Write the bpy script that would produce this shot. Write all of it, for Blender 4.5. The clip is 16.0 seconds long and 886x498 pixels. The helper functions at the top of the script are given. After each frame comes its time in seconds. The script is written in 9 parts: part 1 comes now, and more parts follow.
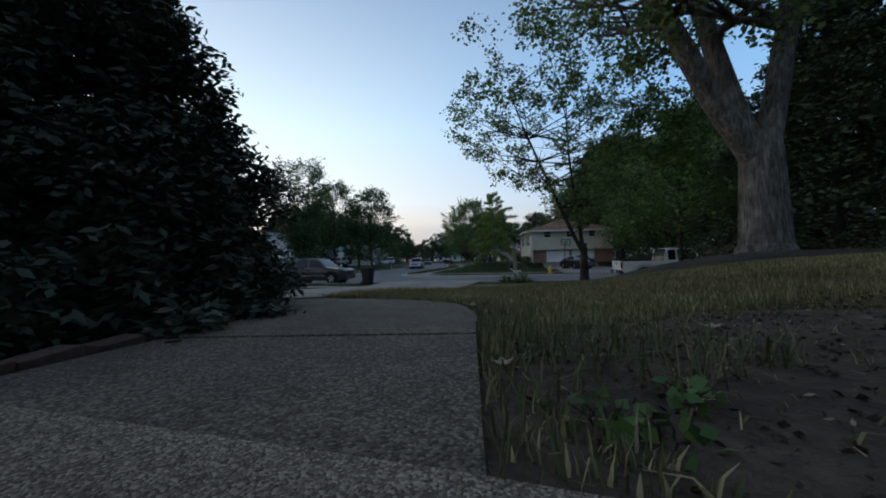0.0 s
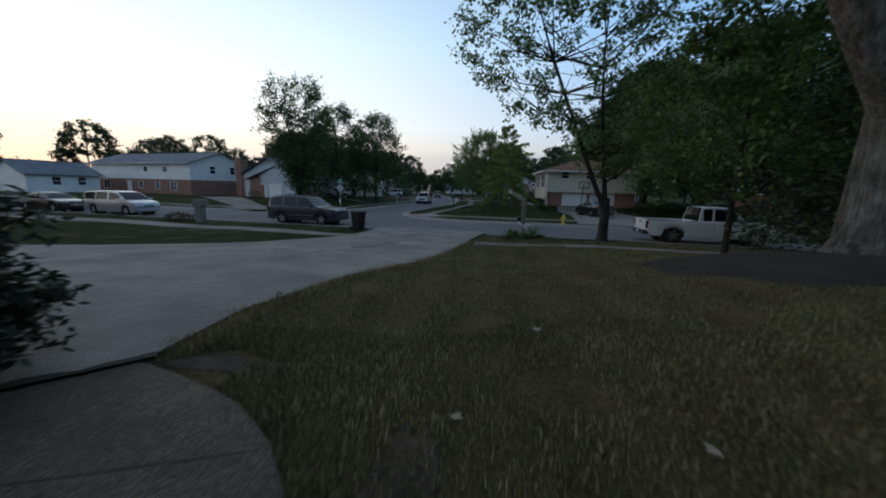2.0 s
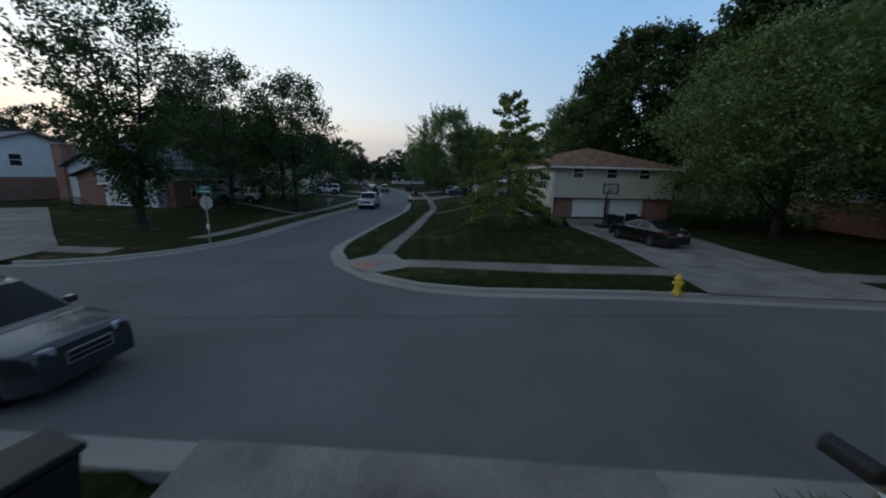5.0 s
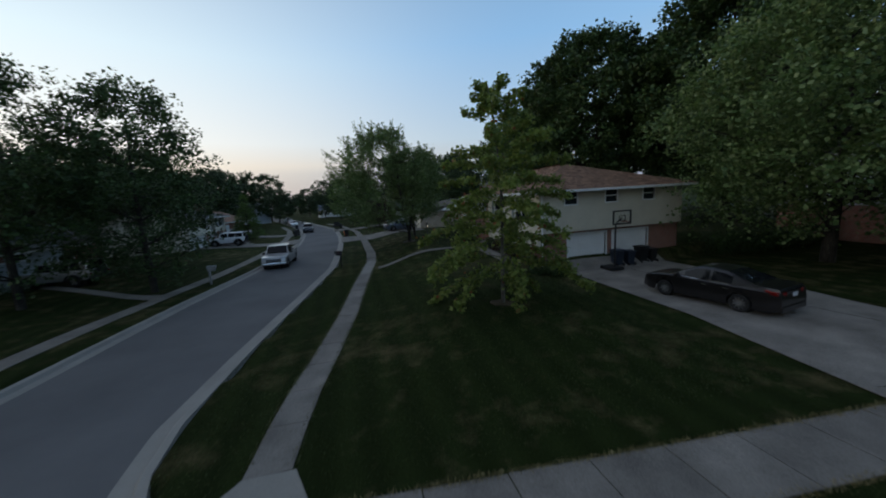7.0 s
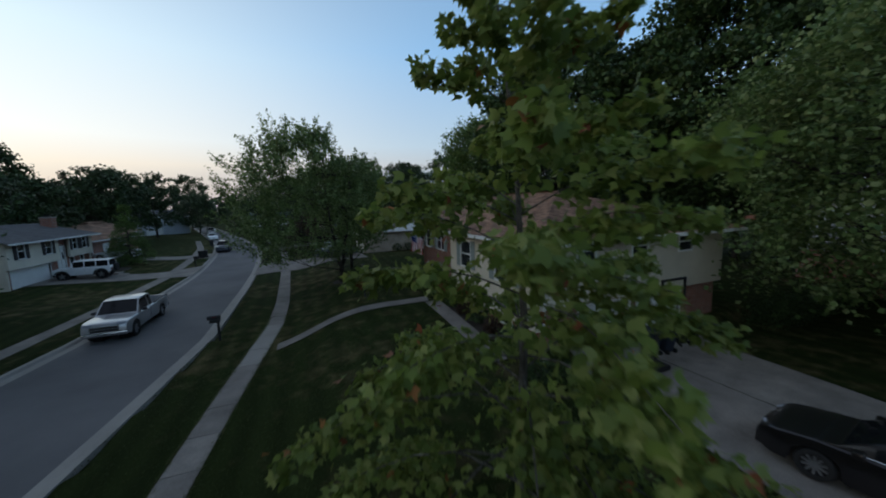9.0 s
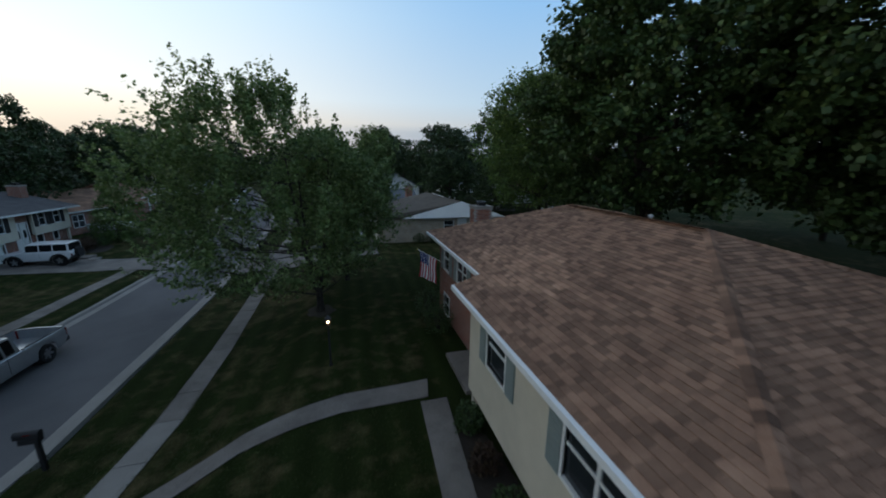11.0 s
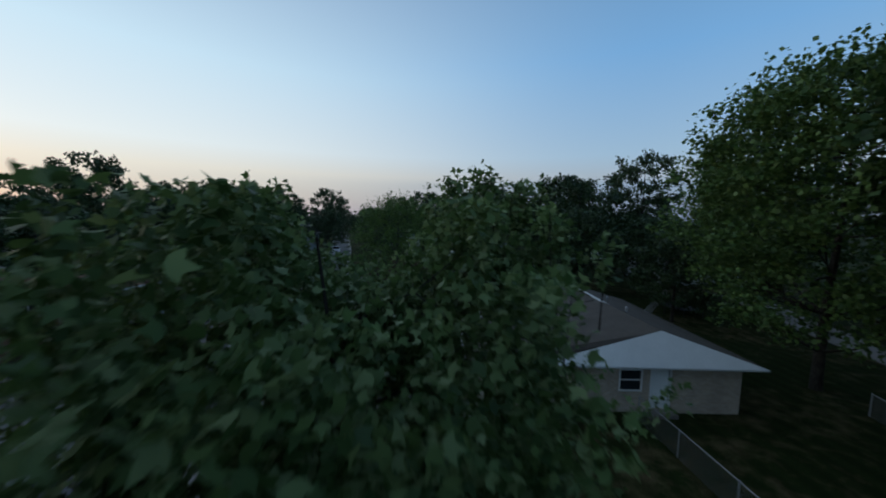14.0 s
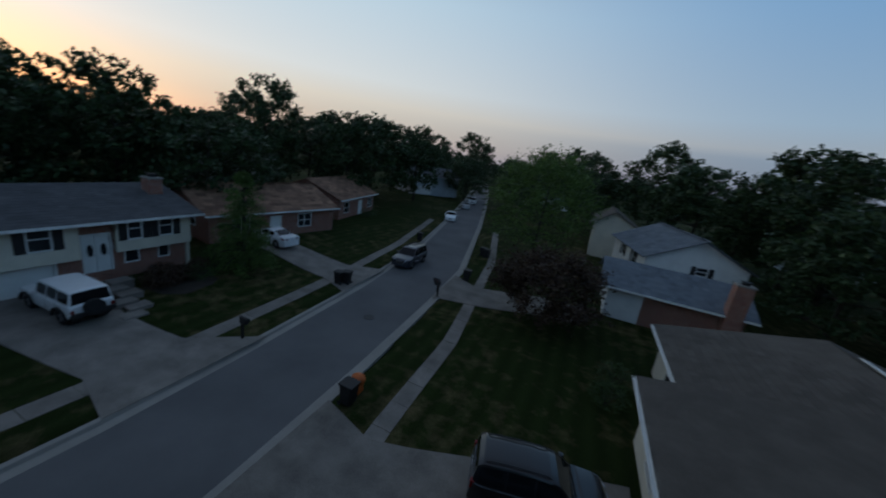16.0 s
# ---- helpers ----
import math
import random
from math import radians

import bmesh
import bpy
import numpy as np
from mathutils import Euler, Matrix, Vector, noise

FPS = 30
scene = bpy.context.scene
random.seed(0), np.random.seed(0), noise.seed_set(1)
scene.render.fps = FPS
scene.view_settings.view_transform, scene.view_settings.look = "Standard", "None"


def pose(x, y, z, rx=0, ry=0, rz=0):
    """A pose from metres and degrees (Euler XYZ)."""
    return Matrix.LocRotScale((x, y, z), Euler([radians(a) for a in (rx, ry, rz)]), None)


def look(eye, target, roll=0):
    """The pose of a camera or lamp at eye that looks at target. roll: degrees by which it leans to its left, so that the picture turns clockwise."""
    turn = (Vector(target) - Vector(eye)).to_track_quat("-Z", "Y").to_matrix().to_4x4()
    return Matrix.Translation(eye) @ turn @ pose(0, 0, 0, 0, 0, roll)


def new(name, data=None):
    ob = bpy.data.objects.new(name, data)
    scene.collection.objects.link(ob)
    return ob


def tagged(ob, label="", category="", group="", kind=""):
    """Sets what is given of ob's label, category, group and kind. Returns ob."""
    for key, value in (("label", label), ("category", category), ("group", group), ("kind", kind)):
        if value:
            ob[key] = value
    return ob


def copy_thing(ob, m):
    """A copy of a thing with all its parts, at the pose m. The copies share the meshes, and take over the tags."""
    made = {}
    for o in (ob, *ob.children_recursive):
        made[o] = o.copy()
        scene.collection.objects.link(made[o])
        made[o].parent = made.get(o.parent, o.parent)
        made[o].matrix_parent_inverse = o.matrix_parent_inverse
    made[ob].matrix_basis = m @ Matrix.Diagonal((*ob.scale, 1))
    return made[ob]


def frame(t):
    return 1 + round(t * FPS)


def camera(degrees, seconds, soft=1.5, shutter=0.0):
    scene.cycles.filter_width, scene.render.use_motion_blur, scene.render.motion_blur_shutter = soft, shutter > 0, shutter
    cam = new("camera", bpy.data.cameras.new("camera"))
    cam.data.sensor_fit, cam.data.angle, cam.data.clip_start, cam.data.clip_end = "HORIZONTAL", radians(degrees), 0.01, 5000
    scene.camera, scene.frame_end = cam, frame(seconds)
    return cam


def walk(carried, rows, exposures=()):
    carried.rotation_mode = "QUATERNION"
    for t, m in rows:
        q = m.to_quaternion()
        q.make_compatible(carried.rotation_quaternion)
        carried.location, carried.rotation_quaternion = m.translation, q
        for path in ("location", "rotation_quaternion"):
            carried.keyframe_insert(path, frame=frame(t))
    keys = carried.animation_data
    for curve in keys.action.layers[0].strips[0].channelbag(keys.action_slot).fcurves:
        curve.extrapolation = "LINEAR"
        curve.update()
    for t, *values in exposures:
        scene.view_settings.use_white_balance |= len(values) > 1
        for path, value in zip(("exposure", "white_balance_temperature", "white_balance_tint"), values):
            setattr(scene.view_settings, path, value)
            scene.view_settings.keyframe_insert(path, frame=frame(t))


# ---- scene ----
cam = camera(104.0, 16.0, soft=1.9, shutter=0.32)
PATH = [
    (0, (1.74, 3.50, 1.525), (1.624, 5.495, 1.584), -1.3),
    (0.5, (1.76, 3.56, 1.535), (1.637, 5.556, 1.565), -2.2),
    (1, (1.86, 3.92, 1.75), (1.721, 5.914, 1.673), -1.4),
    (1.5, (2.13, 4.69, 2.12), (1.965, 6.672, 1.915), -0.1),
    (2, (2.297, 5.88, 2.424), (2.117, 7.843, 2.084), 1.5),
    (2.5, (1.996, 7.673, 2.338), (1.82, 9.615, 1.895), 1.8),
    (3, (1.618, 9.861, 2.264), (1.439, 11.791, 1.769), 1.5),
    (3.5, (0.919, 12.589, 2.51), (0.768, 14.519, 2.007), 0.2),
    (4, (0.217, 15.507, 3.016), (0.13, 17.445, 2.529), -1.2),
    (4.2, (-0.131, 16.678, 3.203), (-0.164, 18.625, 2.743), -0.4),
    (6.3, (-0.259, 28.132, 4.591), (0.064, 30.072, 4.23), -2.0),
    (6.5, (-0.174, 29.146, 4.596), (0.19, 31.085, 4.271), -3.0),
    (7, (0.011, 31.446, 4.938), (0.499, 33.364, 4.65), -3.5),
    (7.5, (0.316, 33.725, 5.34), (0.935, 35.608, 5.074), -3.4),
    (8, (0.861, 35.891, 5.832), (1.579, 37.741, 5.58), -3.1),
    (8.5, (1.99, 37.826, 6.078), (2.727, 39.669, 5.84), -2.6),
    (9.2, (3.22, 40.84, 6.642), (3.971, 42.673, 6.367), -1.3),
    (11.3, (7.769, 50.505, 8.7), (8.237, 52.391, 8.226), 1.7),
    (11.5, (8.023, 51.751, 8.826), (8.456, 53.648, 8.363), 2.5),
    (12, (8.978, 54.955, 8.976), (9.256, 56.893, 8.565), 2.9),
    (12.5, (9.246, 58.558, 9.15), (9.421, 60.516, 8.782), 5.3),
    (13, (9.032, 61.775, 9.495), (9.116, 63.751, 9.202), 3.7),
    (13.5, (8.936, 64.857, 9.812), (8.942, 66.844, 9.587), 1.4),
    (14, (8.498, 67.422, 10.148), (8.471, 69.412, 9.957), 0.9),
    (14.5, (8.275, 69.412, 10.256), (8.176, 71.405, 10.116), 1.3),
    (15.3, (7.274, 72.783, 10.366), (6.989, 74.741, 10.081), 4.1),
    (15.8, (6.535, 74.689, 10.632), (5.972, 76.554, 10.184), 7.3),
    (16, (6.203, 75.302, 10.629), (5.487, 77.096, 10.11), 8.7),
]
walk(cam, [(t, look(eye, target, roll)) for t, eye, target, roll in PATH],
     exposures=[(0, 0.22, 6450, 10), (1.5, 0.25, 6500, 10), (3.5, 0.14, 6350, 10), (6.5, 0.06, 6700, 10), (9.0, 0.12, 6600, 9), (11.5, 0.2, 6500, 8), (12.2, 0.08, 6200, 6), (13.3, -0.12, 5750, 5), (14.5, -0.4, 6050, 5), (15.5, -0.52, 6150, 6), (16.0, -0.55, 6050, 8)])

# ---- light ----
SUN_AZ = radians(76)        # the glow stands this far to the left of +y
world = bpy.data.worlds.new("dusk_sky")
scene.world = world
world.use_nodes = True
wn, wl = world.node_tree.nodes, world.node_tree.links
sky = wn.new("ShaderNodeTexSky")
sky.sky_type, sky.sun_disc = "NISHITA", False
sky.sun_elevation, sky.sun_rotation = radians(2.0), -SUN_AZ
sky.altitude, sky.air_density, sky.dust_density, sky.ozone_density = 200, 1.0, 1.0, 2.0
direction = wn.new("ShaderNodeTexCoord").outputs["Generated"]
parts_of = wn.new("ShaderNodeSeparateXYZ")
wl.new(direction, parts_of.inputs[0])


def sky_ramp(stops):
    r = wn.new("ShaderNodeValToRGB")
    e = r.color_ramp.elements
    e[0].position, e[0].color = stops[0][0], (*stops[0][1], 1)
    e[1].position, e[1].color = stops[-1][0], (*stops[-1][1], 1)
    for p, c in stops[1:-1]:
        e.new(p).color = (*c, 1)
    wl.new(parts_of.outputs["Z"], r.inputs["Fac"])
    return r.outputs["Color"]


# twilight: a pale warm west, a blue east with a low grey-blue cloud bank
west = sky_ramp([(0.0, (0.60, 0.53, 0.54)), (0.06, (0.78, 0.66, 0.60)), (0.105, (0.97, 0.83, 0.70)), (0.16, (1.0, 0.97, 0.92)), (0.34, (0.80, 0.94, 1.0)), (0.6, (0.40, 0.51, 0.68)), (1.0, (0.24, 0.27, 0.35))])
east = sky_ramp([(0.0, (0.24, 0.31, 0.45)), (0.085, (0.28, 0.36, 0.50)), (0.105, (0.45, 0.49, 0.57)), (0.16, (0.42, 0.55, 0.70)), (0.38, (0.24, 0.46, 0.76)), (0.65, (0.18, 0.30, 0.48)), (1.0, (0.20, 0.235, 0.32))])
toward = wn.new("ShaderNodeVectorMath")
toward.operation = "DOT_PRODUCT"
wl.new(direction, toward.inputs[0])
toward.inputs[1].default_value = (-math.sin(SUN_AZ), math.cos(SUN_AZ), 0.12)
blend = wn.new("ShaderNodeMapRange")
blend.interpolation_type = "SMOOTHSTEP"
blend.inputs["From Min"].default_value, blend.inputs["From Max"].default_value = -0.25, 0.95
wl.new(toward.outputs["Value"], blend.inputs["Value"])
dusk = wn.new("ShaderNodeMix")
dusk.data_type = "RGBA"
wl.new(blend.outputs["Result"], dusk.inputs[0])
wl.new(east, dusk.inputs[6])
wl.new(west, dusk.inputs[7])
both = wn.new("ShaderNodeMix")
both.data_type = "RGBA"
both.inputs[0].default_value = 0.08
wl.new(dusk.outputs[2], both.inputs[6])
wl.new(sky.outputs["Color"], both.inputs[7])
bg = wn["Background"]
bg.inputs["Strength"].default_value = 1.0
wl.new(both.outputs[2], bg.inputs["Color"])
sun_data = bpy.data.lights.new("low_sun", "SUN")
sun_data.energy, sun_data.angle, sun_data.color = 0.10, radians(25), (1.0, 0.80, 0.62)
sun = new("low_sun", sun_data)
sun.matrix_world = look((-60, 15, 9), (0, 0, 0))

# ---- materials ----


def node_mat(name, rough=0.8, metal=0.0, spec=0.5):
    m = bpy.data.materials.new(name)
    m.use_nodes = True
    n, l = m.node_tree.nodes, m.node_tree.links
    b = n["Principled BSDF"]
    b.inputs["Roughness"].default_value = rough
    b.inputs["Metallic"].default_value = metal
    b.inputs["Specular IOR Level"].default_value = spec
    return m, n, l, b


def ramp(n, stops):
    r = n.new("ShaderNodeValToRGB")
    e = r.color_ramp.elements
    e[0].position, e[0].color = stops[0][0], (*stops[0][1], 1)
    e[1].position, e[1].color = stops[-1][0], (*stops[-1][1], 1)
    for p, c in stops[1:-1]:
        x = e.new(p)
        x.color = (*c, 1)
    return r


def noise_tex(n, l, co, scale, detail=6.0, rough=0.6):
    t = n.new("ShaderNodeTexNoise")
    t.inputs["Scale"].default_value, t.inputs["Detail"].default_value, t.inputs["Roughness"].default_value = scale, detail, rough
    l.new(co, t.inputs["Vector"])
    return t


def surface(name, c1, c2, c3=None, fine=40.0, broad=0.6, rough=0.85, bump=0.2, dist=0.01, metal=0.0, spec=0.4, per_object=0.0, per_island=0.0):
    """Colour from a broad and a fine noise, with relief from the fine one."""
    m, n, l, b = node_mat(name, rough, metal, spec)
    co = n.new("ShaderNodeTexCoord").outputs["Object"]
    f, g = noise_tex(n, l, co, fine), noise_tex(n, l, co, broad, 4)
    mixv = n.new("ShaderNodeMath")
    mixv.operation = "MULTIPLY_ADD"
    l.new(g.outputs["Fac"], mixv.inputs[0])
    mixv.inputs[1].default_value = 0.55
    half = n.new("ShaderNodeMath")
    half.operation = "MULTIPLY"
    half.inputs[1].default_value = 0.45
    l.new(f.outputs["Fac"], half.inputs[0])
    l.new(half.outputs[0], mixv.inputs[2])
    r = ramp(n, [(0.32, c1), (0.68, c2)] if c3 is None else [(0.3, c1), (0.5, c2), (0.7, c3)])
    l.new(mixv.outputs[0], r.inputs["Fac"])
    out = r.outputs["Color"]
    if per_object or per_island:
        src = n.new("ShaderNodeObjectInfo").outputs["Random"] if per_object else n.new("ShaderNodeNewGeometry").outputs["Random Per Island"]
        k = per_object or per_island
        mr = n.new("ShaderNodeMapRange")
        mr.inputs["To Min"].default_value, mr.inputs["To Max"].default_value = 1 - k, 1 + k
        l.new(src, mr.inputs["Value"])
        hs = n.new("ShaderNodeHueSaturation")
        l.new(mr.outputs["Result"], hs.inputs["Value"])
        l.new(out, hs.inputs["Color"])
        out = hs.outputs["Color"]
    l.new(out, b.inputs["Base Color"])
    if bump:
        bp = n.new("ShaderNodeBump")
        bp.inputs["Strength"].default_value, bp.inputs["Distance"].default_value = bump, dist
        l.new(f.outputs["Fac"], bp.inputs["Height"])
        l.new(bp.outputs["Normal"], b.inputs["Normal"])
    return m


def leaf_mat(name, c1, c2, c3, through_light=0.3, spec=0.35):
    m, n, l, b = node_mat(name, 0.55, 0.0, spec)
    rnd = n.new("ShaderNodeNewGeometry").outputs["Random Per Island"]
    r = ramp(n, [(0.0, c1), (0.55, c2), (1.0, c3)])
    l.new(rnd, r.inputs["Fac"])
    co = n.new("ShaderNodeTexCoord").outputs["Object"]
    g = noise_tex(n, l, co, 0.9, 3)
    mr = n.new("ShaderNodeMapRange")
    mr.inputs["From Min"].default_value, mr.inputs["From Max"].default_value = 0.3, 0.7
    mr.inputs["To Min"].default_value, mr.inputs["To Max"].default_value = 0.7, 1.25
    l.new(g.outputs["Fac"], mr.inputs["Value"])
    hs = n.new("ShaderNodeHueSaturation")
    l.new(r.outputs["Color"], hs.inputs["Color"])
    l.new(mr.outputs["Result"], hs.inputs["Value"])
    l.new(hs.outputs["Color"], b.inputs["Base Color"])
    tr = n.new("ShaderNodeBsdfTranslucent")
    l.new(hs.outputs["Color"], tr.inputs["Color"])
    mx = n.new("ShaderNodeMixShader")
    mx.inputs[0].default_value = through_light
    l.new(b.outputs[0], mx.inputs[1])
    l.new(tr.outputs[0], mx.inputs[2])
    l.new(mx.outputs[0], n["Material Output"].inputs["Surface"])
    return m


def brick_mat(name, c1, c2, mortar, scale=1.0):
    """Small far bricks on walls; both axes of a wall are fed through x + y."""
    m, n, l, b = node_mat(name, 0.9)
    co = n.new("ShaderNodeTexCoord").outputs["Object"]
    sep = n.new("ShaderNodeSeparateXYZ")
    l.new(co, sep.inputs[0])
    add = n.new("ShaderNodeMath")
    l.new(sep.outputs["X"], add.inputs[0])
    l.new(sep.outputs["Y"], add.inputs[1])
    com = n.new("ShaderNodeCombineXYZ")
    l.new(add.outputs[0], com.inputs["X"])
    l.new(sep.outputs["Z"], com.inputs["Y"])
    t = n.new("ShaderNodeTexBrick")
    t.inputs["Scale"].default_value = scale
    t.inputs["Brick Width"].default_value, t.inputs["Row Height"].default_value = 0.21, 0.075
    t.inputs["Mortar Size"].default_value, t.inputs["Mortar Smooth"].default_value = 0.008, 0.2
    t.inputs["Color1"].default_value, t.inputs["Color2"].default_value, t.inputs["Mortar"].default_value = (*c1, 1), (*c2, 1), (*mortar, 1)
    l.new(com.outputs[0], t.inputs["Vector"])
    g = noise_tex(n, l, co, 1.3)
    mr = n.new("ShaderNodeMapRange")
    mr.inputs["To Min"].default_value, mr.inputs["To Max"].default_value = 0.6, 1.4
    l.new(g.outputs["Fac"], mr.inputs["Value"])
    hs = n.new("ShaderNodeHueSaturation")
    l.new(t.outputs["Color"], hs.inputs["Color"])
    l.new(mr.outputs["Result"], hs.inputs["Value"])
    l.new(hs.outputs["Color"], b.inputs["Base Color"])
    bp = n.new("ShaderNodeBump")
    bp.inputs["Strength"].default_value, bp.inputs["Distance"].default_value = 0.5, 0.01
    bp.invert = True
    l.new(t.outputs["Fac"], bp.inputs["Height"])
    l.new(bp.outputs["Normal"], b.inputs["Normal"])
    return m


def siding_mat(name, c, lap=0.115):
    """Horizontal lap siding: a saw-tooth relief in z, faint streaks."""
    m, n, l, b = node_mat(name, 0.6)
    co = n.new("ShaderNodeTexCoord").outputs["Object"]
    sep = n.new("ShaderNodeSeparateXYZ")
    l.new(co, sep.inputs[0])
    d = n.new("ShaderNodeMath")
    d.operation = "DIVIDE"
    d.inputs[1].default_value = lap
    l.new(sep.outputs["Z"], d.inputs[0])
    fr = n.new("ShaderNodeMath")
    fr.operation = "FRACT"
    l.new(d.outputs[0], fr.inputs[0])
    bp = n.new("ShaderNodeBump")
    bp.inputs["Strength"].default_value, bp.inputs["Distance"].default_value = 0.9, 0.018
    bp.invert = True
    l.new(fr.outputs[0], bp.inputs["Height"])
    l.new(bp.outputs["Normal"], b.inputs["Normal"])
    g = noise_tex(n, l, co, 0.8)
    r = ramp(n, [(0.3, tuple(v * 0.82 for v in c)), (0.7, c)])
    l.new(g.outputs["Fac"], r.inputs["Fac"])
    l.new(r.outputs["Color"], b.inputs["Base Color"])
    return m


def lawn_mat():
    """Mown turf: green and straw patches at three scales, faint mowing stripes, deep relief."""
    m, n, l, b = node_mat("mown_lawn", 0.95, 0.0, 0.05)
    co = n.new("ShaderNodeTexCoord").outputs["Object"]
    big, mid, fine = noise_tex(n, l, co, 0.11, 4), noise_tex(n, l, co, 1.1, 6, 0.65), noise_tex(n, l, co, 24, 8, 0.75)
    green = ramp(n, [(0.25, (0.009, 0.015, 0.004)), (0.5, (0.022, 0.033, 0.009)), (0.75, (0.044, 0.06, 0.018))])
    l.new(fine.outputs["Fac"], green.inputs["Fac"])
    straw = ramp(n, [(0.25, (0.04, 0.03, 0.014)), (0.5, (0.13, 0.10, 0.05)), (0.75, (0.28, 0.22, 0.12))])
    l.new(fine.outputs["Fac"], straw.inputs["Fac"])
    s_ = n.new("ShaderNodeMath")
    s_.operation = "MULTIPLY_ADD"
    l.new(mid.outputs["Fac"], s_.inputs[0])
    s_.inputs[1].default_value = 0.55
    h_ = n.new("ShaderNodeMath")
    h_.operation = "MULTIPLY"
    h_.inputs[1].default_value = 0.5
    l.new(big.outputs["Fac"], h_.inputs[0])
    l.new(h_.outputs[0], s_.inputs[2])
    f_ = n.new("ShaderNodeMapRange")
    f_.inputs["From Min"].default_value, f_.inputs["From Max"].default_value = 0.53, 0.72
    yy = n.new("ShaderNodeSeparateXYZ")
    l.new(co, yy.inputs[0])
    dry = n.new("ShaderNodeMapRange")
    dry.interpolation_type = "SMOOTHSTEP"
    dry.inputs["From Min"].default_value, dry.inputs["From Max"].default_value = 18.0, 26.0
    dry.inputs["To Min"].default_value, dry.inputs["To Max"].default_value = 0.21, 0.0
    l.new(yy.outputs["Y"], dry.inputs["Value"])
    side = n.new("ShaderNodeMapRange")
    side.inputs["From Min"].default_value, side.inputs["From Max"].default_value = -5.0, -2.5
    l.new(yy.outputs["X"], side.inputs["Value"])
    worn = n.new("ShaderNodeMath")
    worn.operation = "MULTIPLY"
    l.new(dry.outputs["Result"], worn.inputs[0])
    l.new(side.outputs["Result"], worn.inputs[1])
    sm = n.new("ShaderNodeMath")
    l.new(s_.outputs[0], sm.inputs[0])
    l.new(worn.outputs[0], sm.inputs[1])
    l.new(sm.outputs[0], f_.inputs["Value"])
    mx = n.new("ShaderNodeMix")
    mx.data_type = "RGBA"
    l.new(f_.outputs["Result"], mx.inputs[0])
    l.new(green.outputs["Color"], mx.inputs[6])
    l.new(straw.outputs["Color"], mx.inputs[7])
    wv = n.new("ShaderNodeTexWave")
    wv.inputs["Scale"].default_value, wv.inputs["Distortion"].default_value = 0.32, 1.2
    l.new(co, wv.inputs["Vector"])
    mr = n.new("ShaderNodeMapRange")
    mr.inputs["To Min"].default_value, mr.inputs["To Max"].default_value = 0.82, 1.12
    l.new(wv.outputs["Fac"], mr.inputs["Value"])
    hs = n.new("ShaderNodeHueSaturation")
    l.new(mx.outputs[2], hs.inputs["Color"])
    l.new(mr.outputs["Result"], hs.inputs["Value"])
    l.new(hs.outputs["Color"], b.inputs["Base Color"])
    bp = n.new("ShaderNodeBump")
    bp.inputs["Strength"].default_value, bp.inputs["Distance"].default_value = 1.0, 0.06
    l.new(fine.outputs["Fac"], bp.inputs["Height"])
    l.new(bp.outputs["Normal"], b.inputs["Normal"])
    return m


def pebble_mat(name="exposed_aggregate_shaded", scale=125, k=0.62):
    """Concrete with small washed pebbles standing out; k scales the colour."""
    m, n, l, b = node_mat(name, 0.85, 0.0, 0.4)
    co = n.new("ShaderNodeTexCoord").outputs["Object"]
    v = n.new("ShaderNodeTexVoronoi")
    v.inputs["Scale"].default_value = scale
    l.new(co, v.inputs["Vector"])
    sep = n.new("ShaderNodeSeparateColor")
    l.new(v.outputs["Color"], sep.inputs[0])
    r = ramp(n, [(0.0, (0.064 * k, 0.047 * k, 0.033 * k)), (0.45, (0.16 * k, 0.123 * k, 0.088 * k)), (0.75, (0.245 * k, 0.192 * k, 0.14 * k)), (1.0, (0.40 * k, 0.33 * k, 0.26 * k))])
    l.new(sep.outputs[0], r.inputs["Fac"])
    g = noise_tex(n, l, co, 1.6, 5)
    mr = n.new("ShaderNodeMapRange")
    mr.inputs["From Min"].default_value, mr.inputs["From Max"].default_value = 0.3, 0.7
    mr.inputs["To Min"].default_value, mr.inputs["To Max"].default_value = 0.55, 1.2
    l.new(g.outputs["Fac"], mr.inputs["Value"])
    hs = n.new("ShaderNodeHueSaturation")
    l.new(r.outputs["Color"], hs.inputs["Color"])
    l.new(mr.outputs["Result"], hs.inputs["Value"])
    l.new(hs.outputs["Color"], b.inputs["Base Color"])
    bp = n.new("ShaderNodeBump")
    bp.inputs["Strength"].default_value, bp.inputs["Distance"].default_value = 1.0, 0.006
    bp.invert = True
    l.new(v.outputs["Distance"], bp.inputs["Height"])
    l.new(bp.outputs["Normal"], b.inputs["Normal"])
    return m


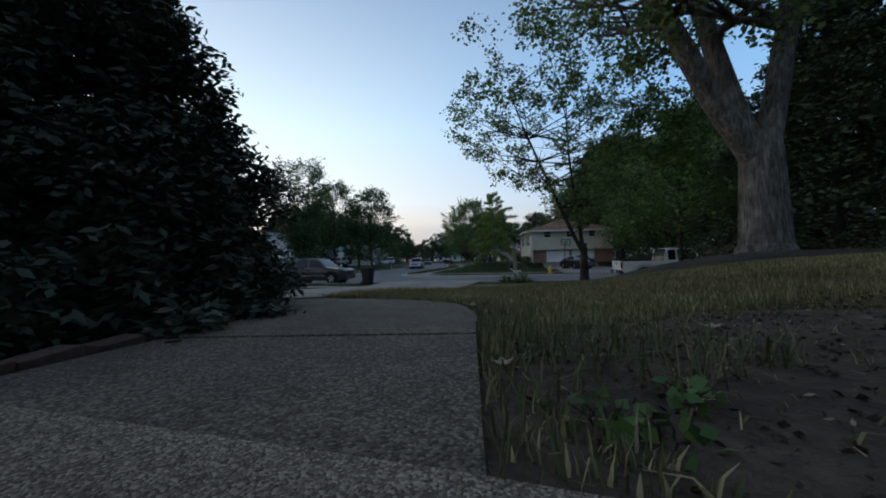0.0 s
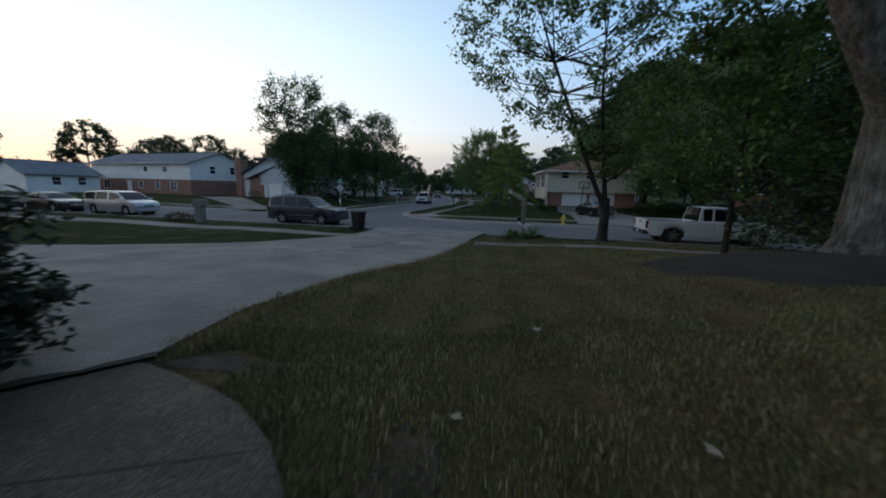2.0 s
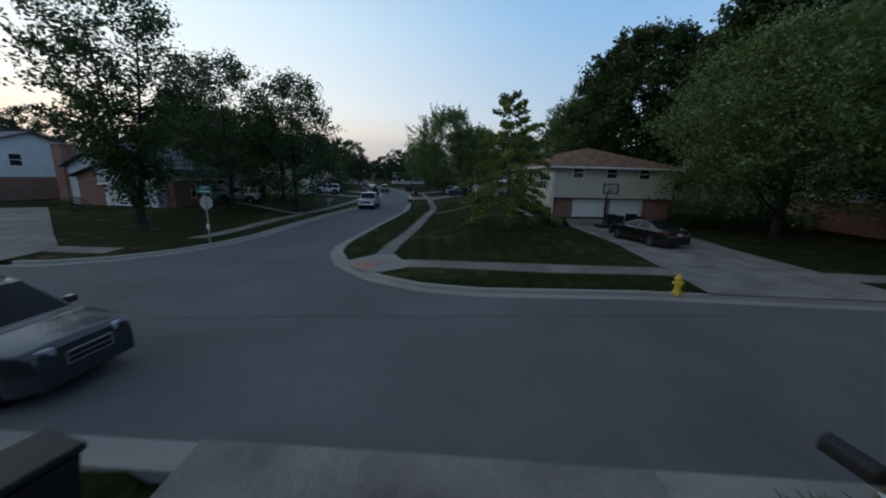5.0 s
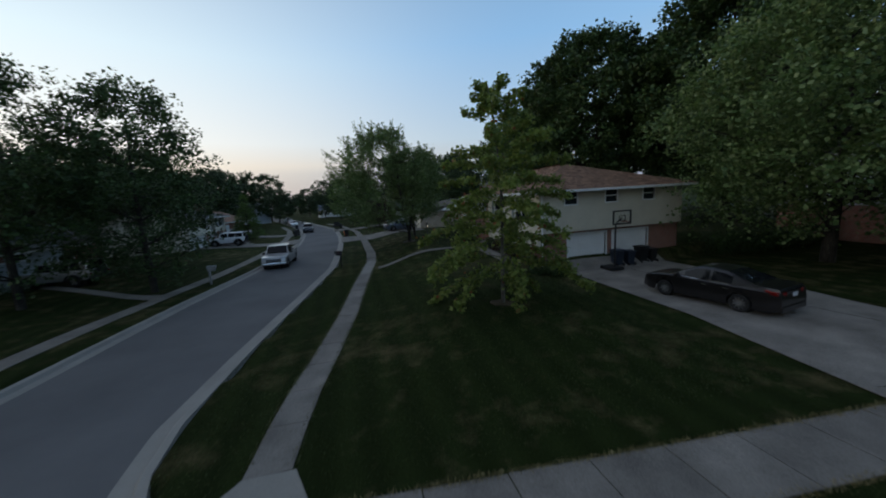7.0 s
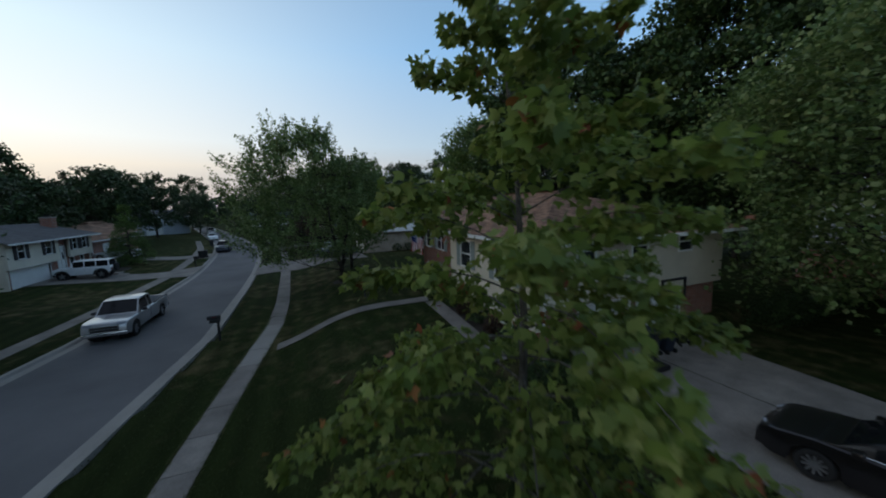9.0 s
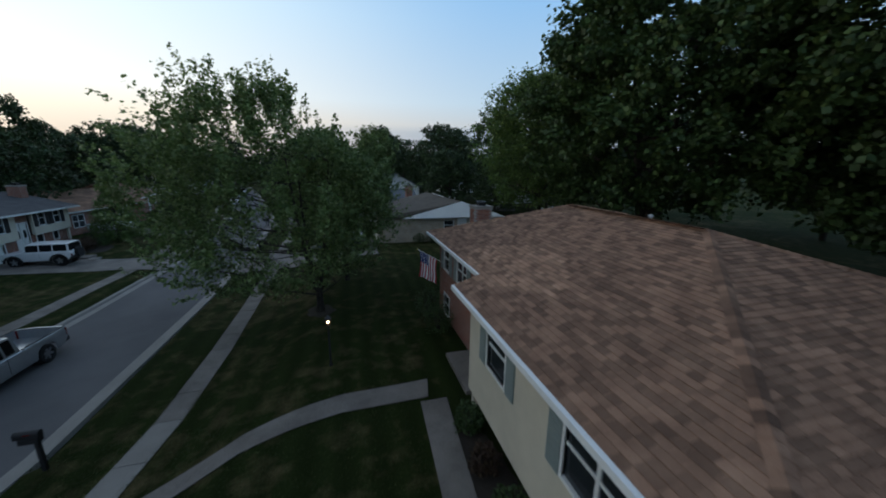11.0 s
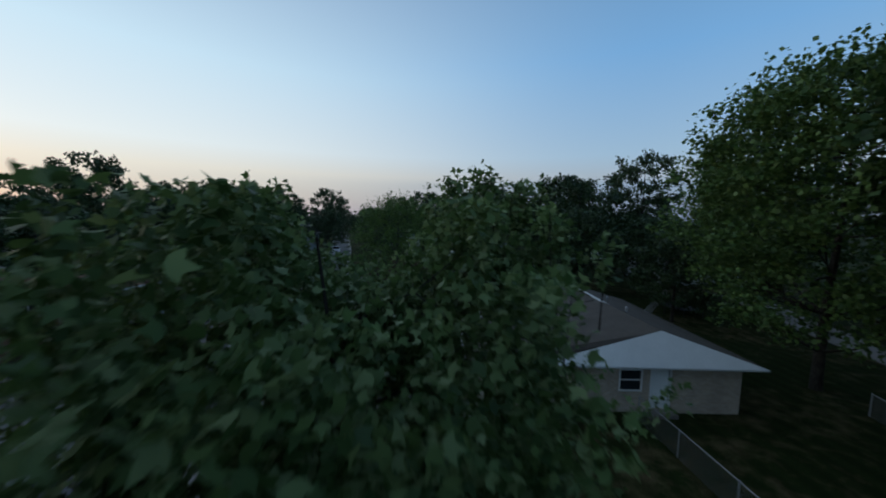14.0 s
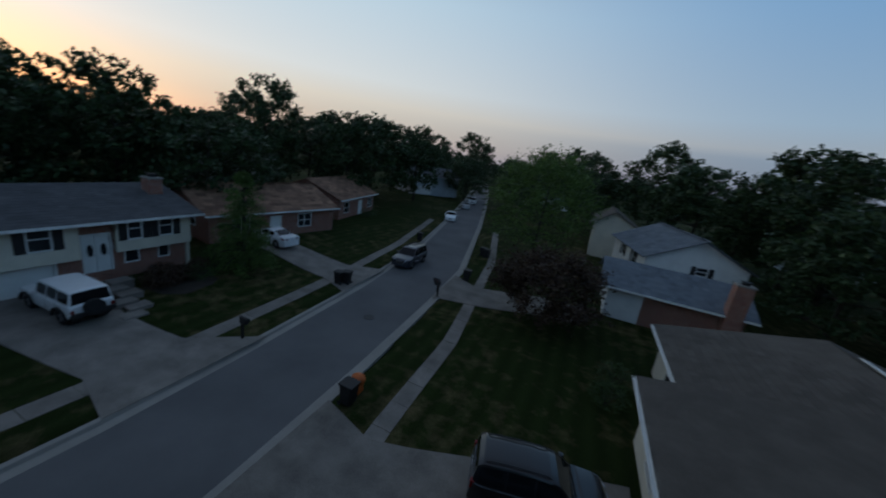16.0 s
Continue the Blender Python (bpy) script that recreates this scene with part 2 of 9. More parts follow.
def bark_mat(name, c1, c2, c3):
    """Long upright furrows."""
    m, n, l, b = node_mat(name, 0.95, 0.0, 0.2)
    co = n.new("ShaderNodeTexCoord").outputs["Object"]
    mp_ = n.new("ShaderNodeMapping")
    mp_.inputs["Scale"].default_value = (1, 1, 0.16)
    l.new(co, mp_.inputs["Vector"])
    f = noise_tex(n, l, mp_.outputs[0], 17, 7, 0.7)
    g = noise_tex(n, l, co, 1.8, 3)
    ad = n.new("ShaderNodeMath")
    ad.operation = "MULTIPLY_ADD"
    l.new(g.outputs["Fac"], ad.inputs[0])
    ad.inputs[1].default_value = 0.35
    hf = n.new("ShaderNodeMath")
    hf.operation = "MULTIPLY"
    hf.inputs[1].default_value = 0.65
    l.new(f.outputs["Fac"], hf.inputs[0])
    l.new(hf.outputs[0], ad.inputs[2])
    r = ramp(n, [(0.36, c1), (0.5, c2), (0.64, c3)])
    l.new(ad.outputs[0], r.inputs["Fac"])
    l.new(r.outputs["Color"], b.inputs["Base Color"])
    bp = n.new("ShaderNodeBump")
    bp.inputs["Strength"].default_value, bp.inputs["Distance"].default_value = 1.0, 0.05
    l.new(f.outputs["Fac"], bp.inputs["Height"])
    l.new(bp.outputs["Normal"], b.inputs["Normal"])
    return m


def glass_mat(name, tint=(0.02, 0.025, 0.03), spec=0.4):
    m, n, l, b = node_mat(name, 0.06, 0.0, spec)
    b.inputs["Base Color"].default_value = (*tint, 1)
    return m


def paint(name, c, rough=0.3, metal=0.0, coat=0.0):
    m = surface(name, tuple(v * 0.9 for v in c), tuple(min(1, v * 1.08) for v in c), fine=9.0, broad=1.5, rough=rough, bump=0.0, metal=metal)
    m.node_tree.nodes["Principled BSDF"].inputs["Coat Weight"].default_value = coat
    return m


M = {}
M["asphalt"] = surface("asphalt", (0.078, 0.076, 0.078), (0.118, 0.115, 0.116), (0.155, 0.15, 0.15), 55, 0.25, 0.9, 0.35, 0.006)
M["concrete"] = surface("weathered_concrete", (0.085, 0.075, 0.066), (0.185, 0.166, 0.146), (0.29, 0.262, 0.23), 30, 0.8, 0.9, 0.3, 0.005, per_object=0.10)
M["stained_concrete"] = surface("soil_stained_concrete", (0.05, 0.04, 0.03), (0.105, 0.086, 0.066), (0.18, 0.155, 0.13), 26, 1.2, 0.95, 0.4, 0.006, per_object=0.2)
M["kerb"] = surface("kerb_concrete", (0.22, 0.205, 0.185), (0.32, 0.30, 0.27), None, 30, 0.6, 0.9, 0.25, 0.005)
M["new_concrete"] = surface("pale_concrete", (0.21, 0.195, 0.175), (0.30, 0.28, 0.25), None, 30, 0.6, 0.9, 0.2, 0.004, per_object=0.06)
# front walk: brown pebbles, with the junipers' shade darkened into the colour
M["aggregate"] = pebble_mat()
# porch: colour lightened to set it off from the shaded walk
M["porch_aggregate"] = pebble_mat("fine_aggregate_lightened", 330, 1.5)
M["brick"] = brick_mat("red_brick", (0.20, 0.065, 0.04), (0.30, 0.115, 0.075), (0.32, 0.29, 0.26))
M["tan_brick"] = brick_mat("tan_brick", (0.36, 0.28, 0.20), (0.46, 0.37, 0.28), (0.45, 0.41, 0.36))
M["brick_piece"] = surface("brick_piece", (0.14, 0.05, 0.032), (0.24, 0.09, 0.058), (0.33, 0.16, 0.11), 35, 6, 0.92, 0.4, 0.004, per_object=0.35)
M["mortar"] = surface("mortar", (0.25, 0.23, 0.21), (0.36, 0.33, 0.30), None, 50, 2, 0.95, 0.3, 0.004)
M["siding_tan"] = siding_mat("tan_siding", (0.62, 0.56, 0.44))
M["siding_white"] = siding_mat("white_siding", (0.78, 0.78, 0.76))
M["siding_cream"] = siding_mat("cream_siding", (0.70, 0.64, 0.52))
M["siding_grey"] = siding_mat("grey_siding", (0.46, 0.50, 0.54))
M["white"] = surface("white_paint", (0.70, 0.70, 0.68), (0.82, 0.82, 0.80), None, 14, 1.0, 0.5, 0.05, 0.002)
M["shingle_brown"] = surface("brown_shingles", (0.17, 0.094, 0.06), (0.28, 0.16, 0.102), (0.40, 0.24, 0.157), 60, 2.0, 0.95, 0.5, 0.006, per_object=0.42)
M["shingle_brown_field"] = surface("brown_shingle_field", (0.13, 0.07, 0.045), (0.21, 0.118, 0.076), (0.30, 0.18, 0.118), 60, 2.0, 0.95, 0.5, 0.006, per_island=0.42)
M["shingle_taupe"] = surface("taupe_shingles", (0.066, 0.055, 0.045), (0.092, 0.078, 0.065), (0.122, 0.105, 0.088), 24, 1.0, 0.95, 0.5, 0.01, per_island=0.15)
M["shingle_grey"] = surface("slate_grey_shingles", (0.085, 0.10, 0.12), (0.13, 0.15, 0.175), (0.17, 0.19, 0.21), 24, 1.0, 0.95, 0.5, 0.01, per_island=0.15)
M["shingle_dark"] = surface("dark_shingles", (0.06, 0.06, 0.065), (0.10, 0.10, 0.105), None, 24, 1.0, 0.95, 0.5, 0.01, per_island=0.15)
M["lawn"] = lawn_mat()
M["dirt"] = surface("bare_soil", (0.026, 0.017, 0.011), (0.07, 0.047, 0.031), (0.135, 0.098, 0.066), 22, 3.5, 0.97, 1.0, 0.06)
M["mulch"] = surface("dark_mulch", (0.02, 0.016, 0.013), (0.05, 0.04, 0.03), None, 40, 2, 0.97, 0.9, 0.03)
M["bark"] = bark_mat("grey_bark", (0.026, 0.023, 0.02), (0.11, 0.10, 0.087), (0.25, 0.235, 0.21))
M["bark_dark"] = bark_mat("dark_bark", (0.014, 0.012, 0.011), (0.04, 0.035, 0.03), (0.08, 0.07, 0.06))
M["leaf_maple"] = leaf_mat("maple_leaves", (0.048, 0.095, 0.024), (0.088, 0.155, 0.037), (0.145, 0.22, 0.058))
M["leaf_bright"] = leaf_mat("bright_green_leaves", (0.05, 0.10, 0.02), (0.085, 0.15, 0.03), (0.13, 0.20, 0.05), 0.35)
M["leaf_silver"] = leaf_mat("silver_maple_leaves", (0.056, 0.102, 0.028), (0.122, 0.188, 0.055), (0.235, 0.295, 0.125), 0.38)
M["leaf_young"] = leaf_mat("young_maple_leaves", (0.10, 0.15, 0.03), (0.17, 0.23, 0.046), (0.27, 0.30, 0.085), 0.45)
M["leaf_turning"] = leaf_mat("turning_leaves", (0.22, 0.06, 0.03), (0.28, 0.10, 0.035), (0.30, 0.16, 0.05), 0.35)
M["juniper"] = leaf_mat("juniper_scales", (0.014, 0.022, 0.012), (0.026, 0.036, 0.019), (0.042, 0.05, 0.028), 0.12)
M["leaf_dark"] = leaf_mat("dark_oak_leaves", (0.026, 0.052, 0.016), (0.046, 0.086, 0.026), (0.08, 0.135, 0.042))
M["leaf_red"] = leaf_mat("plum_leaves", (0.035, 0.02, 0.016), (0.06, 0.035, 0.024), (0.09, 0.06, 0.03))
M["leaf_far"] = leaf_mat("far_leaves", (0.018, 0.038, 0.014), (0.032, 0.062, 0.021), (0.056, 0.092, 0.033), 0.2)
M["needle"] = leaf_mat("evergreen_needles", (0.03, 0.05, 0.025), (0.058, 0.088, 0.042), (0.095, 0.13, 0.06), 0.15)
M["grass_lawn"] = leaf_mat("lawn_blades", (0.026, 0.042, 0.010), (0.044, 0.064, 0.017), (0.075, 0.095, 0.032), 0.25)
M["grass"] = leaf_mat("grass_blades", (0.05, 0.068, 0.018), (0.09, 0.105, 0.034), (0.20, 0.175, 0.085), 0.25)
M["grass_dry"] = leaf_mat("dry_grass_blades", (0.11, 0.095, 0.036), (0.24, 0.19, 0.09), (0.44, 0.36, 0.2), 0.25, 0.1)
M["glass"] = glass_mat("window_glass")
M["car_glass"] = glass_mat("car_glass", (0.008, 0.009, 0.011), 0.25)
M["rubber"] = surface("tyre_rubber", (0.012, 0.012, 0.013), (0.022, 0.022, 0.023), None, 20, 3, 0.85, 0.1, 0.003)
M["alloy"] = paint("alloy_rim", (0.42, 0.43, 0.45), 0.3, 0.9)
M["chrome"] = paint("chrome", (0.62, 0.63, 0.65), 0.15, 1.0)
M["black_plastic"] = surface("black_plastic", (0.008, 0.008, 0.009), (0.016, 0.016, 0.017), None, 30, 3, 0.6, 0.1, 0.002)
M["dark_metal"] = surface("dark_metal", (0.02, 0.02, 0.022), (0.045, 0.045, 0.048), None, 30, 3, 0.45, 0.1, 0.002, 0.4)
M["grey_metal"] = surface("galvanised_metal", (0.30, 0.31, 0.32), (0.42, 0.43, 0.44), None, 30, 3, 0.45, 0.05, 0.002, 0.6)
M["tail_red"] = paint("tail_lamp_red", (0.15, 0.008, 0.008), 0.12)
M["lamp_clear"] = paint("headlamp_lens", (0.34, 0.36, 0.39), 0.08)
M["plate"] = paint("number_plate", (0.6, 0.62, 0.66), 0.4)
M["wood"] = surface("weathered_wood", (0.16, 0.14, 0.115), (0.26, 0.23, 0.19), None, 25, 2, 0.9, 0.5, 0.01)
M["yellow"] = paint("hydrant_yellow", (0.62, 0.46, 0.05), 0.45)
M["orange"] = surface("orange_plastic", (0.45, 0.10, 0.02), (0.60, 0.15, 0.03), None, 12, 1, 0.5, 0.1, 0.003)
M["rust_pad"] = surface("tactile_pad_red", (0.34, 0.15, 0.10), (0.45, 0.22, 0.15), None, 40, 3, 0.9, 0.4, 0.006)
M["green_sign"] = paint("sign_green", (0.0, 0.22, 0.16), 0.4)
M["red_sign"] = paint("sign_red", (0.40, 0.02, 0.02), 0.4)
M["sign_back"] = paint("sign_back_grey", (0.40, 0.41, 0.42), 0.5, 0.5)
M["shutter_grey"] = paint("shutter_grey_green", (0.22, 0.26, 0.25), 0.6)
M["shutter_black"] = paint("shutter_black", (0.02, 0.02, 0.022), 0.6)
M["flag_red"] = paint("flag_red", (0.42, 0.03, 0.05), 0.9)
M["flag_blue"] = paint("flag_blue", (0.02, 0.035, 0.14), 0.9)
M["cloth_white"] = paint("cloth_white", (0.74, 0.74, 0.72), 0.95)
M["interior"] = paint("dim_room", (0.10, 0.095, 0.085), 0.95)
M["dark_soil_gap"] = surface("crack_soil", (0.02, 0.018, 0.015), (0.05, 0.045, 0.035), None, 40, 3, 0.97, 0.6, 0.01)

# ---- mesh helpers ----


def mesh_ob(name, bm, material, parent=None, label="", smooth=False):
    me = bpy.data.meshes.new(name)
    bm.to_mesh(me)
    bm.free()
    if smooth:
        me.shade_smooth()
    me.materials.append(M[material])
    ob = new(name, me)
    if parent is not None:
        ob.parent = parent
    if label:
        ob["label"] = label
    return ob


def part(name, bm, material, parent, label="", smooth=False):
    return mesh_ob(name, bm, material, parent, label, smooth)


def array_mesh(name, verts, faces, material, parent=None, label=""):
    """A mesh from arrays: verts (n, 3), faces (m, k)."""
    verts, faces = np.asarray(verts, np.float32), np.asarray(faces, np.int32)
    me = bpy.data.meshes.new(name)
    me.vertices.add(len(verts))
    me.vertices.foreach_set("co", verts.ravel())
    k = faces.shape[1]
    me.loops.add(faces.size)
    me.loops.foreach_set("vertex_index", faces.ravel())
    me.polygons.add(len(faces))
    me.polygons.foreach_set("loop_start", np.arange(0, faces.size, k, dtype=np.int32))
    me.polygons.foreach_set("loop_total", np.full(len(faces), k, np.int32))
    me.update(calc_edges=True)
    me.materials.append(M[material])
    ob = new(name, me)
    if parent is not None:
        ob.parent = parent
    if label:
        ob["label"] = label
    return ob


def thing(name, label, category, at=(0, 0, 0), turn=0.0, group="", kind=""):
    e = new(name)
    e.empty_display_size = 0.2
    e.matrix_world = pose(*at, 0, 0, turn)
    return tagged(e, label, category, group, kind)


def box(bm, x0, x1, y0, y1, z0, z1, bevel=0.0):
    r = bmesh.ops.create_cube(bm, size=1.0, matrix=Matrix.Translation(((x0 + x1) / 2, (y0 + y1) / 2, (z0 + z1) / 2)) @ Matrix.Diagonal((abs(x1 - x0), abs(y1 - y0), abs(z1 - z0), 1)))
    if bevel:
        es = list({e for v in r["verts"] for e in v.link_edges})
        bmesh.ops.bevel(bm, geom=es, offset=bevel, segments=2, affect="EDGES", profile=0.6)
    return bm


def cyl(bm, a, b, r0, r1=None, seg=10, cap=True):
    a, b = Vector(a), Vector(b)
    d = b - a
    m = Matrix.Translation((a + b) / 2) @ d.to_track_quat("Z", "Y").to_matrix().to_4x4()
    bmesh.ops.create_cone(bm, cap_ends=cap, segments=seg, radius1=r0, radius2=r0 if r1 is None else r1, depth=d.length, matrix=m)
    return bm


def poly(bm, pts):
    return bm.faces.new([bm.verts.new(p) for p in pts])


def prism(bm, outline, lo, hi, axis="y"):
    """An outline in two axes drawn out along the third from lo to hi."""
    put = {"y": lambda u, v, w: (u, w, v), "x": lambda u, v, w: (w, u, v), "z": lambda u, v, w: (u, v, w)}[axis]
    a = [bm.verts.new(put(u, v, lo)) for u, v in outline]
    b = [bm.verts.new(put(u, v, hi)) for u, v in outline]
    n = len(outline)
    fs = [bm.faces.new(a), bm.faces.new(list(reversed(b)))]
    for i in range(n):
        fs.append(bm.faces.new((a[i], b[i], b[(i + 1) % n], a[(i + 1) % n])))
    bmesh.ops.recalc_face_normals(bm, faces=fs)
    return bm


def BM():
    return bmesh.new()


def smooth01(v):
    v = np.clip(v, 0, 1)
    return v * v * (3 - 2 * v)

# ---- plan of the streets ----
A_Y = [31.4, 32.0, 32.6, 33.1, 34.2, 36.3, 38.5, 40.2, 44.3, 53.4, 60.0, 65.0, 72.0, 80.4, 88.0, 96.9, 106.3, 131.6, 168.0, 218.0, 420.0]
A_R = [12.0, 5.0, 1.3, -0.3, -2.0, -3.6, -4.35, -4.5, -4.05, -2.7, -1.8, -1.7, -1.6, -1.7, -2.1, -2.8, -3.8, -10.1, -20.0, -35.0, -100.0]
L_Y = [35.2, 35.9, 36.8, 38.4, 40.6, 43.2, 49.0, 53.0, 55.3, 59.0, 62.0, 66.0, 72.0, 80.0, 85.6, 96.5, 109.7, 133.6, 170.0, 220.0, 420.0]
A_L = [-19.0, -15.6, -13.6, -12.0, -10.9, -10.3, -9.75, -9.3, -8.95, -8.4, -8.0, -7.65, -7.4, -7.3, -7.6, -8.6, -10.7, -16.6, -26.5, -41.0, -106.0]


def right_of_a(y):
    return np.interp(y, A_Y, A_R)


def left_of_a(y):
    return np.interp(y, L_Y, A_L)


def near_of_b(x):
    return 25.05 - 0.115 * np.asarray(x, float)


def far_of_b(x):
    return 33.1 - 0.135 * (np.asarray(x, float) - 1.0)


def on_road(x, y):
    b = (y > near_of_b(x)) & (y < far_of_b(x))
    a = (y > 31.4) & (x < right_of_a(y)) & (x > left_of_a(y)) & (y > far_of_b(x) - 3)
    return a | b


def ground_z(x, y):
    """Height of lawns and lots; the street lies at 0."""
    x, y = np.asarray(x, float), np.asarray(y, float)
    z = 0.13 + 0 * x
    z = z + 1.02 * smooth01((22.5 - 0.115 * x - y + 3.5 * smooth01((x - 2) / 6)) / 18.5) * (0.55 + 0.45 * smooth01((x + 14) / 12))
    z = z + 0.34 * smooth01((x - 3) / 5.5) * smooth01((19 - y) / 8)
    mound = smooth01((x - right_of_a(y) - 3.4) / 4.5) * smooth01((y - 37.5) / 6.0)
    mound = mound * (1 - smooth01((x - 7.6) / 3.4) * (1 - smooth01((y - 49.6) / 0.6)))
    z = z + 0.66 * mound * (1 - 0.6 * smooth01((y - 78) / 12))
    z = z + 0.45 * smooth01((left_of_a(y) - 3.6 - x) / 8) * smooth01((y - 41) / 8)
    return z + 0.03 * np.sin(x * 0.7 + 1.3) * np.sin(y * 0.6)


def gz(x, y):
    return float(ground_z(x, y))


def axis_steps(lo, hi, step, far):
    mid = np.arange(lo, hi + step / 2, step)
    out, s, v = [], step, hi
    while v < far:
        s *= 1.35
        v += s
        out.append(v)
    low, s, v = [], step, lo
    while v > -far:
        s *= 1.35
        v -= s
        low.append(v)
    return np.array(low[::-1] + list(mid) + out)


gx, gy = axis_steps(-30, 34, 0.4, 1500), axis_steps(-6, 125, 0.4, 1500)
GX, GY = np.meshgrid(gx, gy)
GZ = np.where(on_road(GX, GY), -0.10, ground_z(GX, GY))
for sx, sy in ((0.3, 0), (-0.3, 0), (0, 0.3), (0, -0.3)):
    GZ = np.where(on_road(GX + sx, GY + sy), -0.10, GZ)
nx, ny = len(gx), len(gy)
idx = np.arange(nx * ny).reshape(ny, nx)
quads = np.stack([idx[:-1, :-1], idx[:-1, 1:], idx[1:, 1:], idx[1:, :-1]], -1).reshape(-1, 4)
ground = array_mesh("ground", np.stack([GX, GY, GZ], -1).reshape(-1, 3), quads, "lawn")
tagged(ground, "mown suburban lawn with dry tan patches", "lawn", kind="structure")


def ribbon(name, left, right, material, label, category, z=None, lift=0.0, thick=0.0, parent=None):
    """A paved strip between two edge lines of equal count; it follows the ground unless z is given."""
    bm = BM()
    rows = []
    for (x0, y0), (x1, y1) in zip(left, right):
        k = 5
        row = []
        for i in range(k):
            u = i / (k - 1)
            x, y = x0 + (x1 - x0) * u, y0 + (y1 - y0) * u
            row.append(bm.verts.new((x, y, (gz(x, y) + lift) if z is None else z)))
        rows.append(row)
    for a, b in zip(rows, rows[1:]):
        for i in range(len(a) - 1):
            bm.faces.new((a[i], a[i + 1], b[i + 1], b[i]))
    bmesh.ops.recalc_face_normals(bm, faces=bm.faces[:])
    if bm.faces[0].normal.z < 0:
        bmesh.ops.reverse_faces(bm, faces=bm.faces[:])
    if thick:
        r = bmesh.ops.extrude_face_region(bm, geom=bm.faces[:])
        bmesh.ops.translate(bm, vec=(0, 0, thick), verts=[v for v in r["geom"] if isinstance(v, bmesh.types.BMVert)])
    ob = mesh_ob(name, bm, material, parent)
    return tagged(ob, label, category, kind="structure")


ys = np.concatenate([np.arange(36.9, 130, 1.0), np.arange(130, 420, 8.0)])
ribbon("road", [(float(left_of_a(y)), float(y)) for y in ys], [(float(right_of_a(y)), float(y)) for y in ys], "asphalt", "grey asphalt residential street running away between lawns", "road", z=0.0)
xs = np.arange(-150, 151, 3.0)
ribbon("road", [(float(x), float(near_of_b(x))) for x in xs], [(float(x), float(far_of_b(x)) + 0.02) for x in xs], "asphalt", "grey asphalt cross street in front of the first lawn", "road", z=-0.004)
ys = np.arange(30.5, 37.01, 0.25)
ribbon("road", [(float(max(left_of_a(y), -19 + 0 * y)), float(y)) for y in ys], [(float(min(right_of_a(y), 12)), float(y)) for y in ys], "asphalt", "grey asphalt mouth of the street junction", "road", z=0.004)


def kerb(line, side, name="kerb"):
    """A concrete gutter and a low kerb along a line of points; side +1 puts the kerb to the left of the way."""
    prof = [(-0.38, 0.008), (0.0, 0.014), (0.06, 0.12), (0.10, 0.135), (0.26, 0.137), (0.27, -0.05)]
    bm = BM()
    rows = []
    pts = [Vector((*p, 0)) for p in line]
    for i, p in enumerate(pts):
        d = (pts[min(i + 1, len(pts) - 1)] - pts[max(i - 1, 0)]).normalized()
        nrm = Vector((-d.y, d.x, 0)) * side
        rows.append([bm.verts.new(p + nrm * u + Vector((0, 0, v))) for u, v in prof])
    for a, b in zip(rows, rows[1:]):
        for i in range(len(a) - 1):
            bm.faces.new((a[i], a[i + 1], b[i + 1], b[i]))
    bmesh.ops.recalc_face_normals(bm, faces=bm.faces[:])
    if sum(f.normal.z for f in bm.faces) < 0:
        bmesh.ops.reverse_faces(bm, faces=bm.faces[:])
    return tagged(mesh_ob(name, bm, "kerb"), "pale concrete kerb and gutter along the street", "kerb", kind="structure")


ra = [(float(x), float(far_of_b(x))) for x in np.arange(120, 5.0, -2.5)] + [(float(right_of_a(y)), float(y)) for y in np.concatenate([np.arange(32.5, 42, 0.3), np.arange(42, 130, 1.0), np.arange(130, 420, 8.0)])]
kerb(ra, -1)
la = [(float(x), float(far_of_b(x))) for x in np.arange(-120, -18.9, 2.5)] + [(float(left_of_a(y)), float(y)) for y in np.concatenate([np.arange(35.9, 42, 0.3), np.arange(42, 130, 1.0), np.arange(130, 420, 8.0)])]
kerb(la, 1)
kerb([(float(x), float(near_of_b(x))) for x in np.arange(-120, 121, 2.0)], -1)

slab_mesh = None


def walkway(name, left, right, label, material="concrete", joint=0.012, thick=0.10, lift=0.02):
    """A pavement of slabs, each a piece of its own between two edge lines."""
    host = thing(name, label, "sidewalk", kind="structure")
    for (a, b), (c, d) in zip(zip(left, right), zip(left[1:], right[1:])):
        a, b, c, d = (Vector((*p, 0)) for p in (a, b, c, d))
        dv = (c - a).normalized() * joint
        a, b, c, d = a + dv, b + dv, c - dv, d - dv
        bm = BM()
        jig = random.uniform(-0.008, 0.008)
        top = [bm.verts.new((p.x, p.y, gz(p.x, p.y) + lift + jig)) for p in (a, b, d, c)]
        low = [bm.verts.new((p.x, p.y, gz(p.x, p.y) + lift - thick)) for p in (a, b, d, c)]
        f = [bm.faces.new(top)]
        for i in range(4):
            f.append(bm.faces.new((top[i], low[i], low[(i + 1) % 4], top[(i + 1) % 4])))
        bmesh.ops.recalc_face_normals(bm, faces=f)
        if f[0].normal.z < 0:
            bmesh.ops.reverse_faces(bm, faces=f)
        part("slab", bm, material if isinstance(material, str) else random.choice(material), host)
    return host


def along(fn, ys, off0, off1):
    return [(float(fn(y)) + off0, float(y)) for y in ys], [(float(fn(y)) + off1, float(y)) for y in ys]


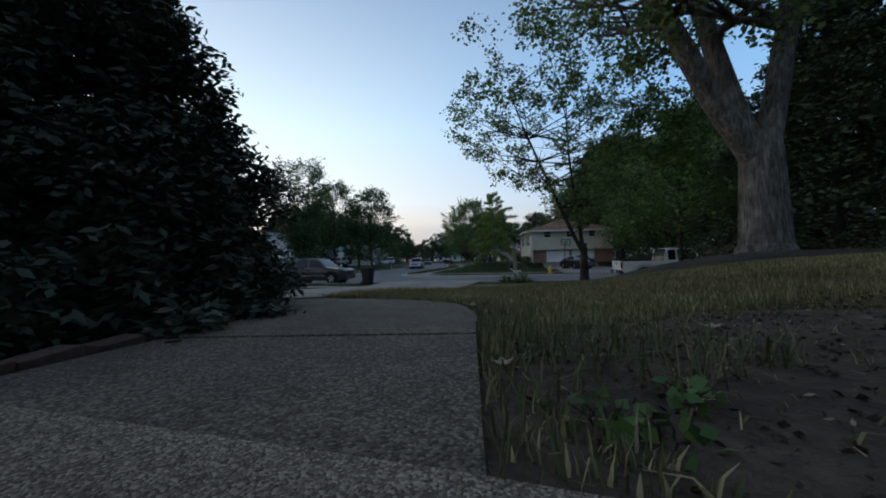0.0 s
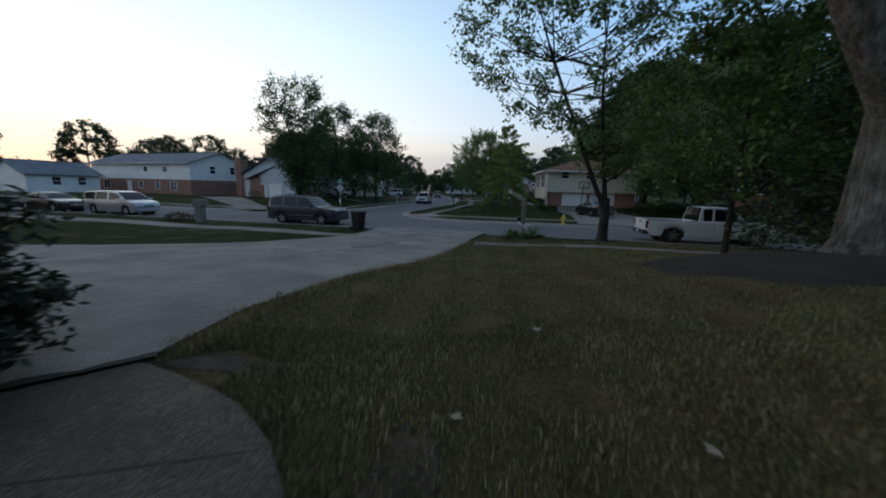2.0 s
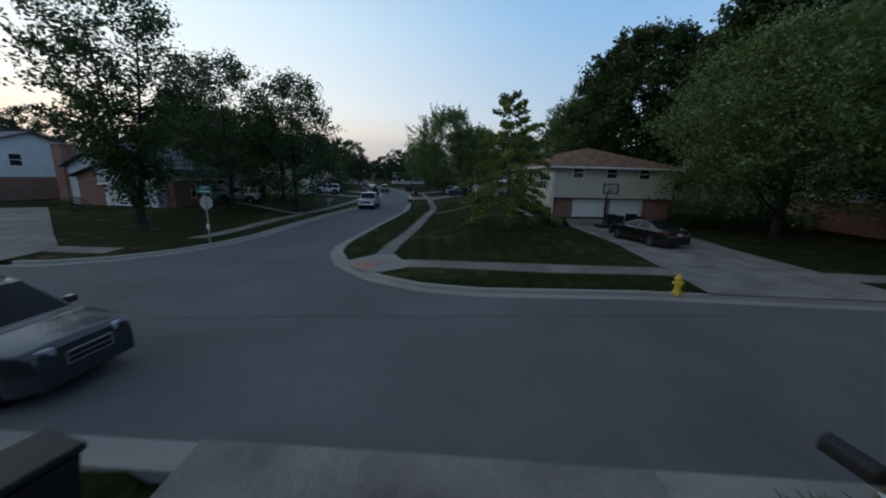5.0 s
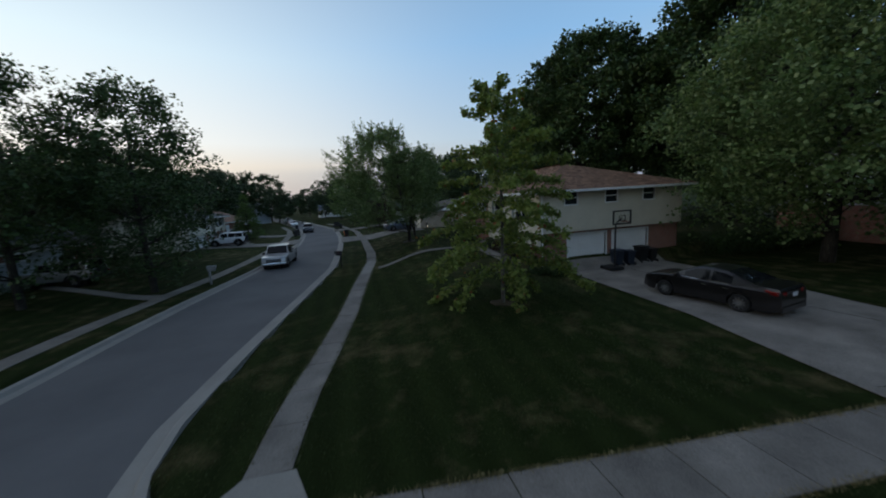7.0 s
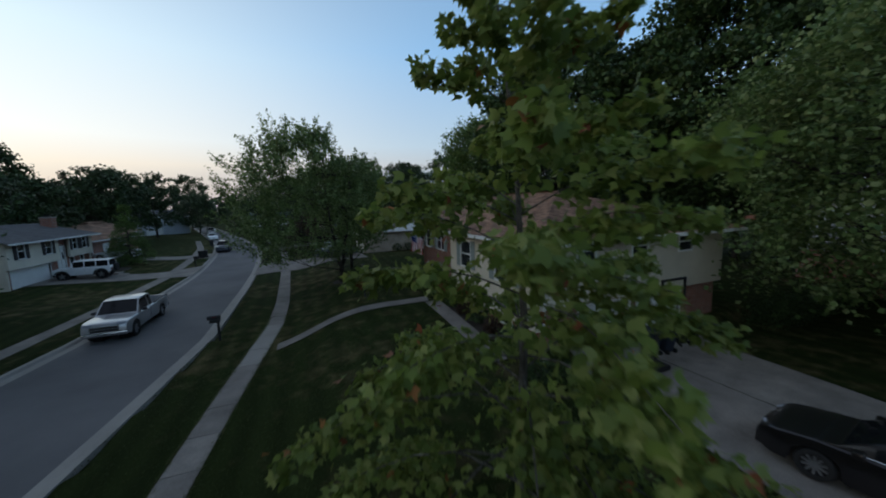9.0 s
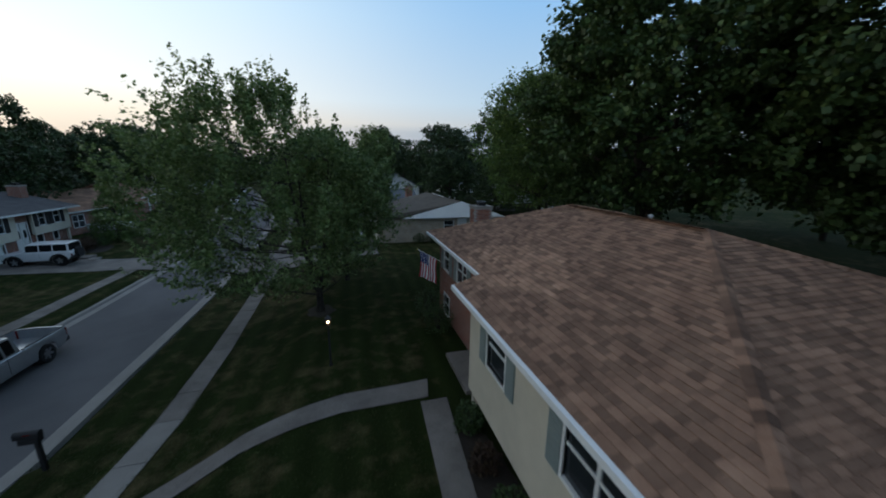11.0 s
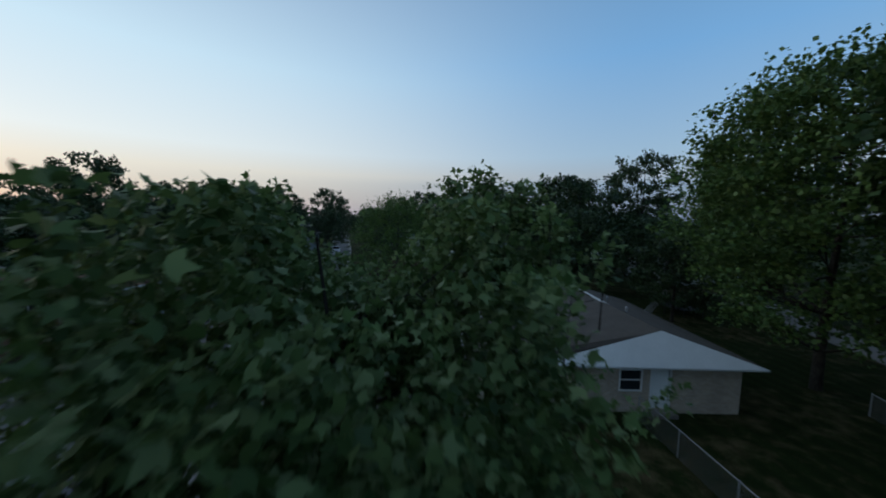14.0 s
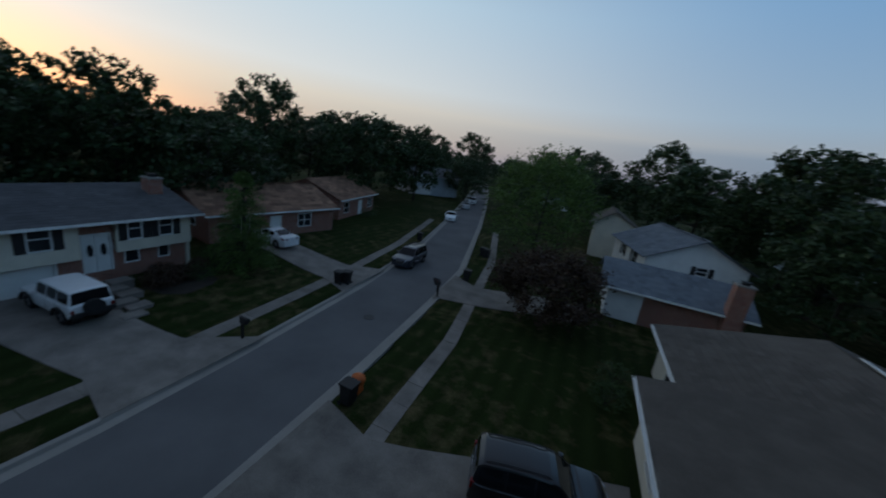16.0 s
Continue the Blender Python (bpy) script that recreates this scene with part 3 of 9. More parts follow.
# right-hand pavement of the long street
PAV_Y, PAV_X = [37.8, 40.2, 43.0, 46.6, 50.5, 55.4, 60.6, 65.0, 75.0, 81.7, 85.4, 93.0, 111.0, 128.0], [-2.35, -2.13, -1.6, -1.02, -0.58, 0.10, 0.80, 1.0, 0.85, 0.70, 0.42, 0.10, -2.6, -6.8]


def pave_line(y):
    return np.interp(y, PAV_Y, PAV_X)


def pave_strip(lo, hi, n, label, material):
    yy = np.linspace(lo, hi, n + 1)
    walkway("pavement", [(float(pave_line(y)), float(y)) for y in yy], [(float(pave_line(y)) + 0.84, float(y)) for y in yy], label, material)


pave_strip(37.8, 55.4, 12, "narrow grey concrete pavement of worn slabs through the verge", "concrete")
pave_strip(55.4, 60.6, 3, "newer pale concrete slabs in the narrow pavement", "new_concrete")
pave_strip(60.6, 128, 44, "narrow grey concrete pavement of worn slabs through the verge", "concrete")
# left-hand pavement of the long street
yy = np.arange(41.5, 128, 1.5)
walkway("pavement", [(float(left_of_a(y)) - 2.75, float(y)) for y in yy], [(float(left_of_a(y)) - 1.8, float(y)) for y in yy], "grey concrete pavement of slabs behind a grass verge")
# far pavement of the cross street, from the ramp to the east
xx = np.arange(-0.8, 60, 1.5)
walkway("pavement", [(float(x), float(36.75 - 0.105 * (x + 0.7))) for x in xx], [(float(x), float(35.4 - 0.105 * (x + 0.7))) for x in xx], "grey concrete pavement of slabs along the corner lawn")
xx = np.arange(-14.5, -60, -1.5)
walkway("pavement", [(float(x), float(far_of_b(x)) + 2.2) for x in xx], [(float(x), float(far_of_b(x)) + 3.4) for x in xx], "grey concrete pavement of slabs along the far verge")
# near pavement of the cross street, on both sides of the first driveway
xx = np.arange(-3.6, -50, -1.5)
walkway("pavement", [(float(x), 22.4 - 0.115 * (x + 3.6) - 0.03 * (x + 3.6)) for x in xx], [(float(x), 21.35 - 0.115 * (x + 3.6)) for x in xx], "grey concrete pavement of slabs before the first lawn")
xx = np.array([2.3, 3.5, 4.7, 5.9])
walkway("pavement", [(float(x), 21.15 - 0.115 * (x - 2.3)) for x in xx], [(float(x), 20.15 - 0.115 * (x - 2.3)) for x in xx], "brown-stained concrete pavement of slabs under the street tree", "stained_concrete")
xx = np.arange(5.912, 50, 1.5)
walkway("pavement", [(float(x), 21.15 - 0.115 * (x - 2.3)) for x in xx], [(float(x), 20.15 - 0.115 * (x - 2.3)) for x in xx], "pale worn concrete pavement of slabs beyond the street tree")

# corner ramp with its red pad
bm = BM()
for p in ((-3.52, 36.4), (-2.9, 35.3), (-2.15, 34.55), (-1.6, 34.75), (-0.78, 35.3), (-0.6, 36.5), (-1.05, 36.75), (-1.43, 37.78), (-2.34, 37.82)):
    bm.verts.new((*p, 0.155))
bm.faces.new(bm.verts[:])
bmesh.ops.recalc_face_normals(bm, faces=bm.faces[:])
r = bmesh.ops.extrude_face_region(bm, geom=bm.faces[:])
bmesh.ops.translate(bm, vec=(0, 0, -0.1), verts=[v for v in r["geom"] if isinstance(v, bmesh.types.BMVert)])
bmesh.ops.recalc_face_normals(bm, faces=bm.faces[:])
tagged(mesh_ob("corner_ramp", bm, "new_concrete"), "pale concrete kerb ramp at the street corner", "ramp", kind="structure")
bm = BM()
box(bm, -0.46, 0.46, -0.36, 0.36, 0, 0.012, 0.003)
for i in range(7):
    for j in range(5):
        cyl(bm, (-0.405 + i * 0.135, -0.27 + j * 0.135, 0.01), (-0.405 + i * 0.135, -0.27 + j * 0.135, 0.02), 0.03, 0.02, 6)
pad = mesh_ob("tactile_pad", bm, "rust_pad")
pad.matrix_world = pose(-2.55, 35.75, 0.157, 0, 0, -48)
tagged(pad, "faded red tactile paving pad on the corner ramp", "paving")


def drive(name, left, right, label, material="concrete", lift=0.03):
    def fine(ps):
        out = []
        for (a, b), (c, d) in zip(ps, ps[1:]):
            for i in range(8):
                out.append((a + (c - a) * i / 8, b + (d - b) * i / 8))
        return out + [ps[-1]]
    return ribbon(name, fine(left), fine(right), material, label, "driveway", lift=lift, thick=0.02)


drive("driveway", [(-16, 14.0), (-11, 14.8), (-9, 15.2), (-8, 15.8), (-7.2, 16.2), (-6.5, 16.6), (-5.65, 17.2), (-4.9, 18.4), (-4.0, 20.4), (-3.5, 22.4), (-3.3, 25.7)], [(-16, 9.9), (-5, 9.4), (-2.0, 8.3), (-0.79, 7.62), (-0.28, 8.26), (-0.4, 9.6), (0.0, 12.0), (0.86, 14.3), (1.55, 18.6), (2.1, 21.7), (2.9, 24.9)], "cracked grey concrete driveway sloping down to the street")
drive("driveway", [(12.2, 50.0), (11.7, 41.0), (10.7, 36.1), (9.8, 32.0)], [(19.2, 50.0), (18.4, 42.0), (17.4, 35.0), (17.0, 31.1)], "stained concrete driveway to the two garage doors")
drive("driveway", [(-19.0, 79.4), (-14.7, 80.1), (-10.25, 80.85), (-7.4, 80.2)], [(-19.0, 84.6), (-14.5, 84.2), (-10.4, 84.6), (-7.6, 87.0)], "wide pale concrete driveway before the garage")
drive("driveway", [(9.7, 78.6), (4.0, 78.0), (0.9, 78.2), (-1.6, 77.2)], [(9.7, 87.2), (4.2, 85.4), (0.7, 84.4), (-1.8, 85.2)], "pale concrete driveway of the ranch house")
drive("driveway", [(7.5, 100.6), (0.9, 99.0), (-0.6, 98.6), (-3.2, 98.0)], [(7.5, 104.4), (0.8, 103.2), (-1.2, 102.6), (-3.6, 104.0)], "pale concrete driveway of the grey-roofed house")
drive("driveway", [(-27, 96.2), (-21.0, 96.2), (-11.2, 95.3), (-8.5, 94.2)], [(-27, 99.6), (-21.5, 99.5), (-11.9, 99.0), (-9.0, 100.4)], "pale concrete driveway across the street")
drive("driveway", [(-27, 64.0), (-18.0, 58.4), (-12.6, 55.2), (-11.5, 54.4)], [(-27.6, 65.0), (-18.6, 59.6), (-13.0, 56.3), (-11.4, 55.6)], "narrow concrete path over a lawn")
drive("driveway", [(-35, 50.0), (-25, 42.0), (-21.5, 38.6), (-21.5, 36.3)], [(-31, 52.0), (-21, 42.0), (-17.5, 38.6), (-17.0, 35.6)], "grey concrete driveway to the garages behind the junction")
drive("garden_path", [(1.5, 56.5), (4.0, 58.0), (6.8, 58.7), (9.6, 58.8)], [(1.5, 57.3), (4.0, 58.8), (6.8, 59.6), (9.8, 59.8)], "grey concrete garden path across the corner lawn")
drive("garden_path", [(8.8, 50.2), (9.1, 55.0), (9.3, 58.6)], [(9.6, 50.2), (9.9, 55.0), (10.2, 58.6)], "grey concrete garden path along the house")

# ---- houses ----


def wall(parent, p0, p1, z0, z1, material, openings=(), thick=0.2, name="wall"):
    """A wall from p0 to p1 with real holes (s0, s1, zlo, zhi) along it; its face is on the line, its body to the left of the way."""
    a, b = Vector((*p0, 0)), Vector((*p1, 0))
    ln = (b - a).length
    bm = BM()
    cuts = sorted({0.0, ln, *[v for o in openings for v in o[:2]]})
    for s0, s1 in zip(cuts, cuts[1:]):
        mid = (s0 + s1) / 2
        holes = sorted([o[2:4] for o in openings if o[0] < mid < o[1]])
        z = z0
        for lo, hi in holes:
            if lo > z:
                box(bm, s0, s1, 0, thick, z, lo)
            z = hi
        if z < z1:
            box(bm, s0, s1, 0, thick, z, z1)
    bmesh.ops.remove_doubles(bm, verts=bm.verts[:], dist=0.0005)
    d = (b - a).normalized()
    m = Matrix.Translation(a) @ Matrix.Rotation(math.atan2(d.y, d.x), 4, "Z")
    bmesh.ops.transform(bm, matrix=m, verts=bm.verts[:])
    return part(name, bm, material, parent), m


def window(parent, m, s0, s1, z0, z1, shutters="", sash=True, frame_mat="white", name="window"):
    """A window in a wall's hole: frame, sash bar, pane; with shutters, if a material is named."""
    bm = BM()
    w = 0.07
    for q in ((s0 - w, s0, z0 - w, z1 + w), (s1, s1 + w, z0 - w, z1 + w)):
        box(bm, q[0], q[1], -0.035, 0.12, q[2], q[3], 0.006)
    for q in ((s0, s1, z1, z1 + w), (s0, s1, z0 - w, z0)):
        box(bm, q[0], q[1], -0.033, 0.12, q[2], q[3])
    if sash:
        box(bm, s0, s1, 0.02, 0.08, (z0 + z1) / 2 - 0.03, (z0 + z1) / 2 + 0.03)
    if s1 - s0 > 1.3:
        box(bm, (s0 + s1) / 2 - 0.04, (s0 + s1) / 2 + 0.04, 0.015, 0.085, z0, z1)
    bmesh.ops.transform(bm, matrix=m, verts=bm.verts[:])
    fr = part(name, bm, frame_mat, parent, "white framed sash window")
    bm = BM()
    box(bm, s0, s1, 0.045, 0.055, z0, z1)
    bmesh.ops.transform(bm, matrix=m, verts=bm.verts[:])
    part("pane", bm, "glass", fr)
    if shutters:
        for a0, a1 in ((s0 - w - 0.42, s0 - w - 0.01), (s1 + w + 0.01, s1 + w + 0.42)):
            bm = BM()
            box(bm, a0, a1, -0.045, -0.004, z0 - w, z1 + w, 0.006)
            k = 12
            for i in range(k):
                zz = z0 + (z1 - z0) * (i + 0.5) / k
                box(bm, a0 + 0.05, a1 - 0.05, -0.056, -0.044, zz - 0.03, zz + 0.02)
            bmesh.ops.transform(bm, matrix=m, verts=bm.verts[:])
            part("shutter", bm, shutters, fr)
    return fr


def garage_door(parent, m, s0, s1, z0, z1, material="white"):
    bm = BM()
    box(bm, s0, s1, 0.10, 0.14, z0, z1)
    d = part("garage_door", bm, material, parent, "white panelled garage door")
    d.matrix_local = m
    rows = 4
    for i in range(rows):
        h = (z1 - z0) / rows
        bm = BM()
        box(bm, s0 + 0.01, s1 - 0.01, 0.082, 0.102, z0 + i * h + 0.012, z0 + (i + 1) * h - 0.012, 0.006)
        cols = 4
        w = (s1 - s0) / cols
        for j in range(cols):
            box(bm, s0 + j * w + 0.1, s0 + (j + 1) * w - 0.1, 0.07, 0.084, z0 + i * h + 0.12, z0 + (i + 1) * h - 0.12, 0.006)
        part("panel", bm, material, d)
    bm = BM()
    for q in ((s0 - 0.1, s0, z0, z1 + 0.1), (s1, s1 + 0.1, z0, z1 + 0.1), (s0, s1, z1, z1 + 0.1)):
        box(bm, q[0], q[1], -0.03, 0.08, q[2], q[3])
    part("door_frame", bm, "white", d)
    return d


def front_door(parent, m, s0, s1, z0, z1, material="white"):
    bm = BM()
    box(bm, s0, s1, 0.06, 0.11, z0, z1, 0.006)
    for a in (0.28, 0.72):
        c = s0 + (s1 - s0) * a
        for b0, b1 in ((0.1, 0.42), (0.5, 0.9)):
            box(bm, c - 0.14, c + 0.14, 0.045, 0.062, z0 + (z1 - z0) * b0, z0 + (z1 - z0) * b1, 0.008)
    bmesh.ops.transform(bm, matrix=m, verts=bm.verts[:])
    d = part("door", bm, material, parent, "white panelled front door")
    bm = BM()
    for q in ((s0 - 0.09, s0, z0, z1 + 0.09), (s1, s1 + 0.09, z0, z1 + 0.09), (s0, s1, z1, z1 + 0.09)):
        box(bm, q[0], q[1], -0.03, 0.12, q[2], q[3])
    bmesh.ops.transform(bm, matrix=m, verts=bm.verts[:])
    part("door_frame", bm, "white", d)
    bm = BM()
    cyl(bm, (s1 - 0.08, 0.02, z0 + 1.0), (s1 - 0.08, 0.06, z0 + 1.0), 0.03, None, 8)
    bmesh.ops.transform(bm, matrix=m, verts=bm.verts[:])
    part("door_handle", bm, "chrome", d)
    return d


def slope_face(bm, pts, thick=0.06):
    """A roof plane with thickness below it."""
    n = (Vector(pts[1]) - Vector(pts[0])).cross(Vector(pts[2]) - Vector(pts[0])).normalized()
    if n.z < 0:
        pts, n = list(reversed(pts)), -n
    a = [bm.verts.new(p) for p in pts]
    b = [bm.verts.new(Vector(p) - Vector((0, 0, thick))) for p in pts]
    bm.faces.new(a)
    bm.faces.new(list(reversed(b)))
    for i in range(len(pts)):
        j = (i + 1) % len(pts)
        bm.faces.new((a[i], b[i], b[j], a[j]))


def courses(bm, pts, step=0.32, width=0.5, skip=None):
    """Shingle tabs laid in courses over a roof plane given by its corners, first edge along the eave."""
    p = [Vector(q) for q in pts]
    u = (p[1] - p[0]).normalized()
    n = u.cross(p[2] - p[0]).normalized()
    if n.z < 0:
        n = -n
    v = n.cross(u)
    if v.z < 0:
        v = -v
    loc = [((q - p[0]).dot(u), (q - p[0]).dot(v)) for q in p]
    top = max(b for a, b in loc)

    def span(h):
        xs = []
        for (a, b), (c, d) in zip(loc, loc[1:] + loc[:1]):
            if (b - h) * (d - h) <= 0 and abs(d - b) > 1e-6:
                xs.append(a + (c - a) * (h - b) / (d - b))
        return (min(xs), max(xs)) if len(xs) > 1 else None
    tabs = []
    h, row = 0.0, 0
    while h < top - 0.03:
        s = span(h + step * 0.4)
        if s:
            x = s[0] - (row % 2) * width / 2 - random.random() * 0.1
            while x < s[1]:
                w = width * random.choice((0.6, 0.8, 1.0, 1.2))
                a, b = max(x, s[0]), min(x + w - 0.008, s[1])
                if b - a > 0.03:
                    tabs.append((p[0] + u * a + v * h, b - a, step * 1.08, u, v, n, row))
                x += w
        h += step
        row += 1
    return tabs


def tab_mesh(bm, tab, thick=0.012):
    o, w, h, u, v, n, row = tab
    t = n * (thick + random.uniform(0, 0.006))
    lo = n * 0.003
    c = [o + t, o + u * w + t, o + u * w + v * h + lo, o + v * h + lo]
    d = [o, o + u * w]
    vs = [bm.verts.new(q) for q in c + d]
    bm.faces.new(vs[:4])
    bm.faces.new((vs[4], vs[5], vs[1], vs[0]))


def roof_planes(parent, planes, material, field, trim="white", step=0.32, width=0.5, gutter=()):
    """The roof deck, its shingle courses, and gutters along the given eaves."""
    bm = BM()
    for pl in planes:
        slope_face(bm, pl)
    bmesh.ops.recalc_face_normals(bm, faces=bm.faces[:])
    deck = part("roof", bm, material, parent)
    bm = BM()
    for pl in planes:
        for t in courses(None, pl, step, width):
            tab_mesh(bm, t)
    tagged(part("shingles", bm, field, deck), kind="stuff")
    for a, b in gutter:
        a, b = Vector(a), Vector(b)
        bm = BM()
        d = (b - a).normalized()
        s = Vector((d.y, -d.x, 0)) * 0.11
        for e, (o0, o1) in ((0, (0, 1)),):
            prof = [(0, -0.02), (0, -0.15), (1, -0.15), (1.15, -0.03), (1.05, -0.03), (0.92, -0.13), (0.1, -0.13), (0.1, -0.02)]
            ra_ = [bm.verts.new(a + s * q + Vector((0, 0, w))) for q, w in prof]
            rb_ = [bm.verts.new(b + s * q + Vector((0, 0, w))) for q, w in prof]
            for i in range(len(prof)):
                j = (i + 1) % len(prof)
                bm.faces.new((ra_[i], rb_[i], rb_[j], ra_[j]))
            bm.faces.new(ra_)
            bm.faces.new(list(reversed(rb_)))
        bmesh.ops.recalc_face_normals(bm, faces=bm.faces[:])
        part("gutter", bm, trim, deck)
    return deck


def chimney(parent, x0, x1, y0, y1, z0, z1, name="chimney", pieces=False):
    bm = BM()
    box(bm, x0, x1, y0, y1, z0, z1 - 0.12)
    ch = part(name, bm, "mortar" if pieces else "brick", parent, "red brick chimney stack")
    bm = BM()
    box(bm, x0 - 0.05, x1 + 0.05, y0 - 0.05, y1 + 0.05, z1 - 0.12, z1, 0.02)
    part("cap", bm, "new_concrete", ch)
    bm = BM()
    mx, my = (x0 + x1) / 2, (y0 + y1) / 2
    box(bm, mx - 0.2, mx + 0.2, my - 0.2, my + 0.2, z1, z1 + 0.16)
    box(bm, mx - 0.27, mx + 0.27, my - 0.27, my + 0.27, z1 + 0.2, z1 + 0.23)
    for sx in (-0.18, 0.18):
        for sy in (-0.18, 0.18):
            cyl(bm, (mx + sx, my + sy, z1 + 0.15), (mx + sx, my + sy, z1 + 0.21), 0.015, None, 5)
    part("flue_cover", bm, "dark_metal", ch)
    return ch


def downpipe(parent, x, y, z0, z1):
    bm = BM()
    box(bm, x - 0.04, x + 0.04, y - 0.03, y + 0.03, z0 + 0.15, z1)
    box(bm, x - 0.04, x + 0.04, y - 0.22, y + 0.03, z0 + 0.08, z0 + 0.17)
    part("downpipe", bm, "white", parent)


# corner house: brick below, tan siding above, brown hipped roof, two garage doors
h1 = thing("house", "two-storey tan-sided house with brown shingle hip roof and two garage doors", "house")
Z0, ZM, ZT = 0.05, 2.45, 4.95
_, m = wall(h1, (11.2, 50.3), (21.4, 50.3), Z0, ZM, "brick", [(1.7, 4.45, Z0, 2.2), (5.0, 7.7, Z0, 2.2)])
garage_door(h1, m, 1.7, 4.45, Z0 + 0.1, 2.2)
garage_door(h1, m, 5.0, 7.7, Z0 + 0.1, 2.2)
_, m = wall(h1, (10.75, 50.0), (21.4, 50.0), ZM, ZT, "siding_tan", [(1.75, 2.6, 4.12, 4.9), (4.65, 5.5, 4.12, 4.9), (7.5, 8.35, 4.12, 4.9)])
for s in (1.75, 4.65, 7.5):
    window(h1, m, s, s + 0.85, 4.12, 4.9)
_, m = wall(h1, (10.75, 58.0), (10.75, 50.2), 1.55, ZT, "siding_tan", [(1.4, 2.5, 3.2, 4.5), (4.9, 6.5, 3.1, 4.5)])
window(h1, m, 1.4, 2.5, 3.2, 4.5, "shutter_grey")
window(h1, m, 4.9, 6.5, 3.1, 4.5, "shutter_grey")
_, m = wall(h1, (11.2, 58.0), (11.2, 50.5), Z0, 1.55, "brick", [(2.0, 2.9, 0.95, 1.4), (4.6, 5.5, 0.95, 1.4)])
window(h1, m, 2.0, 2.9, 0.98, 1.38, sash=False)
window(h1, m, 4.6, 5.5, 0.98, 1.38, sash=False)
_, m = wall(h1, (11.95, 66.2), (11.95, 58.0), Z0, ZT, "brick", [(0.9, 1.8, 3.3, 4.5), (3.1, 4.4, 3.3, 4.5), (1.0, 1.9, 1.0, 2.0), (6.2, 7.2, 0.85, 2.95)])
window(h1, m, 0.9, 1.8, 3.3, 4.5, "shutter_grey")
window(h1, m, 3.1, 4.4, 3.3, 4.5, "shutter_grey")
window(h1, m, 1.0, 1.9, 1.0, 2.0)
front_door(h1, m, 6.2, 7.2, 0.85, 2.95)
wall(h1, (11.9, 58.2), (10.95, 58.2), Z0, ZT, "siding_tan", thick=0.15)
wall(h1, (21.4, 66.2), (12.15, 66.2), Z0, ZT, "brick")
wall(h1, (21.4, 50.5), (21.4, 66.0), Z0, ZT, "siding_tan")
E_, RX = 5.0, 16.0
planes = [
    [(10.25, 58.15, E_), (10.25, 49.4, E_), (RX, 55.3, 6.95), (RX, 58.15, 6.95)],
    [(11.4, 66.7, E_ + 0.02), (11.4, 58.0, E_ + 0.02), (RX, 58.0, 6.96), (RX, 61.0, 6.96)],
    [(10.25, 49.4, E_), (21.9, 49.4, E_), (RX, 55.3, 6.95)],
    [(21.9, 49.4, E_), (21.9, 66.7, E_), (RX, 61.0, 6.95), (RX, 55.3, 6.95)],
    [(21.9, 66.7, E_), (11.4, 66.7, E_), (RX, 61.0, 6.95)],
]
bm = BM()
for pl in planes:
    slope_face(bm, pl)
bmesh.ops.recalc_face_normals(bm, faces=bm.faces[:])
h1_roof = part("roof", bm, "shingle_brown", h1, "brown shingle hip roof with mixed tan tabs")
for a, b in (((10.25, 58.15, E_), (10.25, 49.4, E_)), ((11.4, 66.7, E_), (11.4, 58.15, E_)), ((10.25, 49.4, E_), (21.9, 49.4, E_)), ((21.9, 66.7, E_), (11.4, 66.7, E_)), ((21.9, 49.4, E_), (21.9, 66.7, E_))):
    bm = BM()
    a, b = Vector(a), Vector(b)
    d = (b - a).normalized()
    s = Vector((d.y, -d.x, 0))
    s = s if (Vector((16, 58, 0)) - a).dot(s) < 0 else -s
    q = [(0, 0.0), (0.012, 0.01), (0.10, 0.01), (0.10, -0.01), (0.10, -0.12), (0.0, -0.13)]
    ra_ = [bm.verts.new(a + s * i + Vector((0, 0, w - 0.01))) for i, w in q]
    rb_ = [bm.verts.new(b + s * i + Vector((0, 0, w - 0.01))) for i, w in q]
    for i in range(len(q)):
        j = (i + 1) % len(q)
        bm.faces.new((ra_[i], rb_[i], rb_[j], ra_[j]))
    bmesh.ops.recalc_face_normals(bm, faces=bm.faces[:])
    part("gutter", bm, "white", h1_roof, "white metal gutter")
bm = BM()
box(bm, 11.45, 21.85, 58.1, 66.65, E_ - 0.16, E_ - 0.1)
box(bm, 10.3, 21.85, 49.45, 58.1, E_ - 0.16, E_ - 0.1)
part("soffit", bm, "white", h1)
downpipe(h1, 10.9, 49.93, 0.1, 4.8)
ch1 = chimney(h1, 13.95, 14.95, 66.45, 67.25, 0.1, 6.32, pieces=True)
bm = BM()
box(bm, 10.9, 12.1, 58.6, 61.2, 0.2, 0.92, 0.02)
box(bm, 9.9, 10.9, 58.9, 60.9, 0.2, 0.76, 0.02)
tagged(mesh_ob("front_steps", bm, "concrete"), "grey concrete steps and stoop at the front door", "steps", kind="structure")

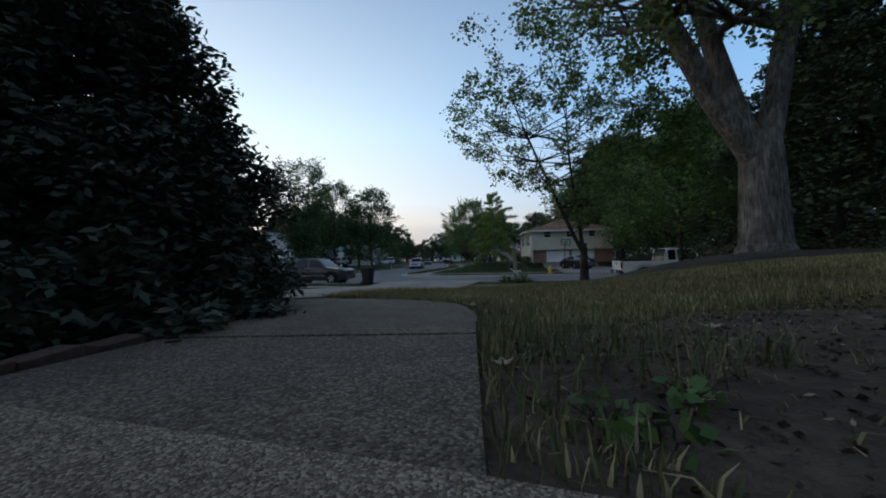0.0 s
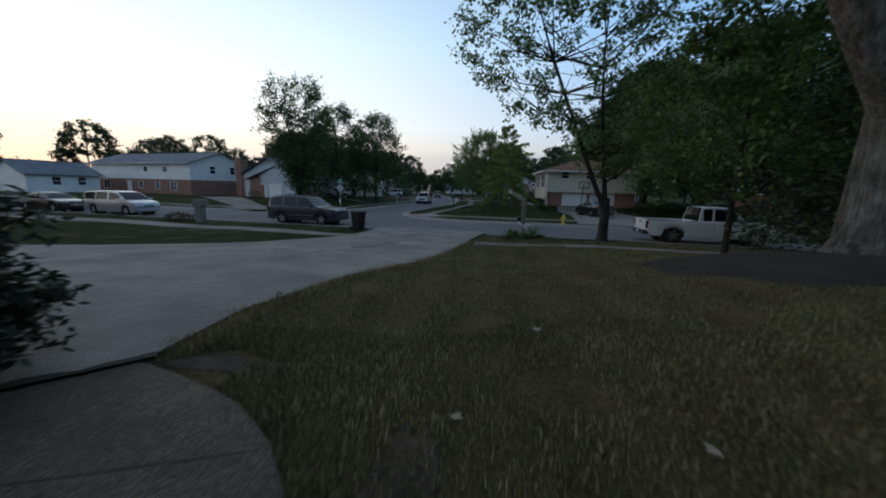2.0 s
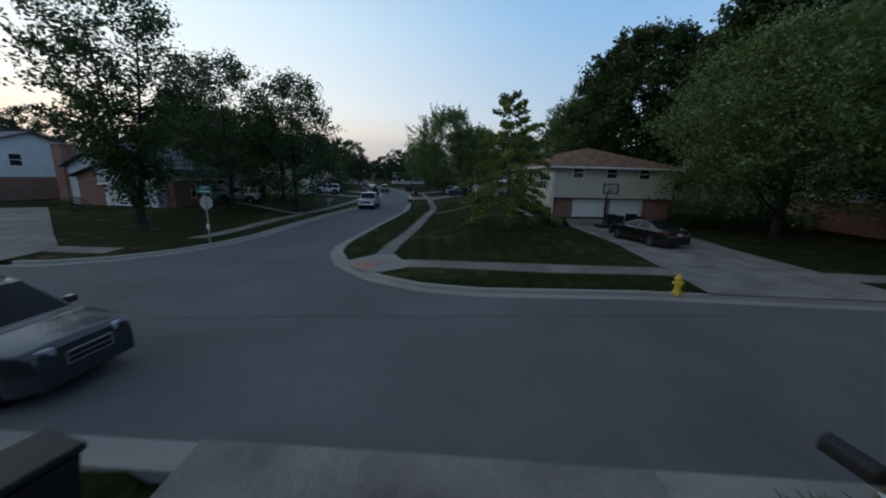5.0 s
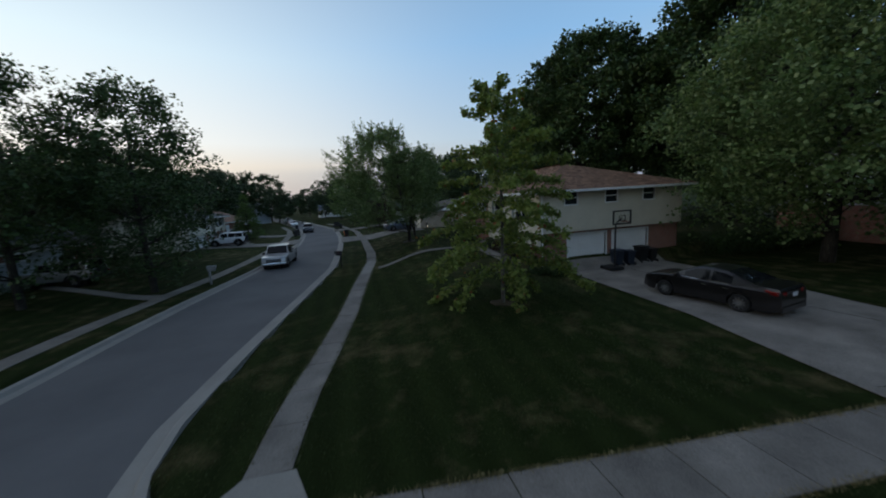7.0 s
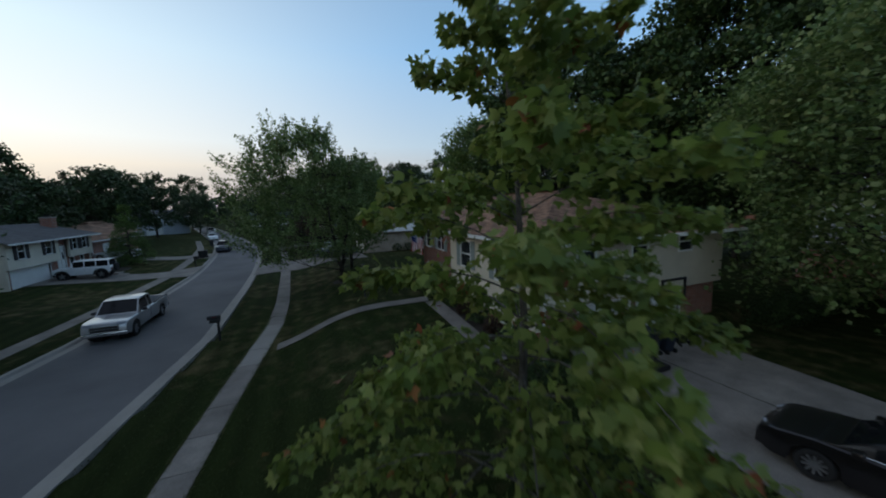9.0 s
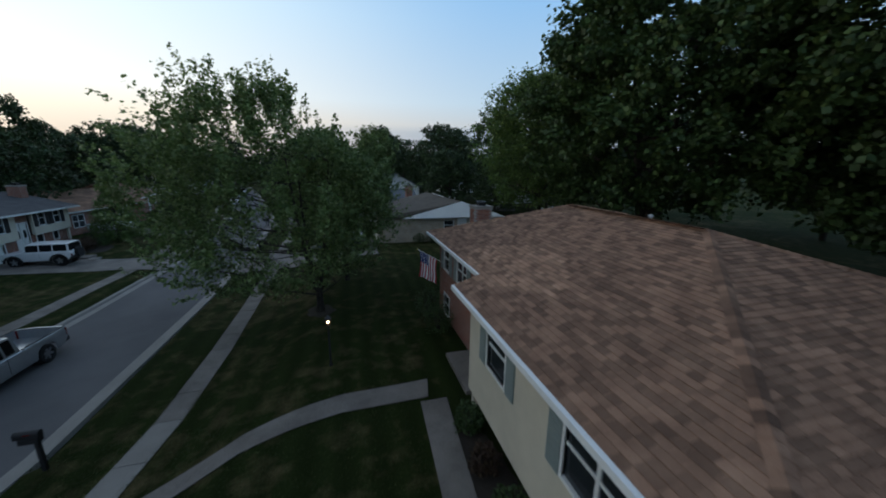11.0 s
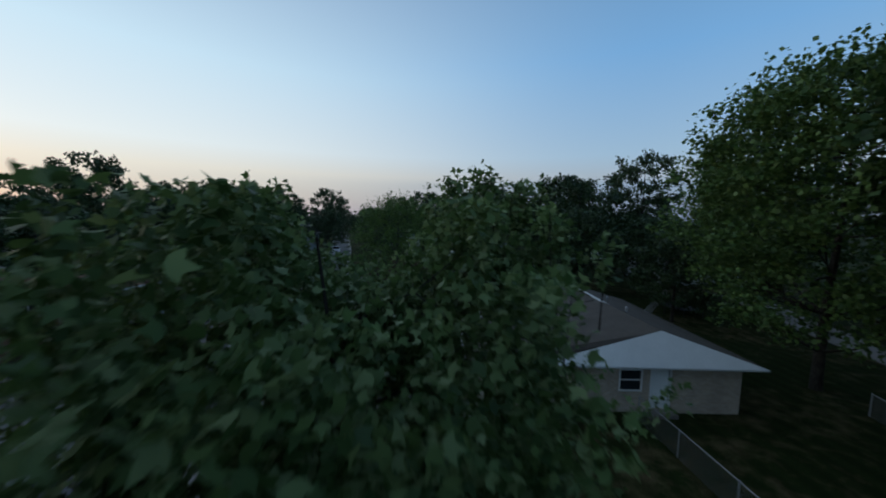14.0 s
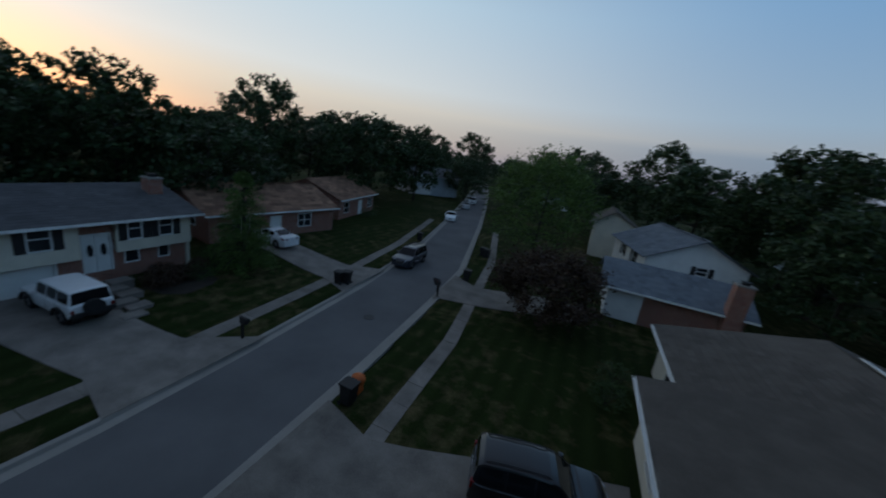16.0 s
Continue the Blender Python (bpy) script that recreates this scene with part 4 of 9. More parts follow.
# ranch house behind, pale gable over tan brick
h2 = thing("house", "single-storey tan brick ranch house with pale gable and taupe roof", "house")
_, m = wall(h2, (12.9, 83.9), (23.0, 83.9), 0.3, 3.05, "tan_brick", [(4.2, 5.2, 1.75, 2.75), (5.75, 6.6, 0.8, 2.85)])
window(h2, m, 4.2, 5.2, 1.75, 2.75)
front_door(h2, m, 5.75, 6.6, 0.8, 2.85)
wall(h2, (23.0, 84.1), (23.0, 96.6), 0.3, 3.05, "tan_brick")
wall(h2, (23.0, 96.8), (11.6, 96.8), 0.3, 3.05, "siding_cream")
_, m = wall(h2, (11.6, 96.6), (11.6, 90.2), 0.3, 3.05, "siding_cream", [(2.4, 4.0, 1.2, 2.5)])
window(h2, m, 2.4, 4.0, 1.2, 2.5)
_, m = wall(h2, (10.1, 90.0), (10.1, 84.1), 0.2, 3.05, "siding_cream", [(2.2, 3.4, 1.2, 2.5)])
window(h2, m, 2.2, 3.4, 1.2, 2.5)
wall(h2, (11.6, 90.1), (10.3, 90.1), 0.2, 3.05, "siding_cream")
wall(h2, (10.1, 83.9), (12.9, 83.9), 0.2, 3.05, "tan_brick")
bm = BM()
va = [bm.verts.new(p) for p in ((12.6, 83.25, 3.2), (23.75, 83.25, 3.16), (19.0, 84.0, 4.74))]
vb = [bm.verts.new((v.co.x, v.co.y + 0.04, v.co.z - 0.1)) for v in va]
bm.faces.new(va)
bm.faces.new(list(reversed(vb)))
for i in range(3):
    bm.faces.new((va[i], vb[i], vb[(i + 1) % 3], va[(i + 1) % 3]))
bmesh.ops.recalc_face_normals(bm, faces=bm.faces[:])
part("gable", bm, "white", h2, "white sloping gable end")
roof_planes(h2, [
    [(9.5, 90.3, 3.15), (9.5, 83.4, 3.15), (12.6, 83.4, 3.3), (19.0, 84.0, 4.72), (18.6, 90.3, 4.72)],
    [(11.0, 97.2, 3.15), (11.0, 90.2, 3.16), (18.3, 90.2, 4.73), (18.2, 97.2, 4.73)],
    [(23.7, 83.4, 3.15), (23.7, 97.2, 3.15), (18.2, 97.2, 4.73), (19.0, 84.0, 4.73)],
], "shingle_taupe", "shingle_taupe", gutter=(((9.5, 90.3, 3.15), (9.5, 83.4, 3.15)), ((11.0, 97.2, 3.15), (11.0, 90.3, 3.15))))
bm = BM()
for i in range(3):
    prism(bm, [(18.55, 4.70), (18.95, 4.59), (18.95, 4.64), (18.55, 4.75)], 89.6 + i * 2.02, 91.6 + i * 2.02, "y")
part("skylight_strip", bm, "white", h2, "pale flashing on the roof")

# grey-roofed house with a brick wing
h3 = thing("house", "white two-storey house with slate-grey roofs and a red brick wing", "house")
_, m = wall(h3, (11.4, 104.0), (17.7, 104.0), 0.1, 3.0, "brick")
_, m = wall(h3, (8.9, 109.9), (8.9, 104.2), 0.1, 3.0, "siding_white", [(1.0, 4.6, 0.15, 2.3)])
garage_door(h3, m, 1.0, 4.6, 0.15, 2.3)
wall(h3, (8.9, 104.0), (11.4, 104.0), 0.1, 3.0, "siding_white")
wall(h3, (17.7, 104.2), (17.7, 109.9), 0.1, 3.0, "brick")
bm = BM()
prism(bm, [(103.8, 3.0), (110.1, 3.0), (107.0, 4.4)], 8.85, 9.0, "x")
part("gable", bm, "siding_white", h3)
bm = BM()
prism(bm, [(103.8, 3.0), (110.1, 3.0), (107.0, 4.4)], 17.55, 17.7, "x")
part("gable", bm, "siding_white", h3)
roof_planes(h3, [[(8.2, 103.4, 3.0), (18.2, 103.4, 3.0), (18.2, 107.0, 4.52), (8.2, 107.0, 4.52)], [(18.2, 110.6, 3.0), (8.2, 110.6, 3.0), (8.2, 107.0, 4.52), (18.2, 107.0, 4.52)]], "shingle_grey", "shingle_grey", gutter=(((8.2, 103.4, 3.0), (18.2, 103.4, 3.0)),))
chimney(h3, 16.2, 17.2, 103.2, 104.0, 0.1, 5.3)

# further white house on the same side
h4 = thing("house", "pale two-storey house with a grey roof farther down the street", "house")
wall(h4, (7.2, 126.0), (12.3, 126.0), 0.1, 4.9, "siding_cream")
_, m = wall(h4, (7.2, 136.0), (7.2, 126.2), 0.1, 4.9, "siding_cream", [(1, 2, 3.2, 4.4), (4, 5, 3.2, 4.4)])
window(h4, m, 1, 2, 3.2, 4.4)
window(h4, m, 4, 5, 3.2, 4.4)
wall(h4, (12.3, 126.2), (12.3, 136.0), 0.1, 4.9, "siding_cream")
bm = BM()
prism(bm, [(7.0, 4.9), (12.5, 4.9), (9.4, 6.7)], 125.95, 126.1, "y")
part("gable", bm, "siding_cream", h4)
roof_planes(h4, [[(6.5, 136.5, 4.85), (6.5, 125.4, 4.85), (9.4, 125.4, 6.85), (9.4, 136.5, 6.85)], [(12.9, 125.4, 4.85), (12.9, 136.5, 4.85), (9.4, 136.5, 6.85), (9.4, 125.4, 6.85)]], "shingle_taupe", "shingle_taupe")


# split-level house with dark shutters, across the street
jh = thing("house", "cream split-level house with black shutters, white door and garage below", "house")
X = -18.5
_, m = wall(jh, (X - 0.35, 77.9), (X - 0.35, 84.2), 0.3, 2.2, "brick", [(0.6, 5.4, 0.3, 2.05)])
garage_door(jh, m, 0.6, 5.4, 0.42, 2.05)
_, m = wall(jh, (X, 77.8), (X, 84.3), 2.2, 4.4, "siding_cream", [(1.2, 2.0, 3.0, 4.2), (4.6, 5.4, 3.0, 4.2)])
for s0 in (1.2, 4.6):
    window(jh, m, s0, s0 + 0.8, 3.0, 4.2, "shutter_black")
_, m = wall(jh, (X - 0.35, 84.2), (X - 0.35, 85.9), 0.3, 4.4, "brick", [(0.33, 1.52, 1.2, 3.4)])
for s0, s1 in ((0.33, 0.915), (0.935, 1.52)):
    leaf_ = front_door(jh, m, s0, s1, 1.2, 3.4)
    bm = BM()
    cyl(bm, (0, 0.03, 0), (0, 0.055, 0), 0.14, None, 16)
    bmesh.ops.scale(bm, vec=(1, 1, 2.6), verts=bm.verts[:])
    bmesh.ops.transform(bm, matrix=m @ Matrix.Translation(((s0 + s1) / 2, 0, 2.5)), verts=bm.verts[:])
    part("oval_glass", bm, "glass", leaf_, "dark oval glass of the front door")
_, m = wall(jh, (X, 85.9), (X, 90.0), 2.3, 4.4, "siding_cream", [(0.6, 1.25, 3.05, 4.25), (2.25, 2.95, 3.05, 4.25)])
window(jh, m, 0.6, 1.25, 3.05, 4.25, "shutter_black")
window(jh, m, 2.25, 2.95, 3.05, 4.25, "shutter_black")
_, m = wall(jh, (X - 0.35, 85.9), (X - 0.35, 90.0), 0.3, 2.3, "brick", [(0.5, 1.15, 1.5, 2.2), (2.3, 2.85, 1.5, 2.2)])
window(jh, m, 0.5, 1.15, 1.5, 2.2, sash=False)
window(jh, m, 2.3, 2.85, 1.5, 2.2, sash=False)
wall(jh, (X - 0.2, 90.0), (-27.0, 90.0), 0.3, 4.4, "siding_cream")
wall(jh, (-27.0, 77.8), (X - 0.2, 77.8), 0.3, 4.4, "siding_cream")
wall(jh, (-27.0, 90.0), (-27.0, 77.8), 0.3, 4.4, "siding_cream")
bm = BM()
prism(bm, [(-27.2, 4.4), (X + 0.0, 4.4), (-22.8, 5.5)], 89.85, 90.02, "y")
part("gable", bm, "siding_cream", jh)
bm = BM()
prism(bm, [(-27.2, 4.4), (X + 0.0, 4.4), (-22.8, 5.5)], 77.78, 77.95, "y")
part("gable", bm, "siding_cream", jh)
roof_planes(jh, [[(X + 0.55, 77.2, 4.35), (X + 0.55, 90.6, 4.35), (-22.8, 90.6, 5.65), (-22.8, 77.2, 5.65)], [(-27.8, 90.6, 4.35), (-27.8, 77.2, 4.35), (-22.8, 77.2, 5.65), (-22.8, 90.6, 5.65)]], "shingle_dark", "shingle_dark", gutter=(((X + 0.55, 77.2, 4.35), (X + 0.55, 90.6, 4.35)),))
chimney(jh, -21.9, -21.0, 89.0, 89.8, 4.4, 6.3)
for i in range(6):
    bm = BM()
    fx, fy = -17.7 + i * 0.64, 85.1 - 0.1 * i + 0.22 * (-1) ** i
    box(bm, fx, fx + 0.78, fy - 0.55, fy + 0.55, 0.2, max(gz(fx, fy) + 0.05, 1.08 - i * 0.15), 0.03)
    tagged(mesh_ob("stone_step", bm, "concrete"), "grey flagstone step up to the white front doors", "step", "steps of the split-level house")


def plain_house(label, x, y, w, d, h, pitch, turn, wall_mat, roof_mat, low_mat="", ridge="x", wins=(), garage=None, door=None, shutters="", chim=None, base=0.25):
    """A gabled house of its own: w along its front, d deep; the front looks to its own -y. wins: (s0, s1, z0, z1) on the front."""
    hs = thing("house", label, "house", (x, y, base), turn)
    holes = list(wins)
    doors = () if not garage else garage if isinstance(garage[0], tuple) else (garage,)
    holes.extend(doors)
    if door:
        holes.append(door)

    def split(p0, p1, hl):
        if low_mat:
            zc = h * 0.5
            lo = [(a, b, c, min(e, zc)) for a, b, c, e in hl if c < zc - 0.01]
            up = [(a, b, max(c, zc), e) for a, b, c, e in hl if e > zc + 0.01]
            wall(hs, p0, p1, 0, zc, low_mat, lo)
            return wall(hs, p0, p1, zc, h, wall_mat, up)
        return wall(hs, p0, p1, 0, h, wall_mat, hl)
    _, m = split((0, 0), (w, 0), holes)
    for q in wins:
        window(hs, m, *q, shutters)
    for q in doors:
        garage_door(hs, m, *q)
    if door:
        front_door(hs, m, *door)
    side = [(d * 0.3, d * 0.3 + 0.9, h - 1.5, h - 0.4), (d * 0.65, d * 0.65 + 0.9, h - 1.5, h - 0.4)]
    _, m = split((w, 0.2), (w, d), side)
    for q in side:
        window(hs, m, *q, shutters)
    split((w - 0.2, d), (0.2, d), ())
    _, m = split((0, d), (0, 0.2), side)
    for q in side:
        window(hs, m, *q, shutters)
    o = 0.5
    if ridge == "x":
        for xx in (0.02, w - 0.17):
            part("gable", prism(BM(), [(0, h), (d, h), (d / 2, h + pitch)], xx, xx + 0.15, "x"), wall_mat, hs)
        planes = [[(-o, -o, h - 0.1), (w + o, -o, h - 0.1), (w + o, d / 2, h + pitch + 0.1), (-o, d / 2, h + pitch + 0.1)], [(w + o, d + o, h - 0.1), (-o, d + o, h - 0.1), (-o, d / 2, h + pitch + 0.1), (w + o, d / 2, h + pitch + 0.1)]]
        gut = (((-o, -o, h - 0.1), (w + o, -o, h - 0.1)),)
    else:
        for yy_ in (0.02, d - 0.17):
            part("gable", prism(BM(), [(0, h), (w, h), (w / 2, h + pitch)], yy_, yy_ + 0.15, "y"), wall_mat, hs)
        planes = [[(-o, d + o, h - 0.1), (-o, -o, h - 0.1), (w / 2, -o, h + pitch + 0.1), (w / 2, d + o, h + pitch + 0.1)], [(w + o, -o, h - 0.1), (w + o, d + o, h - 0.1), (w / 2, d + o, h + pitch + 0.1), (w / 2, -o, h + pitch + 0.1)]]
        gut = ()
    roof_planes(hs, planes, roof_mat, roof_mat, gutter=gut, step=0.5, width=1.0)
    if chim:
        chimney(hs, *chim)
    return hs


# behind the grey-roofed house on the same side
plain_house("white two-storey house with grey roof and black shutters", 11.9, 111.4, 8.6, 10, 4.3, 2.1, 12, "siding_white", "shingle_grey", "", "y", wins=((4.4, 5.3, 3.3, 4.0),), shutters="shutter_black")
# houses across the long street, farther on
plain_house("single-storey brick house with a brown roof behind a small tree", -22.0, 93.5, 13, 9, 3.0, 1.7, 82, "brick", "shingle_brown_field", wins=((2, 3.4, 1.1, 2.4), (8.5, 10, 1.1, 2.4)), door=(5.5, 6.5, 0.2, 2.3))
plain_house("red brick house with a white front gable and brown roof", -23.0, 110.7, 11, 9, 3.1, 1.8, 102, "brick", "shingle_brown_field", wins=((1.5, 2.7, 1.1, 2.4), (9, 10.4, 1.1, 2.4)), door=(5.8, 6.8, 0.2, 2.3))
plain_house("white two-storey house at the far bend of the street", -34.0, 150.0, 14, 9, 5.0, 1.8, 60, "siding_grey", "shingle_dark", wins=((1.5, 2.7, 3.2, 4.5), (6, 7.2, 3.2, 4.5), (10.5, 11.7, 3.2, 4.5)), garage=(1.0, 5.5, 0, 2.2))
plain_house("pale low house far down the street", -12.0, 176.0, 14, 9, 3.0, 1.9, 10, "siding_white", "shingle_grey", wins=((2, 3.4, 1.1, 2.4), (9, 10.4, 1.1, 2.4)))
# houses behind the trees at the left of the junction
plain_house("tree-shaded brick house with a pale garage front", -22.5, 54.5, 13, 9, 3.0, 1.7, 84, "brick", "shingle_dark", wins=((2, 3.4, 1.1, 2.4), (9, 10.4, 1.1, 2.4)), garage=(4.6, 7.4, 0.0, 2.2))
white_house = plain_house("white gabled house with twin garage doors and tall brick chimney", -32.6, 56.0, 9.4, 10, 3.8, 2.1, -14, "siding_grey", "shingle_grey", "siding_grey", "y", garage=((1.6, 4.0, 0, 2.2), (4.4, 6.8, 0, 2.2)), chim=(-2.5, -1.4, 0.6, 1.9, 0, 5.9))
part("chimney_shoulder", prism(BM(), [(-1.4, 0), (0.0, 0), (0.0, 2.3), (-0.5, 2.3), (-1.4, 4.3)], 0.7, 1.8, "y"), "brick", white_house, "red brick wall stepping up to the chimney")
plain_house("long white house with a red brick lower storey", -64.0, 61.0, 24, 10, 5.2, 1.8, -14, "siding_white", "shingle_grey", "brick", wins=((3, 4.6, 1.0, 2.2), (12, 13, 1.2, 2.1), (16, 17, 1.2, 2.1), (19.5, 20.8, 1.0, 2.2), (13.5, 14.5, 3.8, 4.5), (18, 19, 3.8, 4.5)), door=(9.2, 10.1, 0.1, 2.2))
plain_house("pale low house with a brown roof behind the junction", -47.0, 66.0, 9, 9, 3.2, 1.6, -14, "siding_cream", "shingle_brown_field", wins=((2, 3.2, 1.2, 2.3),))
plain_house("white gabled garage house at the edge of the junction", -67.0, 50.0, 9, 8, 2.9, 1.8, -14, "siding_white", "shingle_grey", "", "y", garage=(2.0, 6.4, 0, 2.2))
# neighbours on the right
plain_house("dark red brick house with white trim behind street trees", 33.0, 43.5, 12, 9, 5.0, 1.8, -8, "siding_grey", "shingle_dark", "brick", wins=((2, 3, 3.2, 4.5), (7, 8, 3.2, 4.5), (2.0, 3.2, 0.9, 2.1)))
plain_house("low house in the back lots among trees", 42.0, 118.0, 14, 9, 3.0, 1.8, 20, "siding_grey", "shingle_brown_field", wins=((2, 3.4, 1.1, 2.4), (9, 10.4, 1.1, 2.4)))
plain_house("pale house in the back lots among trees", 36.0, 150.0, 14, 9, 3.0, 1.8, 5, "siding_white", "shingle_grey", wins=((2, 3.4, 1.1, 2.4), (9, 10.4, 1.1, 2.4)))
plain_house("house on the rise behind the far trees", -46.0, 104.0, 14, 9, 4.6, 1.9, 75, "siding_white", "shingle_dark", wins=((2, 3.4, 2.6, 3.9), (9, 10.4, 2.6, 3.9)), base=1.5)
# the house behind the start, never in view but for reflections and bounced light
plain_house("brick house behind the starting point", -9.0, -9.5, 20, 8, 3.0, 1.8, 0, "brick", "shingle_dark")

# pale lane and pool covers in the back lots
drive("back_lane", [(36.0, 80.0), (38.5, 90.0), (40.5, 100.0), (44.0, 112.0)], [(39.5, 79.0), (42.0, 89.0), (44.0, 99.0), (48.0, 111.0)], "pale concrete lane behind the back gardens", "new_concrete")

# ---- trees ----
LEAF4 = np.array([(0, 0, 0), (0.5, 0.5, 0.08), (0, 1, 0), (-0.5, 0.5, 0.08)])
LEAF6 = np.array([(0, 0, 0), (0.56, 0.5, 0.1), (0.2, 0.58, 0.02), (0.0, 1.15, 0), (-0.2, 0.58, 0.02), (-0.56, 0.5, 0.1)])

LEAFM = np.array([(0, 0, 0), (0.34, 0.12, 0.04), (0.62, 0.52, 0.10), (0.24, 0.60, 0.02), (0.0, 1.15, -0.05), (-0.24, 0.60, 0.02), (-0.62, 0.52, 0.10), (-0.34, 0.12, 0.04)])
SCALE4 = np.array([(0, 0, 0), (0.2, 0.45, 0.04), (0, 1, 0), (-0.2, 0.45, 0.04)])


def leaf_arrays(rng, centres, size, shape=LEAF4, droop=0.25):
    """One flat leaf at each centre, turned at random and hanging a little."""
    n = len(centres)
    a = rng.uniform(0, 2 * np.pi, n)
    d = np.stack([np.cos(a), np.sin(a), rng.normal(-droop, 0.45, n)], -1)
    d /= np.linalg.norm(d, axis=1, keepdims=True)
    r = rng.normal(0, 1, (n, 3)) + np.array([0, 0, 0.9])
    s = np.cross(d, r)
    s /= np.linalg.norm(s, axis=1, keepdims=True) + 1e-9
    t = np.cross(s, d)
    sz = size * rng.uniform(0.65, 1.3, n)
    k = len(shape)
    v = centres[:, None, :] + sz[:, None, None] * (shape[None, :, 0:1] * s[:, None, :] + shape[None, :, 1:2] * d[:, None, :] + shape[None, :, 2:3] * t[:, None, :])
    f = np.arange(n * k).reshape(n, k)
    return v.reshape(-1, 3), f


def limb(bm, pts, r0, r1, seg=7):
    """A tapered, jointed limb through points."""
    n = len(pts) - 1
    rings = []
    for i, p in enumerate(pts):
        p = Vector(p)
        d = (Vector(pts[min(i + 1, n)]) - Vector(pts[max(i - 1, 0)])).normalized()
        ref = Vector((1, 0, 0)) if abs(d.x) < 0.8 else Vector((0, 1, 0))
        ux = (ref - d * d.dot(ref)).normalized()
        uy = d.cross(ux)
        r = r0 + (r1 - r0) * i / n
        rings.append([bm.verts.new(p + ux * (r * math.cos(2 * math.pi * j / seg)) + uy * (r * math.sin(2 * math.pi * j / seg))) for j in range(seg)])
    for a, b in zip(rings, rings[1:]):
        for j in range(seg):
            bm.faces.new((a[j], a[(j + 1) % seg], b[(j + 1) % seg], b[j]))


# the way of flight through the maple's top stays open
WAY = [(t_, Vector(e_)) for t_, e_, _, _ in PATH]
WAYP = np.array([[*e] for _, e in WAY])
WAYP = np.concatenate([WAYP[:-1] + (WAYP[1:] - WAYP[:-1]) * u for u in np.linspace(0, 1, 9)[:-1]] + [WAYP[-1:]])


def clear_of_way(gap):
    def test(c):
        d = np.min(np.linalg.norm(c[:, None, :] - WAYP[None], axis=2), axis=1)
        return d > gap
    return test


off_way = clear_of_way(0.8)


def crown_profile(v, shape):
    if shape == "skirt":
        return np.clip(1 - np.clip(v - 0.3, 0, 1) * 0.98, 0.1, 1)
    if shape == "round":
        return np.sqrt(np.clip(1 - (2 * v - 0.9) ** 2 / 1.25, 0.02, 1))
    if shape == "dome":
        return np.clip(1 - v ** 2.0, 0.02, 1) ** 0.62
    if shape == "cone":
        return np.clip(1.02 - v, 0.06, 1) ** 0.8 * np.clip(v / 0.12 + 0.35, 0, 1)
    if shape == "vase":
        return np.clip(0.35 + 1.1 * v, 0, 1) * np.sqrt(np.clip(1 - ((v - 0.55) / 0.5) ** 2 * 0.85, 0.03, 1))
    return np.clip(np.sin(np.pi * np.clip(v * 0.9 + 0.08, 0, 1)), 0.05, 1)


